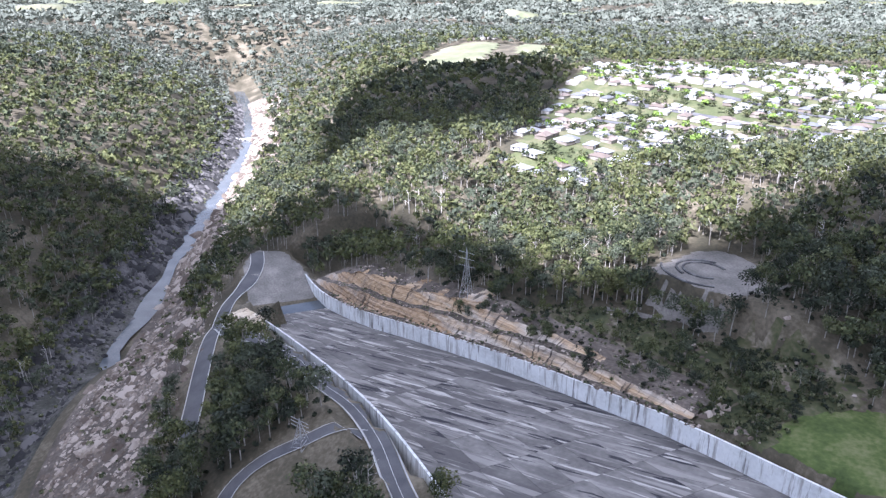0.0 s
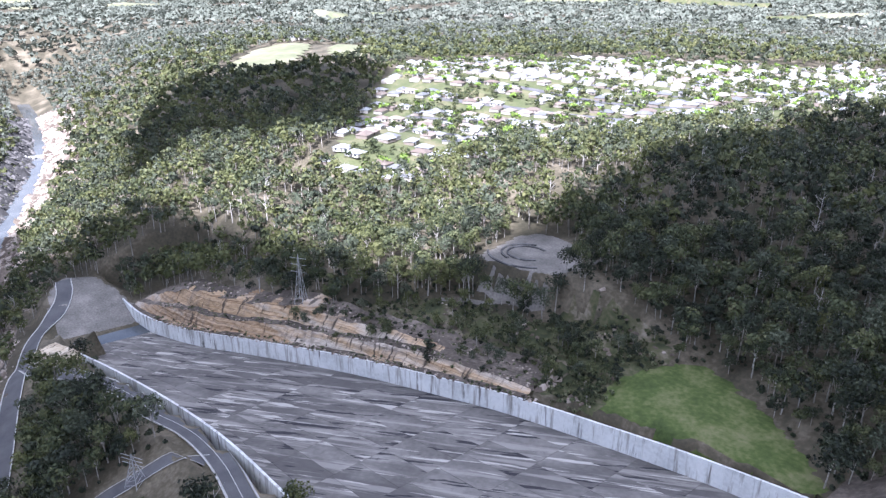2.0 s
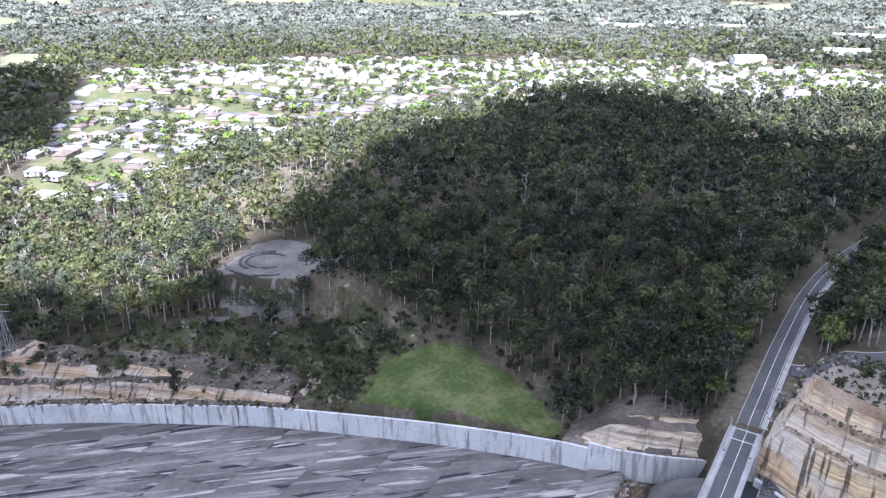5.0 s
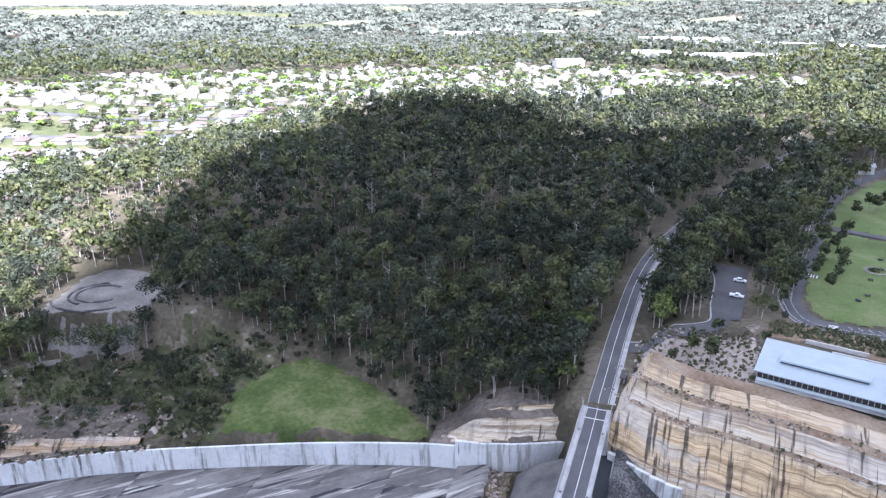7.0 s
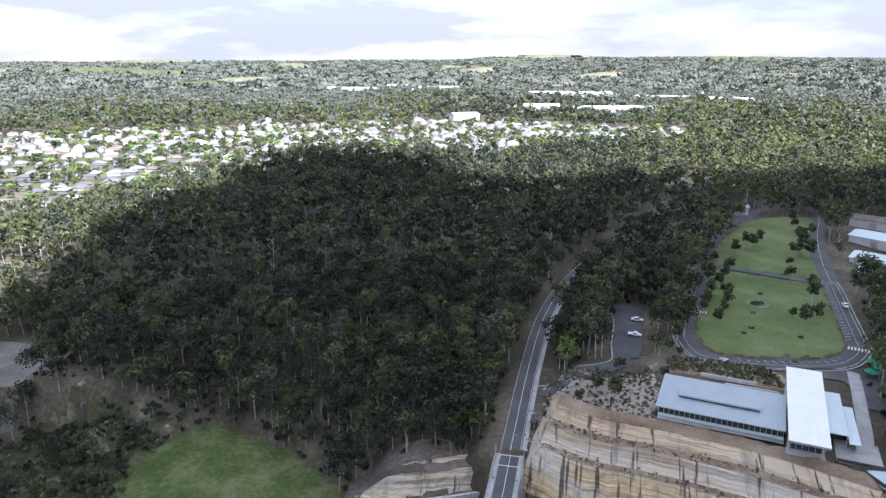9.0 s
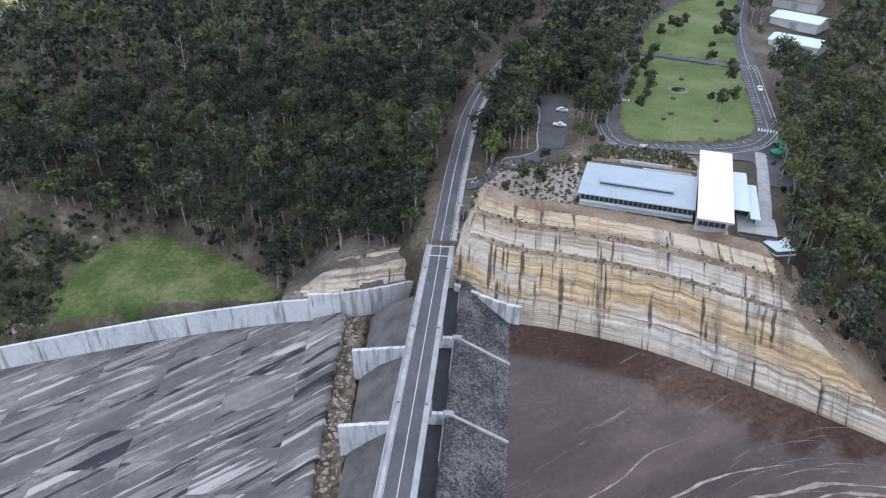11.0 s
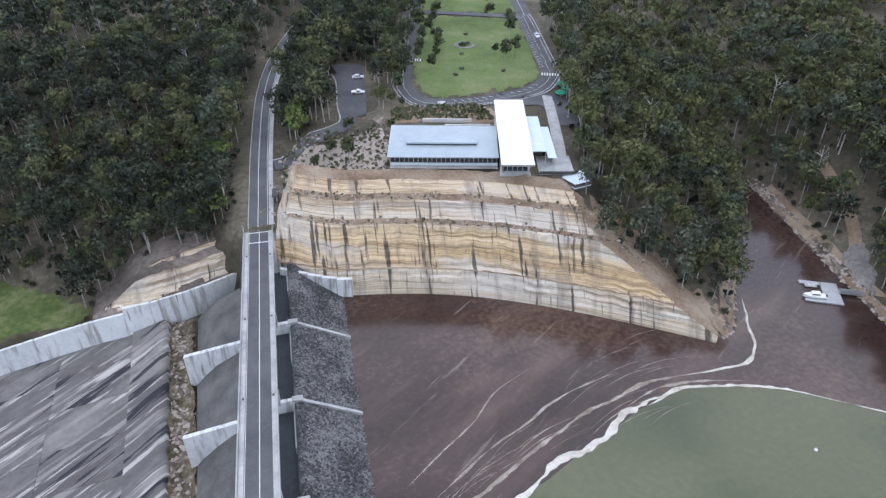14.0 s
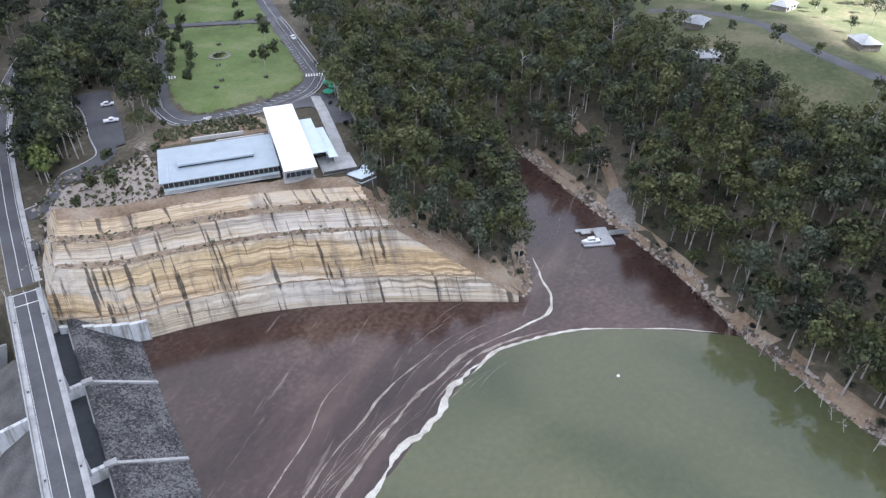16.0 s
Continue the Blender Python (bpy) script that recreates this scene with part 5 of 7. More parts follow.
def build_trees():
    near = [tree_shape(100 + k, 11, 38, 0.57, 1.0 * h, 5, 7, sp) for k, (h, sp) in enumerate(((16, 0.24), (18, 0.22), (14, 0.3), (20, 0.2), (12, 0.32), (17, 0.26)))]
    # the nearest trees, one by one
    x, y, z, r = scatter(0, 345, 6.1, 1, (-88, 116))
    d = np.hypot(x - EYE[0], y - EYE[1])
    first = np.zeros(len(x), bool)
    first[np.argsort(d)[:270]] = True
    protos = [tree_thing("eucalyptus_tree", s, "slender eucalypt with pale trunk and olive crown in dense bushland", lf, group="bushland trees") for s, lf in zip(near, (M_LEAF, M_LEAF_DEEP, M_LEAF_GREY, M_LEAF, M_LEAF_GOLD, M_LEAF_DEEP))]
    for k, i in enumerate(np.nonzero(first)[0]):
        m = pose(float(x[i]), float(y[i]), float(z[i]) - 0.3, 0, 0, float(r.uniform(0, 360)))
        s = float(r.uniform(0.62, 1.1))
        if k < len(protos):
            protos[k].matrix_basis = m
            protos[k].scale = (s, s, s)
        else:
            ob = copy_thing(protos[k % len(protos)], m)
            ob.scale = (s, s, s)
    rest = ~first
    plant("forest_near", near, x[rest], y[rest], z[rest], r, 0.55, 1.2, KINDS, "dense olive-green eucalypt forest with pale trunks", "forest", leaf=kind_and_light(x[rest], y[rest], r))
    # undergrowth on the banks and between the trees, its colour darkened to imitate shade between crowns
    bush = [(None, dome(300 + k, 4, 9, 0.5, h)[1]) for k, h in enumerate((2.2, 3.0, 1.6))]
    x, y, z, r = scatter(0, 330, 5.2, 2, (-88, 116))
    plant("undergrowth", bush, x, y, z, r, 0.7, 1.5, [M_BARK, M_LEAF_DEEP], "scrub under the trees, darkened for shade in the gaps", "shrubs")
    mid = [tree_shape(140 + k, 8, 10, 1.15, h, 3, 3, sp) for k, (h, sp) in enumerate(((16, 0.26), (18, 0.24), (14, 0.3), (20, 0.22)))]
    x, y, z, r = scatter(345, 720, 7.6, 3)
    thin = (wave(x, y, 55, 61) + 0.7 * wave(x, y, 24, 62) > -1.0)
    x, y, z = x[thin], y[thin], z[thin]
    plant("forest_middle", mid, x, y, z, r, 0.6, 1.2, KINDS, "olive-green eucalypt forest on rolling slopes", "forest", leaf=kind_and_light(x, y, r))
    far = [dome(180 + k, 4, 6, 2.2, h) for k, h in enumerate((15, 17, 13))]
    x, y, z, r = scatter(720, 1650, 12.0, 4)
    # leaves paled for haze take over as the distance grows
    plant("forest_far", far, x, y, z, r, 0.75, 1.2, KINDS + [M_LEAF_HAZED], "distant grey-green eucalypt forest, paled with distance to imitate haze", "forest", leaf=np.where(r.uniform(0, 1, len(x)) < ss(950, 1650, np.hypot(x - EYE[0], y - EYE[1])), 4, kind_and_light(x, y, r)))
    # the farthest woodland bears only the leaves paled for haze
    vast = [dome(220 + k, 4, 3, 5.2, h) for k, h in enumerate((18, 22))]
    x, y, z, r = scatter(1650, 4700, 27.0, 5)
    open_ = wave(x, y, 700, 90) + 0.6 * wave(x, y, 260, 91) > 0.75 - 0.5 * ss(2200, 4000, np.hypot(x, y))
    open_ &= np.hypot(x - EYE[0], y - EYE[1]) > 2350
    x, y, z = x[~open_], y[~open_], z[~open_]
    plant("forest_horizon", vast, x, y, z, r, 0.8, 1.4, [M_BARK, M_LEAF_HAZED], "far woodland towards the horizon, leaf colour paled for haze", "forest")
    # dead trees, one by one
    x, y, z, r = scatter(120, 520, 34.0, 6)
    deads = []
    for k in range(3):
        v, f = dead_shape(260 + k, 15.0)
        deads.append(tri_mesh("dead_tree", v, f, [M_DEAD]))
    for i in range(len(x)):
        ob = tagged(new("dead_tree", deads[i % 3]), "bleached dead tree with bare branches among eucalypts", "tree", "dead trees in the forest")
        s = float(r.uniform(0.7, 1.25))
        ob.matrix_basis = pose(float(x[i]), float(y[i]), float(z[i]) - 0.3, 0, 0, float(r.uniform(0, 360))) @ Matrix.Diagonal((s, s, s, 1))
    # park and garden trees
    park = [tree_shape(320 + k, 10, 30, 0.6, h, 6, 6, sp) for k, (h, sp) in enumerate(((9, 0.18), (7, 0.22), (11, 0.15)))]
    spots = [(86.7, 334), (84, 328), (80.6, 299), (79.5, 303), (76.4, 282), (78, 287), (112, 328), (102, 281.7), (119, 319), (109.5, 277), (75.7, 310), (74.5, 315), (82.4, 348), (72, 270), (103, 271), (77, 322),
             (108, 386), (112, 391), (104, 382), (128, 374), (131, 380), (124, 369), (133, 372), (142, 444), (140, 430), (147, 420), (136, 405), (118, 352), (97, 372), (114, 300), (73.5, 301), (71.5, 294), (70, 286), (75, 330), (80, 316), (68, 279), (20, 214), (26, 219), (31, 209), (47, 219), (51, 243), (54, 248), (33, 226)]
    made = [tree_thing("park_tree", s, "rounded dark-green tree on mown park lawn", M_LEAF, group="park trees") for s in park]
    rr = random.Random(8)
    for k, (px, py) in enumerate(spots):
        m = pose(px, py, float(gz(px, py)) - 0.1, 0, 0, rr.uniform(0, 360))
        s = rr.uniform(0.65, 1.1) * (1.35 if py > 360 and py < 400 else 1.0)
        ob = made[k] if k < len(made) else copy_thing(made[k % len(made)], m)
        ob.matrix_basis = m
        ob.scale = (s, s, s)
    # lone trees in the grassy clearing
    rc = np.random.RandomState(41)
    hx, hy = rc.uniform(245, 400, 150), rc.uniform(95, 275, 150)
    ok = inside(hx, hy, CLEARING) & (np.hypot(hx - 290, hy - 211) > 11) & (np.hypot(hx - 258, hy - 178) > 11) & (np.hypot(hx - 320, hy - 149) > 11) & (np.abs(hx - 304) > 8)
    hx, hy = hx[ok][:44], hy[ok][:44]
    plant("clearing_trees", near, hx, hy, gz(hx, hy), rc, 0.35, 0.8, KINDS, "scattered eucalypts on the dry-grass clearing", "trees", leaf=kind_and_light(hx, hy, rc))
    # fresher green trees in the gully mouth beside the bridge
    rr = np.random.RandomState(29)
    ox = np.concatenate([rr.uniform(-34, -8, 16), rr.uniform(-62, -40, 9), rr.uniform(8, 18, 5)])
    oy = np.concatenate([rr.uniform(196, 236, 16), rr.uniform(206, 232, 9), rr.uniform(232, 250, 5)])
    plant("gully_trees", [tree_shape(360 + k, 12, 30, 0.6, h, 5, 6, 0.34) for k, h in enumerate((11, 13))], ox, oy, gz(ox, oy), rr, 0.7, 1.15, [M_BARK, M_LEAF_OLIVE], "fresh olive-green trees beside the bridge approach", "trees")
    # trees round the car park and along the road, close together
    rr = np.random.RandomState(9)
    cx, cy = rr.uniform(10, 62, 330), rr.uniform(236, 420, 330)
    ok = (np.abs(cx - np.interp(cy, [236, 300, 330, 394, 430], [3, 6, 11, 29, 44])) > 9) & ~inside(cx, cy, PARK_GROUND) & ~((cx > 27.5) & (cx < 45.5) & (cy > 226) & (cy < 300)) & ~((cx > 48) & (cy < 252)) & (line_dist(cx, cy, np.array([(79, 358), (67, 300), (57.5, 256)], float))[0] > 6)
    cx, cy = cx[ok], cy[ok]
    plant("roadside_trees", near, cx, cy, gz(cx, cy), rr, 0.5, 0.95, KINDS, "mixed eucalypts screening the car park", "trees", leaf=kind_and_light(cx, cy, rr))
    # shrubs: garden beds, rock garden, cliff ledges, spur
    gx, gy = rr.uniform(49, 86, 900), rr.uniform(220, 239, 900)
    ok = inside(gx, gy, np.array([(50, 238), (62, 238.5), (84, 236), (85, 222), (60, 228), (49, 228)], float))
    gx2, gy2 = rr.uniform(9, 45, 420), rr.uniform(194, 228, 420)
    ex, ey = rr.uniform(8, 46, 900), rr.uniform(193, 228, 900)
    tagged(rocks(None, "garden_stones", np.column_stack([ex, ey, gz(ex, ey) + 0.3, rr.uniform(0.2, 0.8, 900)]), M_STONE), "scattered grey-brown stones on the terraced slope", "stones", kind="stuff")
    qx, qy = np.concatenate([gx[ok], gx2]), np.concatenate([gy[ok], gy2])
    plant("garden_shrubs", bush, qx, qy, gz(qx, qy), rr, 0.3, 0.75, [M_BARK, M_SHRUB], "low grey-green native shrubs in garden beds", "shrubs")
    # the scrubby shelf above the cutting: bushes, thin trees, outcrops
    sx, sy = rr.uniform(-285, -120, 5600), rr.uniform(100, 220, 5600)
    ok = inside(sx, sy, SCRUB) & (wave(sx, sy, 24, 301) > -0.55)
    sx, sy = sx[ok], sy[ok]
    plant("bench_scrub", bush, sx, sy, gz(sx, sy), rr, 0.35, 1.25, [M_BARK, M_SHRUB, M_LEAF_DEEP, M_LEAF], "low scrub on the rock shelf above the cutting", "shrubs", leaf=rr.choice([0, 0, 1, 2], len(sx)))
    tx, ty = sx[::15], sy[::15]
    plant("bench_trees", near, tx, ty, gz(tx, ty), rr, 0.3, 0.7, KINDS, "thin scattered eucalypts on the rock shelf", "trees", leaf=kind_and_light(tx, ty, rr))
    ox, oy = rr.uniform(-280, -120, 1500), rr.uniform(100, 220, 1500)
    ok = inside(ox, oy, SCRUB) & (wave(ox, oy, 30, 303) > 0.25)
    ox, oy = ox[ok], oy[ok]
    tagged(rocks(None, "bench_stones", np.column_stack([ox, oy, gz(ox, oy) + 0.3, np.exp(rr.normal(-0.2, 0.5, len(ox)))]), M_STONE), "pale broken stone outcrops on the scrubby shelf", "stones", kind="stuff")
    # rubble and scrub along the cutting's ledges and its foot
    cut = WALL_R[(WALL_R[:, 0] < -145) & (WALL_R[:, 0] > -350)]
    i = rr.randint(0, len(cut), 2200)
    u = rr.choice([1.6, 7.0, 14.0, 18.0], 2200, p=[0.4, 0.3, 0.15, 0.15]) + rr.uniform(-1, 1.2, 2200)
    q = cut[i] - normals_of(cut)[i] * u[:, None] + rr.uniform(-1.2, 1.2, (2200, 2))
    hz = chute_top(q[:, 0]) + cutting(np.maximum(u - 1.0, 0), q[:, 0]) - 0.1
    plant("cutting_scrub", bush, q[:650, 0], q[:650, 1], hz[:650], rr, 0.2, 0.7, [M_BARK, M_SHRUB, M_LEAF_DEEP], "dry scrub rooted along the cutting's ledges", "shrubs", leaf=rr.choice([0, 0, 1], 650))
    tagged(rocks(None, "cutting_rubble", np.column_stack([q[650:], hz[650:], rr.uniform(0.2, 0.8, len(q) - 650)]), M_STONE), "dark loose rubble along the cutting's ledges", "rubble", kind="stuff")
    # rubble and scrub on the cliff's ledges
    n = normals_of(CLIFF)
    i = rr.randint(0, len(CLIFF) - 12, 900)
    s = np.where(rr.uniform(0, 1, 900) < 0.45, rr.uniform(9.3, 10.8, 900), rr.uniform(14.8, 17.2, 900))
    q = CLIFF[i] + n[i] * s[:, None] + rr.uniform(-1, 1, (900, 2))
    hz = bluff(s, q[:, 0]) + 0.1
    plant("ledge_scrub", bush, q[:110, 0], q[:110, 1], hz[:110], rr, 0.2, 0.55, [M_BARK, M_SHRUB], "small scrub rooted on the cliff ledges", "shrubs")
    tagged(rocks(None, "ledge_rubble", np.column_stack([q[110:], hz[110:], rr.uniform(0.12, 0.45, len(q) - 110)]), M_STONE), "loose rubble on the cliff ledges", "rubble", kind="stuff")
    # river banks: scrub between boulders
    i = rr.randint(0, len(RIVER) - 1, 5200)
    off = rr.uniform(-46, 60, 5200)
    p = RIVER[i] + normals_of(RIVER)[i] * -off[:, None] + rr.uniform(-9, 9, (5200, 2))
    m = (np.abs(off) > 12) & (p[:, 0] < -120) & (p[:, 0] > -1000)
    m &= rr.uniform(0, 1, 5200) < np.where(off > 0, 0.35, 0.75)
    p = p[m]
    plant("river_scrub", bush, p[:, 0], p[:, 1], gz(p[:, 0], p[:, 1]), rr, 0.6, 1.6, [M_BARK, M_SHRUB], "scrub among boulders on the river banks", "shrubs")


# ---------------------------------------------------------------- stones in the gorge, weir
def build_gorge():
    for lo, hi, m, nm, lab in ((4, 62, M_BED, "bank_right", "pinkish-brown rubble bank of the gorge"), (-46, -4, M_SHADED_BED, "bank_left", "dark grey stony bank of the gorge, darkened further for shade")):
        line = RIVER[(RIVER[:, 0] < -120) & (RIVER[:, 0] > -1400)]
        line = curve_pts([tuple(q) for q in line[::3]], 4.0)
        part(nm, sheet(nm, line, -lo, hi, m, 0.12), tagged(new("ground_" + nm), lab, "ground", kind="structure"))
    r = np.random.RandomState(12)
    n = normals_of(RIVER)
    for name, lo, hi, mat_, cnt, lab in (("boulders_left", -42, -6, M_SHADED_STONE, 24000, "dark grey jumbled boulders along the river bed, darkened further for shade"), ("boulders_right", 6, 60, M_STONE, 34000, "pale tumbled blasted rock on the river bank")):
        i = r.randint(0, len(RIVER) - 1, cnt)
        off = r.uniform(lo, hi, cnt)
        p = RIVER[i] - n[i] * off[:, None] + r.uniform(-10, 10, (cnt, 2))
        d, _, _ = line_dist(p[:, 0], p[:, 1], RIVER[::2])
        m = (p[:, 0] < -130) & (p[:, 0] > -1350) & (d > 6)
        p = p[m]
        size = np.exp(r.normal(-0.15, 0.6, len(p))) * np.where(p[:, 0] < -500, 1.8, 1.0)
        ob = rocks(None, name, np.column_stack([p, gz(p[:, 0], p[:, 1]), size]), mat_)
        tagged(ob, lab, "boulders", kind="stuff")
    w = thing("weir", "low dark concrete weir across the river", "weir")
    part("crest", box("crest", (3.2, 46, 5.5), M_CONC, 0.3, (0, 0, 0)), w)
    for sy in (-25, 25):
        part("end_block", box("end_block", (5, 7, 7.5), M_CONC, 0.3, (0, sy, 0.6)), w)
    w.matrix_basis = pose(-1030, 76, -86.5, 0, 0, 4)
    # rock block beside the chute's end
    rb = thing("rock_outcrop", "square-cut brown rock outcrop at the road junction", "rock")
    bm = bmesh.new()
    bmesh.ops.create_grid(bm, x_segments=10, y_segments=10, size=1.0)
    for v in bm.verts:
        e = max(abs(v.co.x), abs(v.co.y))
        v.co = Vector((v.co.x * 11, v.co.y * 8, (3.6 if e < 0.75 else 1.5 if e < 0.9 else -3.0) + 0.7 * noise.noise(Vector((v.co.x * 3, v.co.y * 3, 1)))))
    part("rock", bm_mesh("rock", bm, M_ROCK), rb)
    rb.matrix_basis = pose(-328, 12, float(gz(-328, 12)) + 1.5, 0, 0, 28)
    # rails along the spur road and service road
    for line, o, lab in ((SPUR, -4.4, "low white guard rail along the spur road"), (SPUR, 4.4, "low white guard rail along the spur road"), (SERVICE, 4.6, "low steel guard rail beside the service road")):
        g = thing("guard_rail", lab, "guard rail", group="road guard rails")
        p = shifted(line, o)
        z = gz(p[:, 0], p[:, 1])
        v = []
        for q, h in zip(p, z):
            v += [(q[0], q[1], h + 0.5), (q[0], q[1], h + 1.0), (q[0] + 0.12, q[1] + 0.12, h + 1.0), (q[0] + 0.12, q[1] + 0.12, h + 0.5)]
        part("beam", mesh_of("beam", v, grid_faces(len(p), 4), [M_PAINT]), g)
        post = box("post", (0.14, 0.14, 1.2), M_STEEL)
        for q, h in list(zip(p, z))[::2]:
            part("post", post, g, m=pose(float(q[0]), float(q[1]), float(h) + 0.45))


def lattice_tower(at, height, label):
    t = thing("power_pylon", label, "pylon")
    def leg(a, b, nm, w=0.16):
        v, f = tube(a, b, w, w * 0.8, 4)
        part(nm, tri_mesh(nm, v, f, [M_STEEL]), t)
    base, waist = 2.6, 0.7
    for sx in (-1, 1):
        for sy in (-1, 1):
            leg((sx * base, sy * base, -0.5), (sx * waist, sy * waist, height * 0.65), "leg")
            leg((sx * waist, sy * waist, height * 0.65), (0, 0, height), "leg")
    for k in range(5):
        u0, u1 = k / 5, (k + 1) / 5
        w0, w1 = base + (waist - base) * u0, base + (waist - base) * u1
        z0, z1 = height * 0.65 * u0, height * 0.65 * u1
        for s in (-1, 1):
            leg((-w0, s * w0, z0), (w1, s * w1, z1), "brace", 0.08)
            leg((s * w0, -w0, z0), (s * w1, w1, z1), "brace", 0.08)
    for h in (0.66, 0.8, 0.92):
        leg((-4.5, 0, height * h), (4.5, 0, height * h), "crossarm", 0.13)
    t.matrix_basis = pose(*at, 0, 0, 35)
    return t


# ---------------------------------------------------------------- visitor centre
def gable_slab(x0, x1, y0, y1, z0, z1, thick, material, name):
    """A roof sheet sloping from z0 at y0 up to z1 at y1, with standing seams."""
    bm = bmesh.new()
    v = [bm.verts.new(p) for p in ((x0, y0, z0), (x1, y0, z0), (x1, y1, z1), (x0, y1, z1))]
    f = bm.faces.new(v)
    e = bmesh.ops.extrude_face_region(bm, geom=[f])
    bmesh.ops.translate(bm, vec=(0, 0, thick), verts=[g for g in e["geom"] if isinstance(g, bmesh.types.BMVert)])
    bmesh.ops.recalc_face_normals(bm, faces=bm.faces)
    return bm_mesh(name, bm, material)


def seams(roof, x0, x1, y0, y1, z0, z1, material, step=1.0):
    L, ang = math.hypot(y1 - y0, z1 - z0), math.degrees(math.atan2(z1 - z0, y1 - y0))
    me = box("seam", (0.09, L - 0.1, 0.08), material)
    k = x0 + step
    while k < x1 - 0.3:
        part("seam", me, roof, m=pose(k, (y0 + y1) / 2, (z0 + z1) / 2 + 0.03, ang))
        k += step


def build_centre():
    w = thing("visitor_wing", "long low visitor centre wing with grey metal roof and window band", "building")
    w.matrix_basis = pose(43.6, 197.0, 28.0, 0, 0, -13)
    L, D = 34.0, 15.0
    part("plinth", box("plinth", (L, D, 1.0), M_CONC, 0.04, (L / 2, D / 2, 0.3)), w)
    part("front_wall", box("front_wall", (L, 0.3, 0.9), M_PALE, 0.02, (L / 2, -2.15, 1.2)), w, "pale panel wall")
    part("front_floor", box("front_floor", (L, 3.0, 0.5), M_CONC, 0.03, (L / 2, -1.0, 0.5)), w)
    part("rear_wall", box("rear_wall", (L, 0.3, 4.6), M_RENDER, 0.02, (L / 2, D - 0.15, 3.0)), w)
    for sx in (0.15, L - 0.15):
        part("end_wall", box("end_wall", (0.3, D - 0.7, 3.6), M_RENDER, 0.02, (sx, D / 2, 2.6)), w)
    pane = box("pane", (1.3, 0.08, 1.9), M_GLASS)
    mull = box("mullion", (0.14, 0.2, 2.1), M_STEEL)
    wn_ = part("window_band", box("window_band", (L, 0.24, 0.25), M_STEEL, 0, (L / 2, -2.15, 3.85)), w, "steel head of the window band")
    for k in range(23):
        part("pane", pane, wn_, m=pose(0.85 + k * 1.46, -2.15, 2.75))
        part("mullion", mull, wn_, m=pose(0.12 + k * 1.46, -2.2, 2.75))
    part("balcony_rail", box("balcony_rail", (L, 0.1, 0.12), M_STEEL, 0, (L / 2, -3.6, 1.5)), w)
    part("balcony", box("balcony", (L, 1.6, 0.25), M_CONC, 0.02, (L / 2, -3.1, 0.6)), w)
    rf = part("roof", gable_slab(-0.8, L + 0.2, -3.8, D + 1.2, 4.2, 5.6, 0.28, M_ROOF, "roof"), w, "grey-blue standing-seam metal roof")
    seams(rf, -0.8, L + 0.2, -3.8, D + 1.2, 4.48, 5.88, M_ROOF)
    mon = part("roof_monitor", gable_slab(5.0, 27.5, 3.2, 7.2, 5.6, 6.0, 0.5, M_ROOF, "roof_monitor"), w, "raised roof light along the ridge")
    part("monitor_glass", box("monitor_glass", (22.3, 0.1, 0.5), M_GLASS, 0, (16.2, 3.3, 5.4)), mon)
    part("lower_roof", box("lower_roof", (9, 4, 0.3), M_TIMBER, 0.03, (14, D + 3.4, 3.2)), w, "dark flat roof behind the wing")

    h = thing("visitor_hall", "tall visitor hall with a long white roof and glazed end", "building")
    h.matrix_basis = pose(76.4, 184.2, 28.0, 0, 0, -12.6)
    W, L = 9.0, 35.0
    for sx in (0.2, W - 0.2):
        part("side_wall", box("side_wall", (0.35, L, 7.2), M_RENDER, 0.03, (sx, L / 2, 3.4)), h)
    part("rear_wall", box("rear_wall", (W, 0.35, 8.0), M_RENDER, 0.03, (W / 2, L, 3.8)), h)
    part("floor_slab", box("floor_slab", (W + 0.6, 4.0, 0.6), M_CONC, 0.03, (W / 2, -1.0, 0.1)), h)
    gl = part("glass_front", box("glass_front", (W - 0.9, 0.12, 5.6), M_GLASS, 0, (W / 2, 0.2, 3.0)), h, "dark glazed end wall")
    mul = box("mullion", (0.12, 0.22, 5.8), M_STEEL)
    for k in range(6):
        part("mullion", mul, gl, m=pose(0.5 + k * 1.6, 0.12, 3.0))
    part("transom", box("transom", (W, 0.22, 0.2), M_STEEL, 0, (W / 2, 0.1, 3.2)), gl)
    rf = part("roof", gable_slab(-0.5, W + 0.5, -8.0, L + 0.8, 6.6, 8.6, 0.4, M_WHITE, "roof"), h, "bright white metal roof")
    seams(rf, -0.5, W + 0.5, -8.0, L + 0.8, 7.0, 9.0, M_WHITE)
    part("fascia", box("fascia", (W + 1.0, 0.15, 0.6), M_STEEL, 0.02, (W / 2, -8.0, 6.7)), h)
    for sx in (0.4, W - 0.4):
        v, f = tube((sx, -1.0, 0.3), (sx, -6.5, 6.4), 0.14, 0.12, 6)
        part("strut", tri_mesh("strut", v, f, [M_STEEL]), h)

    a = thing("entry_annex", "open entry annex with pale blue roof beside the hall", "building")
    a.matrix_basis = pose(86.6, 188.0, 28.0, 0, 0, -12.0)
    part("roof", gable_slab(0.0, 5.6, -1.0, 24.5, 4.6, 4.9, 0.25, M_PALE, "roof"), a, "pale blue metal roof")
    part("side_roof", gable_slab(5.8, 8.6, -3.0, 19.0, 3.4, 3.6, 0.22, M_PALE, "side_roof"), a)
    part("wall", box("wall", (5.0, 17, 4.2), M_TIMBER, 0.03, (2.8, 13.5, 2.4)), a, "dark recessed wall")
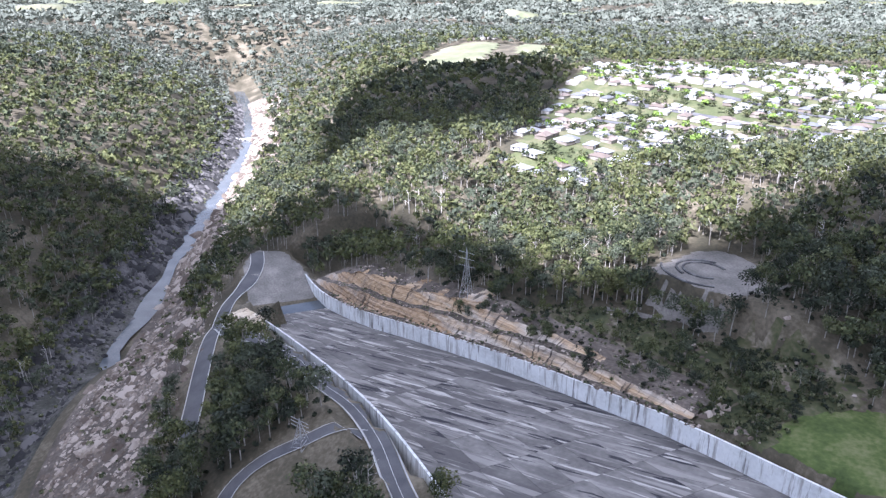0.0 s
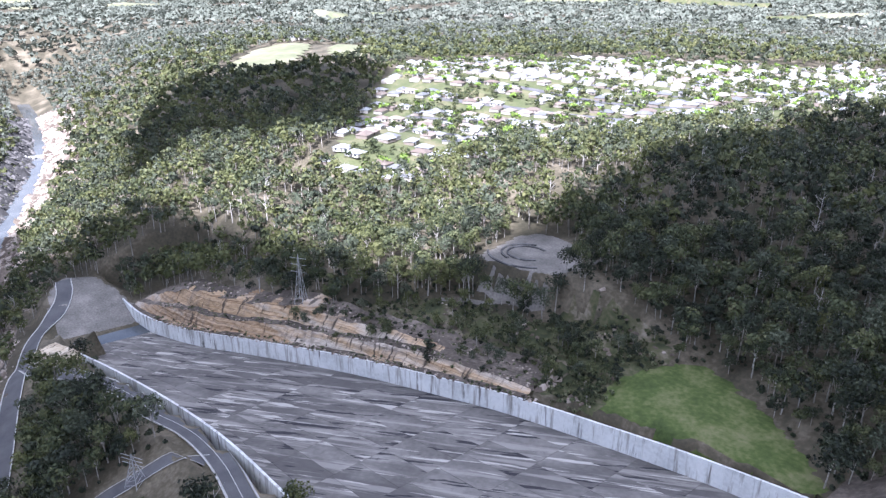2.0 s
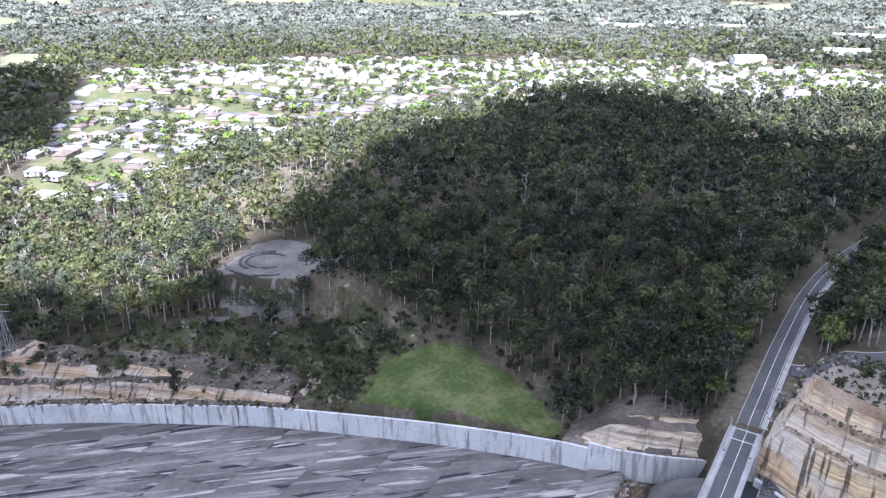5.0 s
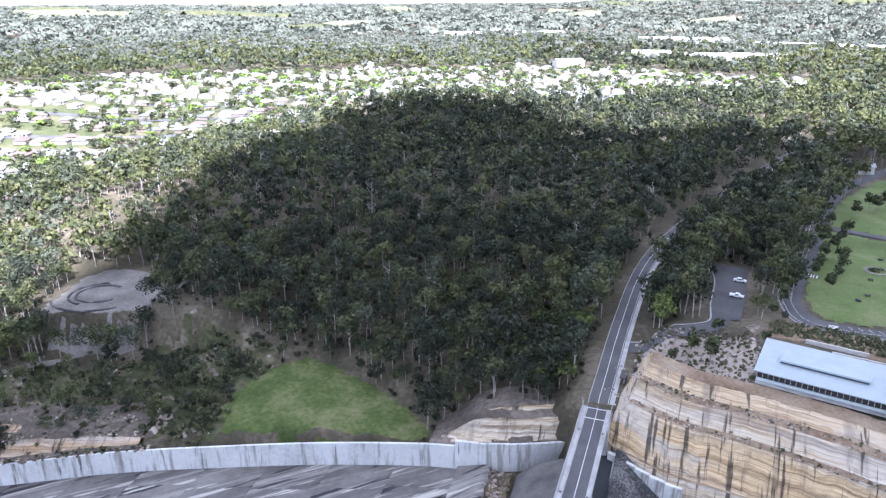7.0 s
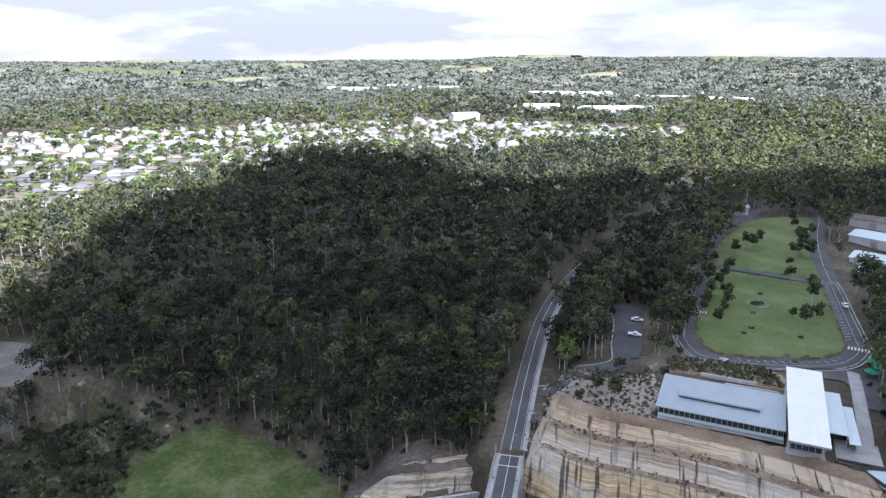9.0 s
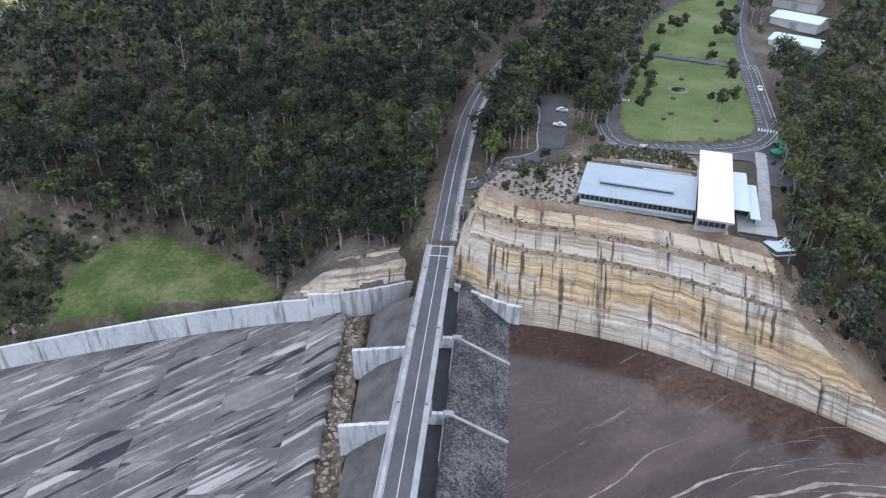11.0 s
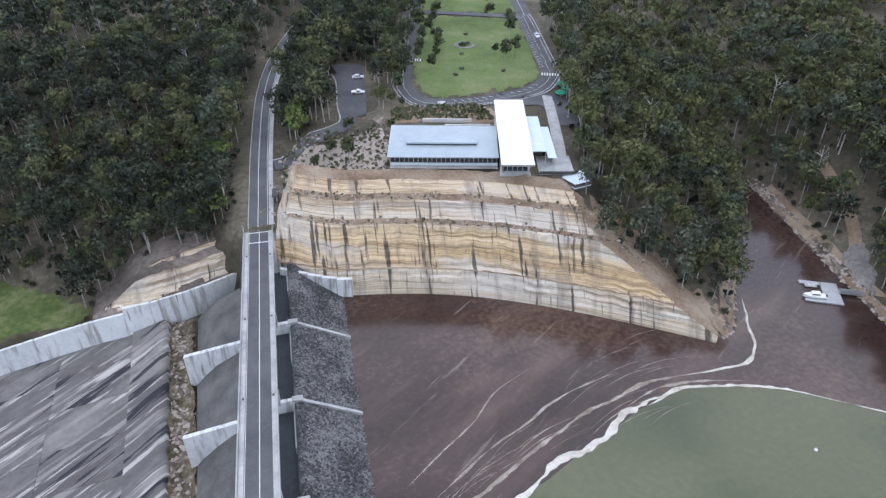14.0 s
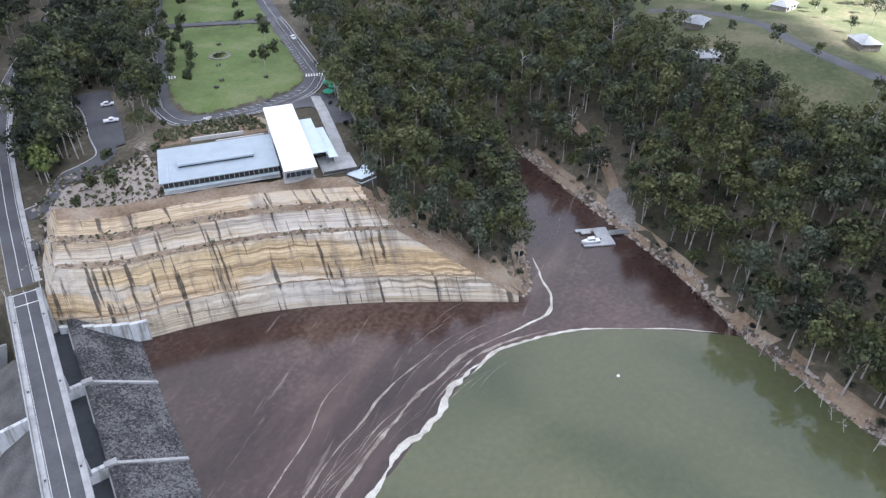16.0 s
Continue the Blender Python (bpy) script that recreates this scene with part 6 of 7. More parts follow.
    part("side_wall", box("side_wall", (0.3, 18, 3.2), M_RENDER, 0.03, (8.0, 9.0, 1.8)), a)
    post = box("post", (0.2, 0.2, 4.4), M_STEEL)
    for q in (0.0, 5.2):
        part("post", post, a, m=pose(q + 0.2, -0.6, 2.4))

    t = thing("terrace", "pale paved terrace with a low wall beside the hall", "terrace")
    t.matrix_basis = pose(94.5, 185.0, 28.0, 0, 0, -12)
    part("paving", box("paving", (11, 12, 0.5), M_CONC, 0.05, (0, 0, 0.05)), t)
    part("low_wall", box("low_wall", (11, 0.3, 0.9), M_TIMBER, 0.03, (0, -6.0, 0.6)), t, "dark low wall")
    lk = thing("lookout_deck", "triangular glass-edged lookout platform at the cliff's brow", "platform")
    pts = [(93, 176), (95.5, 178.6), (102.6, 181), (101.6, 171.4), (95.8, 170.2)]
    for nm, z0, z1, m in (("platform", 27.4, 27.9, M_PALE), ("skirt", 25.0, 27.4, M_TIMBER)):
        bm = bmesh.new()
        f = bm.faces.new([bm.verts.new((px, py, z0)) for px, py in pts])
        e = bmesh.ops.extrude_face_region(bm, geom=[f])
        bmesh.ops.translate(bm, vec=(0, 0, z1 - z0), verts=[g for g in e["geom"] if isinstance(g, bmesh.types.BMVert)])
        bmesh.ops.recalc_face_normals(bm, faces=bm.faces)
        part(nm, bm_mesh(nm, bm, m), lk)
    for (ax, ay), (bx, by) in zip(pts[2:] + pts[:1], pts[3:] + pts[:2]):
        d = math.hypot(bx - ax, by - ay)
        part("balustrade", box("balustrade", (d, 0.12, 1.1), M_TIMBER), lk, m=pose((ax + bx) / 2, (ay + by) / 2, 28.4, 0, 0, math.degrees(math.atan2(by - ay, bx - ax))))
    for k, (sx, sy, L, ang) in enumerate(((68, 223.8, 17.5, -13), (57.5, 219.6, 6, -13), (74, 217.8, 16, -12))):
        g = tagged(new("garden_wall", box("garden_wall", (L, 0.5, 1.4), M_RENDER, 0.05)), "low pale garden wall behind the visitor centre", "wall", "garden walls")
        g.matrix_basis = pose(sx, sy, 28.6, 0, 0, ang)
    st = thing("garden_steps", "broad stone steps down from the car park garden", "steps")
    for k in range(8):
        part("step", box("step", (5.5, 0.9, 0.4), M_STONE, 0.04, (0, -0.9 * k, 1.3 - 0.22 * k)), st)
    st.matrix_basis = pose(44, 233, 26.8, 0, 0, 40)
    for k, (px, py, L, ang) in enumerate(((17.5, 197.6, 13, -6), (28, 198.6, 7, 18), (11, 202, 7, 70))):
        d = thing("viewing_platform", "dark-railed viewing platform on the rock terrace", "platform", group="viewing platforms")
        part("deck", box("deck", (L, 2.4, 0.3), M_CONC, 0.03), d)
        for s in (-1.15, 1.15):
            part("railing", box("railing", (L, 0.1, 1.1), M_TIMBER, 0.01, (0, s, 0.65)), d, "dark mesh railing")
        z = max(float(gz(px, py)) + 0.4, 21.0)
        part("footing", box("footing", (L * 0.8, 1.6, 2.0), M_CONC, 0.03, (0, 0, -1.1)), d)
        d.matrix_basis = pose(px, py, z, 0, 0, ang)
    b = thing("bus_shelter", "small dark roadside shelter near the bridge", "shelter")
    part("roof", box("roof", (2.0, 5.5, 0.2), M_TIMBER, 0.03, (0, 0, 2.6)), b)
    part("back_wall", box("back_wall", (0.15, 5.2, 2.5), M_TIMBER, 0.02, (0.8, 0, 1.3)), b)
    part("bench", box("bench", (0.5, 4, 0.1), M_STEEL, 0.02, (0.4, 0, 0.5)), b)
    b.matrix_basis = pose(6.0, 203.5, float(gz(6, 203.5)) + 0.1, 0, 0, -3)


def car(name, label, paint, ute=False):
    c = thing(name, label, "car", group="parked cars")
    bm = bmesh.new()
    prof = [(-2.4, 0.4), (-2.4, 0.95), (-1.2, 1.05), (-0.55, 1.6), (0.9, 1.62), (1.4, 1.1), (2.3, 1.0), (2.4, 0.4)] if not ute else [(-2.5, 0.45), (-2.5, 1.0), (-1.3, 1.08), (-0.7, 1.7), (0.5, 1.7), (0.7, 1.1), (2.6, 1.1), (2.6, 0.45)]
    f = bm.faces.new([bm.verts.new((px, -0.9, pz)) for px, pz in prof])
    e = bmesh.ops.extrude_face_region(bm, geom=[f])
    bmesh.ops.translate(bm, vec=(0, 1.8, 0), verts=[g for g in e["geom"] if isinstance(g, bmesh.types.BMVert)])
    bmesh.ops.recalc_face_normals(bm, faces=bm.faces)
    bmesh.ops.bevel(bm, geom=bm.edges[:], offset=0.06, segments=1, affect="EDGES")
    part("body", bm_mesh("body", bm, paint), c)
    part("windscreen", box("windscreen", (0.06, 1.5, 0.6), M_GLASS), c, m=pose(-0.92, 0, 1.36, 0, 48, 0))
    for s in (-0.91, 0.91):
        part("side_window", box("side_window", (1.5 if not ute else 1.1, 0.04, 0.4), M_GLASS, 0, (0.15 if not ute else -0.1, s, 1.36)), c)
    wheel = bpy.data.meshes.new("wheel")
    v, f = tube((0, -0.12, 0), (0, 0.12, 0), 0.36, 0.36, 12)
    wm = tri_mesh("wheel", np.vstack([v, [(0, -0.12, 0), (0, 0.12, 0)]]), np.vstack([f, [(i, (i + 1) % 12, 24) for i in range(12)], [(12 + (i + 1) % 12, 12 + i, 25) for i in range(12)]]), [M_TIMBER])
    bpy.data.meshes.remove(wheel)
    for wx in (-1.5, 1.5):
        for s in (-0.82, 0.82):
            part("wheel", wm, c, m=pose(wx, s, 0.36))
    return c


def build_park():
    g = thing("round_garden", "round stone-edged garden bed with low shrubs in the lawn", "garden")
    v, f = [], []
    k = 36
    for i in range(k):
        a = i * 2 * math.pi / k
        for rr, zz in ((4.6, -0.1), (4.6, 0.25), (3.4, 0.28), (3.3, 0.1)):
            v.append((rr * math.cos(a), rr * 0.95 * math.sin(a), zz))
    for i in range(k):
        j = (i + 1) % k
        for q in range(3):
            f.append((i * 4 + q, j * 4 + q, j * 4 + q + 1, i * 4 + q + 1))
    part("paving_ring", mesh_of("paving_ring", v, f, [M_GRAVEL]), g)
    r = np.random.RandomState(3)
    cs = [np.array([r.uniform(-2.4, 2.4), r.uniform(-2.2, 2.2), 0.5]) for _ in range(16)]
    lv = leaf_cards(cs, [0.7] * 16, 16, 0.3, r)
    part("shrubs", tri_mesh("shrubs", lv, np.arange(len(lv)).reshape(-1, 3), [M_LEAF]), g)
    g.matrix_basis = pose(92, 296, float(gz(92, 296)) + 0.3)
    paint = M_WHITE
    c = car("car", "white car parked on the asphalt car park", paint)
    c.matrix_basis = pose(42.0, 276.9, float(gz(42, 276.9)) + 0.36, 0, 0, 172)
    u = car("utility_truck", "white utility truck parked on the car park", paint, True)
    u.matrix_basis = pose(40.3, 260.8, float(gz(40.3, 260.8)) + 0.36, 0, 0, 168)
    for k, (px, py, a) in enumerate(((44, 402, 60), (47.5, 408, 58), (40.5, 396, 62), (50, 416, 55), (53, 421, 55), (127, 300, 85))):
        copy_thing(c, pose(px, py, float(gz(px, py)) + 0.36, 0, 0, a))
    for k, (px, py) in enumerate(((118, 242.5), (114.8, 235.2), (118.6, 238.6))):
        t = thing("shade_umbrella", "green fabric shade umbrella on a steel pole", "umbrella", group="green umbrellas")
        v, f = tube((0, 0, 0), (0, 0, 3.0), 0.06, 0.05, 6)
        part("pole", tri_mesh("pole", v, f, [M_STEEL]), t)
        n = 8
        vv = [(0, 0, 3.5)] + [(2.3 * math.cos(i * 2 * math.pi / n), 2.3 * math.sin(i * 2 * math.pi / n), 2.5) for i in range(n)] + [(2.3 * math.cos(i * 2 * math.pi / n), 2.3 * math.sin(i * 2 * math.pi / n), 2.2) for i in range(n)]
        ff = [(0, 1 + i, 1 + (i + 1) % n) for i in range(n)] + [(1 + i, 1 + n + i, 1 + n + (i + 1) % n, 1 + (i + 1) % n) for i in range(n)]
        part("canopy", mesh_of("canopy", vv, ff, [M_GREEN_FABRIC]), t, "green fabric canopy")
        t.matrix_basis = pose(px, py, float(gz(px, py)) + 0.2)
    for px, py, a in [(84, 268, 10), (100, 262, 50), (88, 285, 0), (108, 292, 80), (96, 310, 30), (80, 262, 100)]:
        b = thing("picnic_table", "small timber picnic table on the lawn", "table", group="picnic tables")
        part("tabletop", box("tabletop", (1.8, 0.8, 0.06), M_TIMBER, 0.01, (0, 0, 0.75)), b)
        for s in (-0.75, 0.75):
            part("bench", box("bench", (1.8, 0.3, 0.05), M_TIMBER, 0.01, (0, s, 0.45)), b)
        for s in (-0.6, 0.6):
            part("leg", box("leg", (0.1, 1.5, 0.72), M_TIMBER, 0.01, (s, 0, 0.36)), b)
        b.matrix_basis = pose(px, py, float(gz(px, py)) + 0.3, 0, 0, a)
    # sheds beside the park
    for k, (px, py, sx, sy, a, m) in enumerate(((180, 412, 26, 18, -40, M_PALE), (166, 372, 24, 16, -36, M_PALE), (153, 344, 12, 8, -36, M_PALE), (192, 452, 26, 14, -36, M_TILE_B), (118, 470, 8, 5, 10, M_TILE_C))):
        s = thing("works_shed", "works shed with a pale corrugated metal roof", "shed", group="works sheds")
        part("wall", box("wall", (sx, sy, 5), M_RENDER, 0.05, (0, 0, 2.3)), s)
        part("roof", gable_slab(-sx / 2 - 0.6, sx / 2 + 0.6, -sy / 2 - 0.6, 0, 5.0, 6.8, 0.2, m, "roof"), s)
        part("roof", gable_slab(-sx / 2 - 0.6, sx / 2 + 0.6, 0, sy / 2 + 0.6, 6.8, 5.0, 0.2, m, "roof"), s)
        part("roller_door", box("roller_door", (4, 0.1, 3.6), M_STEEL, 0.02, (0, -sy / 2 - 0.03, 1.9)), s)
        s.matrix_basis = pose(px, py, float(gz(px, py)) - 0.1, 0, 0, a)
    # stone ring on the bare clearing
    ring = thing("stone_ring", "curved dark stone kerbs on a gravel clearing", "kerb")
    for rad, a0, a1, nm in ((13, 100, 260, "kerb"), (10, 60, 330, "kerb"), (20, 210, 320, "kerb")):
        p = np.array([(rad * math.cos(radians(a)), rad * 0.9 * math.sin(radians(a))) for a in range(a0, a1, 5)])
        n = normals_of(p)
        v = np.stack([np.column_stack([p + n * o, 0 * p[:, 0] + z]) for o, z in ((0.5, 0), (0.5, 0.7), (-0.5, 0.7), (-0.5, 0))], 1).reshape(-1, 3)
        part(nm, mesh_of(nm, v, grid_faces(len(p), 4), [M_ARMOUR]), ring)
    ring.matrix_basis = pose(-219, 212, float(gz(-219, 212)) + 0.2, 0, 0, 15)
    lattice_tower((-271, 115, float(gz(-271, 115))), 27, "grey steel lattice power pylon on the cutting's brow")
    lattice_tower((-197, 22, float(gz(-197, 22))), 12, "small grey steel lattice tower among trees")


# ---------------------------------------------------------------- lake shore
def build_shore():
    p = thing("pontoon", "grey floating pontoon with a gangway to the ramp", "pontoon")
    part("deck", box("deck", (5.0, 10.5, 0.5), M_STEEL, 0.05, (2.0, 0, 0.3)), p)
    part("finger", box("finger", (6.5, 1.5, 0.5), M_STEEL, 0.05, (-3.4, 4.4, 0.3)), p)
    part("finger", box("finger", (6.0, 1.3, 0.5), M_STEEL, 0.05, (-3.4, -4.6, 0.3)), p)
    part("gangway", box("gangway", (7.0, 1.4, 0.25), M_STEEL, 0.03, (7.6, 0.6, 0.8)), p)
    for s in (-0.7, 0.7):
        part("handrail", box("handrail", (7.0, 0.06, 0.9), M_STEEL, 0, (7.6, 0.6 + s, 1.3)), p)
    p.matrix_basis = pose(167.5, 138.0, 0.0, 0, 0, -24)
    b = thing("motor_boat", "white cabin motor boat moored at the pontoon", "boat")
    bm = bmesh.new()
    sec = [(-3.2, 1.0), (-1.0, 1.15), (1.2, 1.0), (2.6, 0.5), (3.3, 0.05)]
    low = [bm.verts.new((x, -w * 0.8, 0.0)) for x, w in sec] + [bm.verts.new((x, w * 0.8, 0.0)) for x, w in sec[::-1]]
    top = [bm.verts.new((x, -w, 0.9 + 0.05 * max(x, 0))) for x, w in sec] + [bm.verts.new((x, w, 0.9 + 0.05 * max(x, 0))) for x, w in sec[::-1]]
    bm.faces.new(top)
    bm.faces.new(low[::-1])
    for i in range(len(low)):
        j = (i + 1) % len(low)
        bm.faces.new((low[i], low[j], top[j], top[i]))
    part("hull", bm_mesh("hull", bm, M_WHITE), b)
    part("cabin", box("cabin", (2.6, 1.6, 1.1), M_WHITE, 0.15, (-0.2, 0, 1.4)), b)
    part("cabin_window", box("cabin_window", (2.0, 1.64, 0.4), M_GLASS, 0.02, (-0.1, 0, 1.55)), b)
    part("outboard_motor", box("outboard_motor", (0.4, 0.5, 0.9), M_TIMBER, 0.06, (-3.4, 0, 0.9)), b)
    b.matrix_basis = pose(163.3, 137.0, 0.15, 0, 0, 158)
    d = thing("dinghy", "small grey aluminium dinghy at the pontoon", "boat")
    part("hull", box("hull", (3.6, 1.4, 0.5), M_STEEL, 0.12, (0, 0, 0.3)), d)
    for s in (-0.8, 0.5):
        part("seat", box("seat", (0.4, 1.3, 0.08), M_RENDER, 0.01, (s, 0, 0.58)), d)
    d.matrix_basis = pose(165.6, 142.0, 0.1, 0, 0, 158)
    patch("boat_ramp", [(173, 129), (178, 128), (186, 142), (190, 152), (184, 152), (179, 142)], M_GRAVEL, "pale concrete boat ramp between trees", "ramp", 0.7, 1.5, 20)
    y = thing("buoy", "small white marker buoy on green water", "buoy")
    bm = bmesh.new()
    bmesh.ops.create_uvsphere(bm, u_segments=12, v_segments=8, radius=0.45)
    part("float", bm_mesh("float", bm, M_WHITE), y)
    v, f = tube((0, 0, 0.3), (0, 0, 1.0), 0.06, 0.04, 6)
    part("stem", tri_mesh("stem", v, f, [M_STEEL]), y)
    y.matrix_basis = pose(127.2, 86.2, 0.1)
    # bare rock and earth along the waterline
    r = np.random.RandomState(14)
    P = curve_pts([tuple(q) for q in COVE[:14]], 1.0)
    n = normals_of(P)
    pl = []
    for i in r.randint(0, len(P) - 1, 2600):
        q = P[i] + n[i] * r.uniform(-0.2, 3.0)
        pl.append((q[0], q[1], max(float(gz(q[0], q[1])), 0.0) + 0.1, r.uniform(0.25, 0.9)))
    tagged(rocks(None, "shore_stones", pl, M_STONE), "pinkish broken stones along the waterline", "stones", kind="stuff")
    v = []
    st = np.array([-1.2, 0.0, 1.0, 2.2, 3.6, 5.0])
    jit = 0.5 * wave(np.arange(len(P)), 0 * np.arange(len(P)), 13, 77)
    for q, m, j in zip(P, n, jit):
        for s in st:
            o = q + m * (s + j)
            v.append((o[0], o[1], max(-0.8 + 0.62 * (s + 1.2), 0 if s > 0 else -1)))
    tagged(new("shore_bank", mesh_of("shore_bank", v, grid_faces(len(P), len(st))[:, ::-1], [M_DIRT], True)), "bare pinkish-brown earth bank at the waterline", "shore", kind="structure")
    meshes = []
    for k in range(3):
        vv, ff = dead_shape(280 + k, 7.0)
        meshes.append(tri_mesh("dead_tree", vv, ff, [M_DEAD]))
    for i, (px, py) in enumerate(((162.8, 51), (160.6, 43), (162, 58), (165, 71), (164, 65), (161.5, 47), (171, 100), (174, 110), (176.5, 150), (178, 158), (161, 36), (166.5, 76))):
        ob = tagged(new("dead_tree", meshes[i % 3]), "thin bleached dead tree standing in the lake's edge", "tree", "drowned trees on the shore")
        s = r.uniform(0.6, 1.1)
        ob.matrix_basis = pose(px, py, -0.6, r.uniform(-14, 14), r.uniform(-14, 14), r.uniform(0, 360)) @ Matrix.Diagonal((s, s, s, 1))


# ---------------------------------------------------------------- the town
def house(name, w, d, roof, label):
    h = thing(name, label, "house", group="suburban houses")
    part("wall", box("wall", (w, d, 2.9), M_BRICK, 0.03, (0, 0, 1.3)), h)
    e, z0, z1 = 0.6, 2.75, 4.9
    r = max(0.5, (w - d) / 2)
    v = [(-w / 2 - e, -d / 2 - e, z0), (w / 2 + e, -d / 2 - e, z0), (w / 2 + e, d / 2 + e, z0), (-w / 2 - e, d / 2 + e, z0), (-r, 0, z1), (r, 0, z1)]
    part("roof", mesh_of("roof", v, [(0, 1, 5, 4), (1, 2, 5), (2, 3, 4, 5), (3, 0, 4), (3, 2, 1, 0)], [roof]), h)
    part("door", box("door", (0.95, 0.08, 2.1), M_TIMBER, 0.01, (0.6, -d / 2 - 0.03, 1.1)), h)
    for k, sx in enumerate((-w * 0.3, w * 0.3)):
        part("window", box("window", (1.8, 0.08, 1.2), M_GLASS, 0.01, (sx, -d / 2 - 0.03, 1.5)), h)
    part("garage_door", box("garage_door", (2.4, 0.08, 2.1), M_RENDER, 0.01, (-w * 0.08 - 1.2, -d / 2 - 0.03, 1.05)), h)
    return h


def build_town():
    rnd = random.Random(31)
    protos = [house("house", 12.5, 8.5, M_TILE_A, "single-storey suburban house with grey tiled hip roof"), house("house", 11.5, 8, M_TILE_C, "single-storey suburban house with pale steel roof"),
              house("house", 13.5, 9, M_TILE_B, "brick suburban house with brown tiled roof"), house("house", 12.5, 9.5, M_TILE_C, "wide suburban house with pale steel roof")]
    patch("town_ground", [tuple(p) for p in SUBURB], M_CLEARING, "sunlit lawns and yards of a suburb", "ground", 0.5, 9.0, 30)
    spots = []
    for row in range(-40, 41):
        for k in range(-45, 46):
            bend = 14 * math.sin(k * 0.21 + row * 0.13)
            u, v = k * 16.5 + rnd.uniform(-4, 4), row * 22.0 + (6 if row % 2 else -4) + rnd.uniform(-3.5, 3.5) + bend
            a = radians(28)
            x, y = -330 + u * math.cos(a) - v * math.sin(a), 600 + u * math.sin(a) + v * math.cos(a)
            if rnd.random() < 0.86:
                spots.append((x, y, 28 + (180 if row % 2 else 0) + rnd.choice((0, 0, 90)) + rnd.uniform(-14, 14)))
    P = np.array(spots)
    P = P[inside(P[:, 0], P[:, 1], SUBURB)]
    P = P[np.argsort(np.hypot(P[:, 0], P[:, 1]))]
    Z = gz(P[:, 0], P[:, 1])
    for i, (x, y, a) in enumerate(P[:270]):
        m = pose(float(x), float(y), float(Z[i]) + 0.35, 0, 0, float(a))
        if i < 4:
            protos[i].matrix_basis = m
        else:
            copy_thing(protos[rnd.choice((0, 0, 0, 1, 1, 2, 2, 3))], m)
    for (x, y, a), z in zip(((290, 211, 20), (258, 178, -30), (320, 149, 60), (345, 205, 10)), gz(np.array([290, 258, 320, 345]), np.array([211, 178, 149, 205]))):
        copy_thing(protos[1], pose(x, y, float(z) + 0.3, 0, 0, a))
    # roofs farther back, too many to tell apart
    V, F, I, o = [], [], [], 0
    r = np.random.RandomState(8)
    far = [(x, y, z, a, 1.0) for (x, y, a), z in zip(P[270:], Z[270:])]
    for _ in range(900):
        d, az = r.uniform(1000, 3600), radians(r.uniform(-60, 85))
        x, y = EYE[0] - d * math.sin(az), d * math.cos(az)
        if wave(np.array(x), np.array(y), 500, 44) > 0.15 and y > 350:
            far.append((x, y, float(gz(x, y)), r.uniform(0, 360), r.uniform(1.0, 1.8)))
    for x, y, z, a, s in far:
        c, q = math.cos(radians(a)), math.sin(radians(a))
        w, d = 6.4 * s, 4.6 * s
        b = [(-w, -d, -0.5), (w, -d, -0.5), (w, d, -0.5), (-w, d, -0.5), (-w, -d, 3.0 * s), (w, -d, 3.0 * s), (w, d, 3.0 * s), (-w, d, 3.0 * s), (-w * 0.4, 0, 5.0 * s), (w * 0.4, 0, 5.0 * s)]
        V += [(x + px * c - py * q, y + px * q + py * c, z + pz + 0.3) for px, py, pz in b]
        fs = [(0, 1, 5), (0, 5, 4), (1, 2, 6), (1, 6, 5), (2, 3, 7), (2, 7, 6), (3, 0, 4), (3, 4, 7), (4, 5, 9), (4, 9, 8), (5, 6, 9), (6, 7, 8), (6, 8, 9), (7, 4, 8)]
        F += [tuple(k + o for k in f) for f in fs]
        t = 1 + int(r.choice([0, 0, 1, 1, 2]))
        I += [0] * 8 + [t] * 6
        o += 10
    tagged(new("far_houses", tri_mesh("far_houses", np.array(V), np.array(F), [M_BRICK, M_TILE_A, M_TILE_C, M_TILE_B], I)), "pale roofs of distant suburban houses among trees", "houses", kind="stuff")
    # cleared farmland farther out
    rf = random.Random(77)
    for k in range(46):
        d, az = rf.uniform(1700, 4400), radians(rf.uniform(-62, 100))
        cx, cy = EYE[0] - d * math.sin(az), d * math.cos(az)
        ra, rb = rf.uniform(60, 150) * d / 2400, rf.uniform(40, 90) * d / 2400
        ox = [(cx + ra * rf.uniform(0.7, 1.2) * math.cos(q), cy + rb * rf.uniform(0.7, 1.2) * math.sin(q)) for q in (0, 0.8, 1.6, 2.4, 3.2, 4.0, 4.8, 5.6)]
        patch("far_field", ox, M_FAR_FIELD if k % 3 else M_CLEARING, "pale cleared field in distant woodland", "field", 20.0 + d * 0.003, max(24.0, d * 0.012), 100 + k)
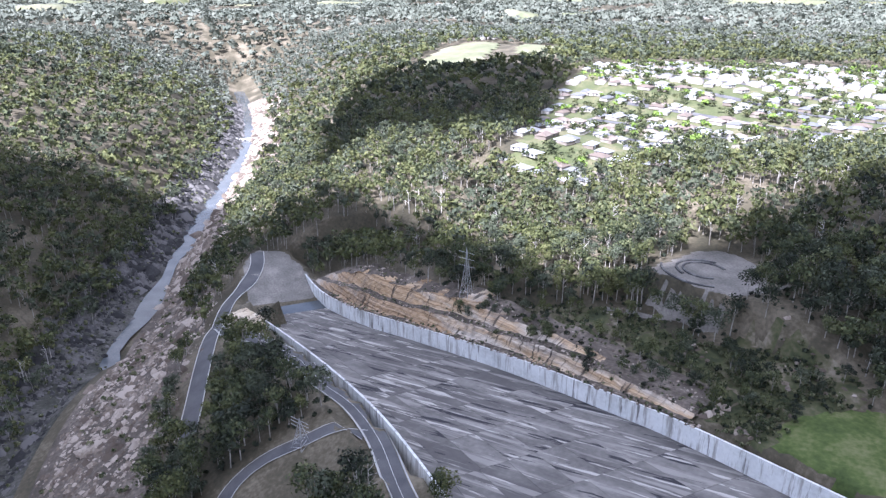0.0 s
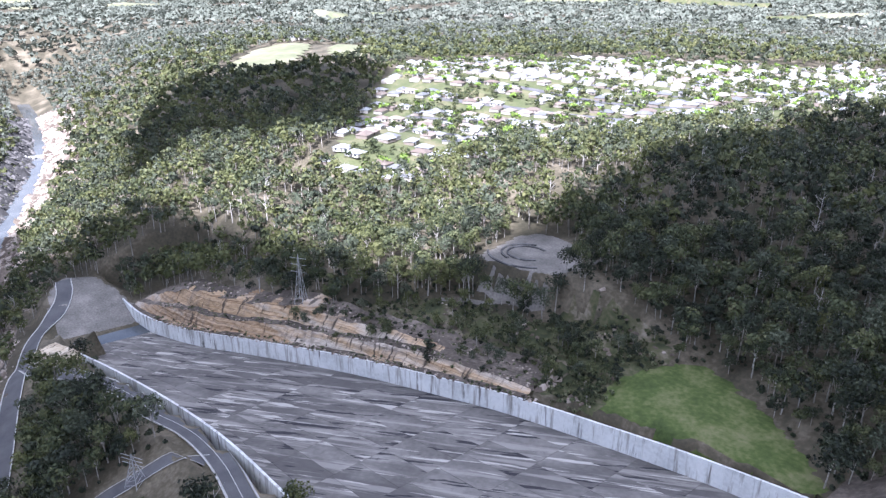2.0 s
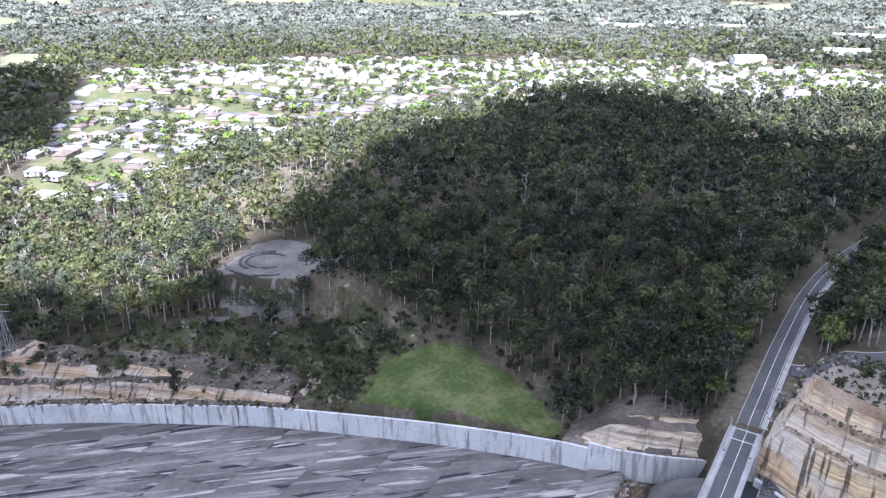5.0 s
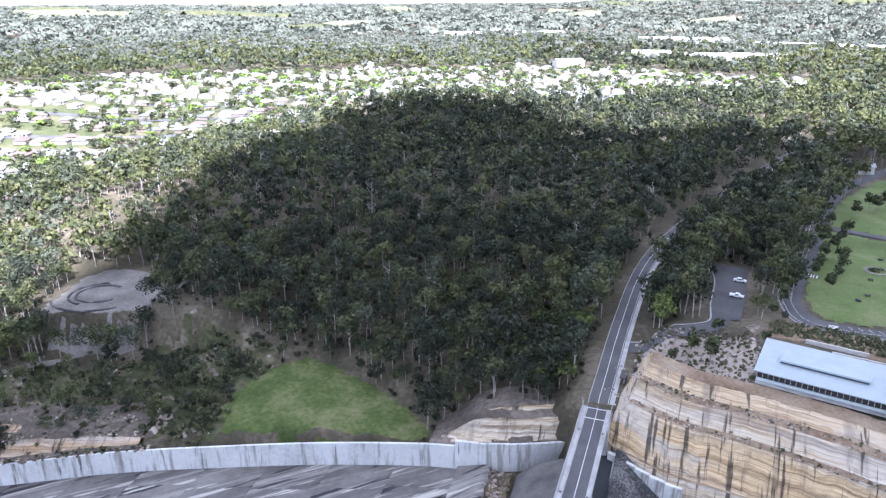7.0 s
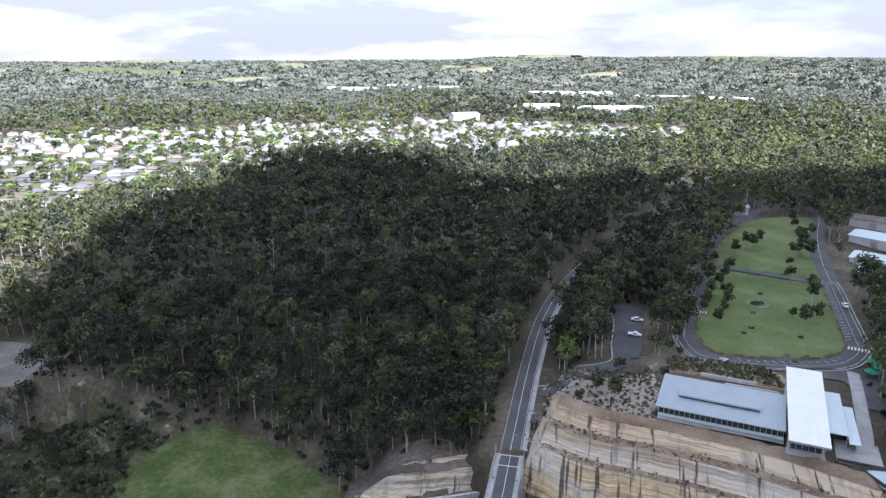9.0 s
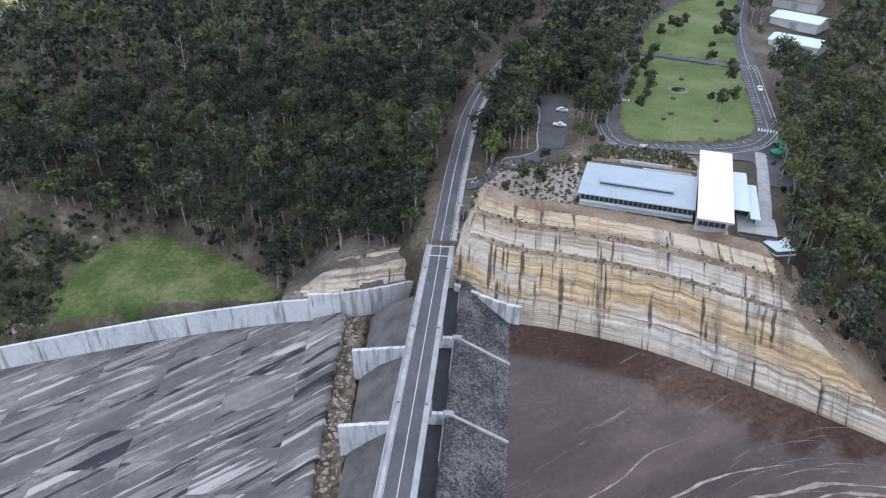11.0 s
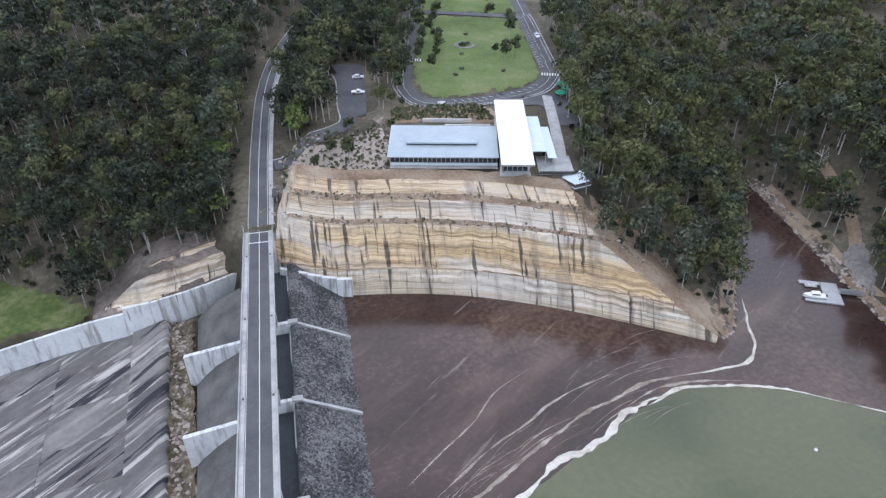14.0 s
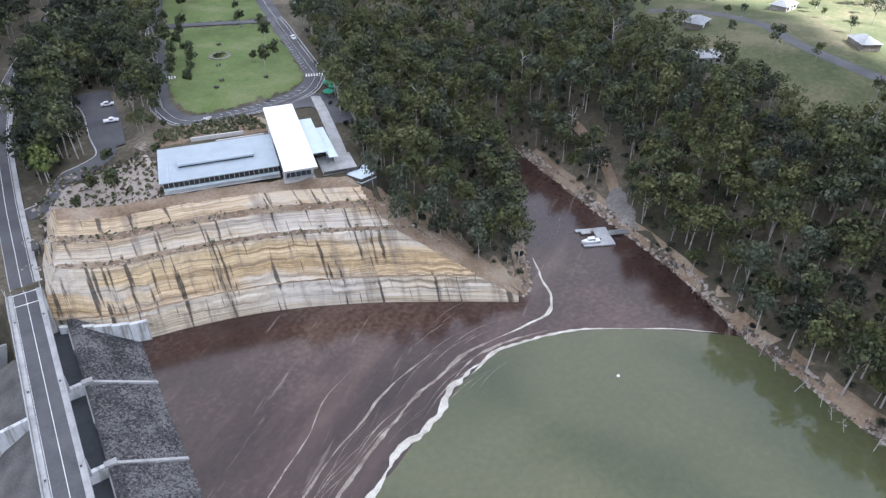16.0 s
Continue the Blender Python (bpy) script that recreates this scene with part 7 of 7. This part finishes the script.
    # long white halls
    for k, (x, y, w, d, a) in enumerate(((-470, 1540, 120, 40, 10), (-380, 1500, 70, 30, 20), (-300, 1480, 90, 40, 5), (-60, 1180, 60, 26, 8), (20, 1200, 80, 24, 5), (100, 1215, 110, 22, 3), (-160, 1015, 40, 22, 30), (-560, 1600, 80, 30, 15), (250, 1260, 70, 26, -5), (-20, 1420, 160, 60, 4), (180, 1500, 150, 40, -3))):
        f = thing("warehouse", "long white-roofed warehouse beyond the suburb", "warehouse", group="distant warehouses")
        part("wall", box("wall", (w, d, 8), M_RENDER, 0.1, (0, 0, 4)), f)
        part("roof", gable_slab(-w / 2, w / 2, -d / 2 - 1, 0, 8, 10.5, 0.4, M_WHITE, "roof"), f)
        part("roof", gable_slab(-w / 2, w / 2, 0, d / 2 + 1, 10.5, 8, 0.4, M_WHITE, "roof"), f)
        f.matrix_basis = pose(x, y, float(gz(x, y)) + 4, 0, 0, a)
    for k in range(9):
        u = -210 + k * 54
        a = radians(28)
        c = [(-330 + s * math.cos(a) - (u + 13.5) * math.sin(a), 600 + s * math.sin(a) + (u + 13.5) * math.cos(a)) for s in (-300, -150, 0, 150, 300)]
        p = curve_pts(c, 12.0)
        p = p[inside(p[:, 0], p[:, 1], SUBURB)]
        if len(p) > 4:
            part("street", sheet("street", p, 4.0, 4.0, M_ASPHALT, 0.75), tagged(new("road_suburb"), "pale sunlit suburban street between houses", "road", kind="structure"))
    # garden trees among the houses
    r = np.random.RandomState(17)
    x, y = r.uniform(-760, 140, 8000), r.uniform(190, 1040, 8000)
    thick = wave(x, y, 120, 66) + 0.6 * wave(x, y, 50, 67) > -0.25
    x, y = x[thick], y[thick]
    ok = inside(x, y, SUBURB)
    x, y = x[ok], y[ok]
    shapes = [dome(400 + k, 6, 8, 1.1, h) for k, h in enumerate((8, 10, 7))]
    k = len(x) * 5 // 6
    plant("town_trees", shapes, x[:k], y[:k], gz(x[:k], y[:k]), r, 0.6, 1.2, [M_BARK, M_LEAF], "scattered dark garden trees in the suburb", "trees")
    plant("town_bright_trees", shapes, x[k:], y[k:], gz(x[k:], y[k:]), r, 0.6, 1.2, [M_BARK, M_LEAF_BRIGHT], "bright spring-green garden trees in the suburb", "trees")


build_clouds()
build_centre()
build_park()
build_shore()
build_gorge()
build_town()
build_trees()
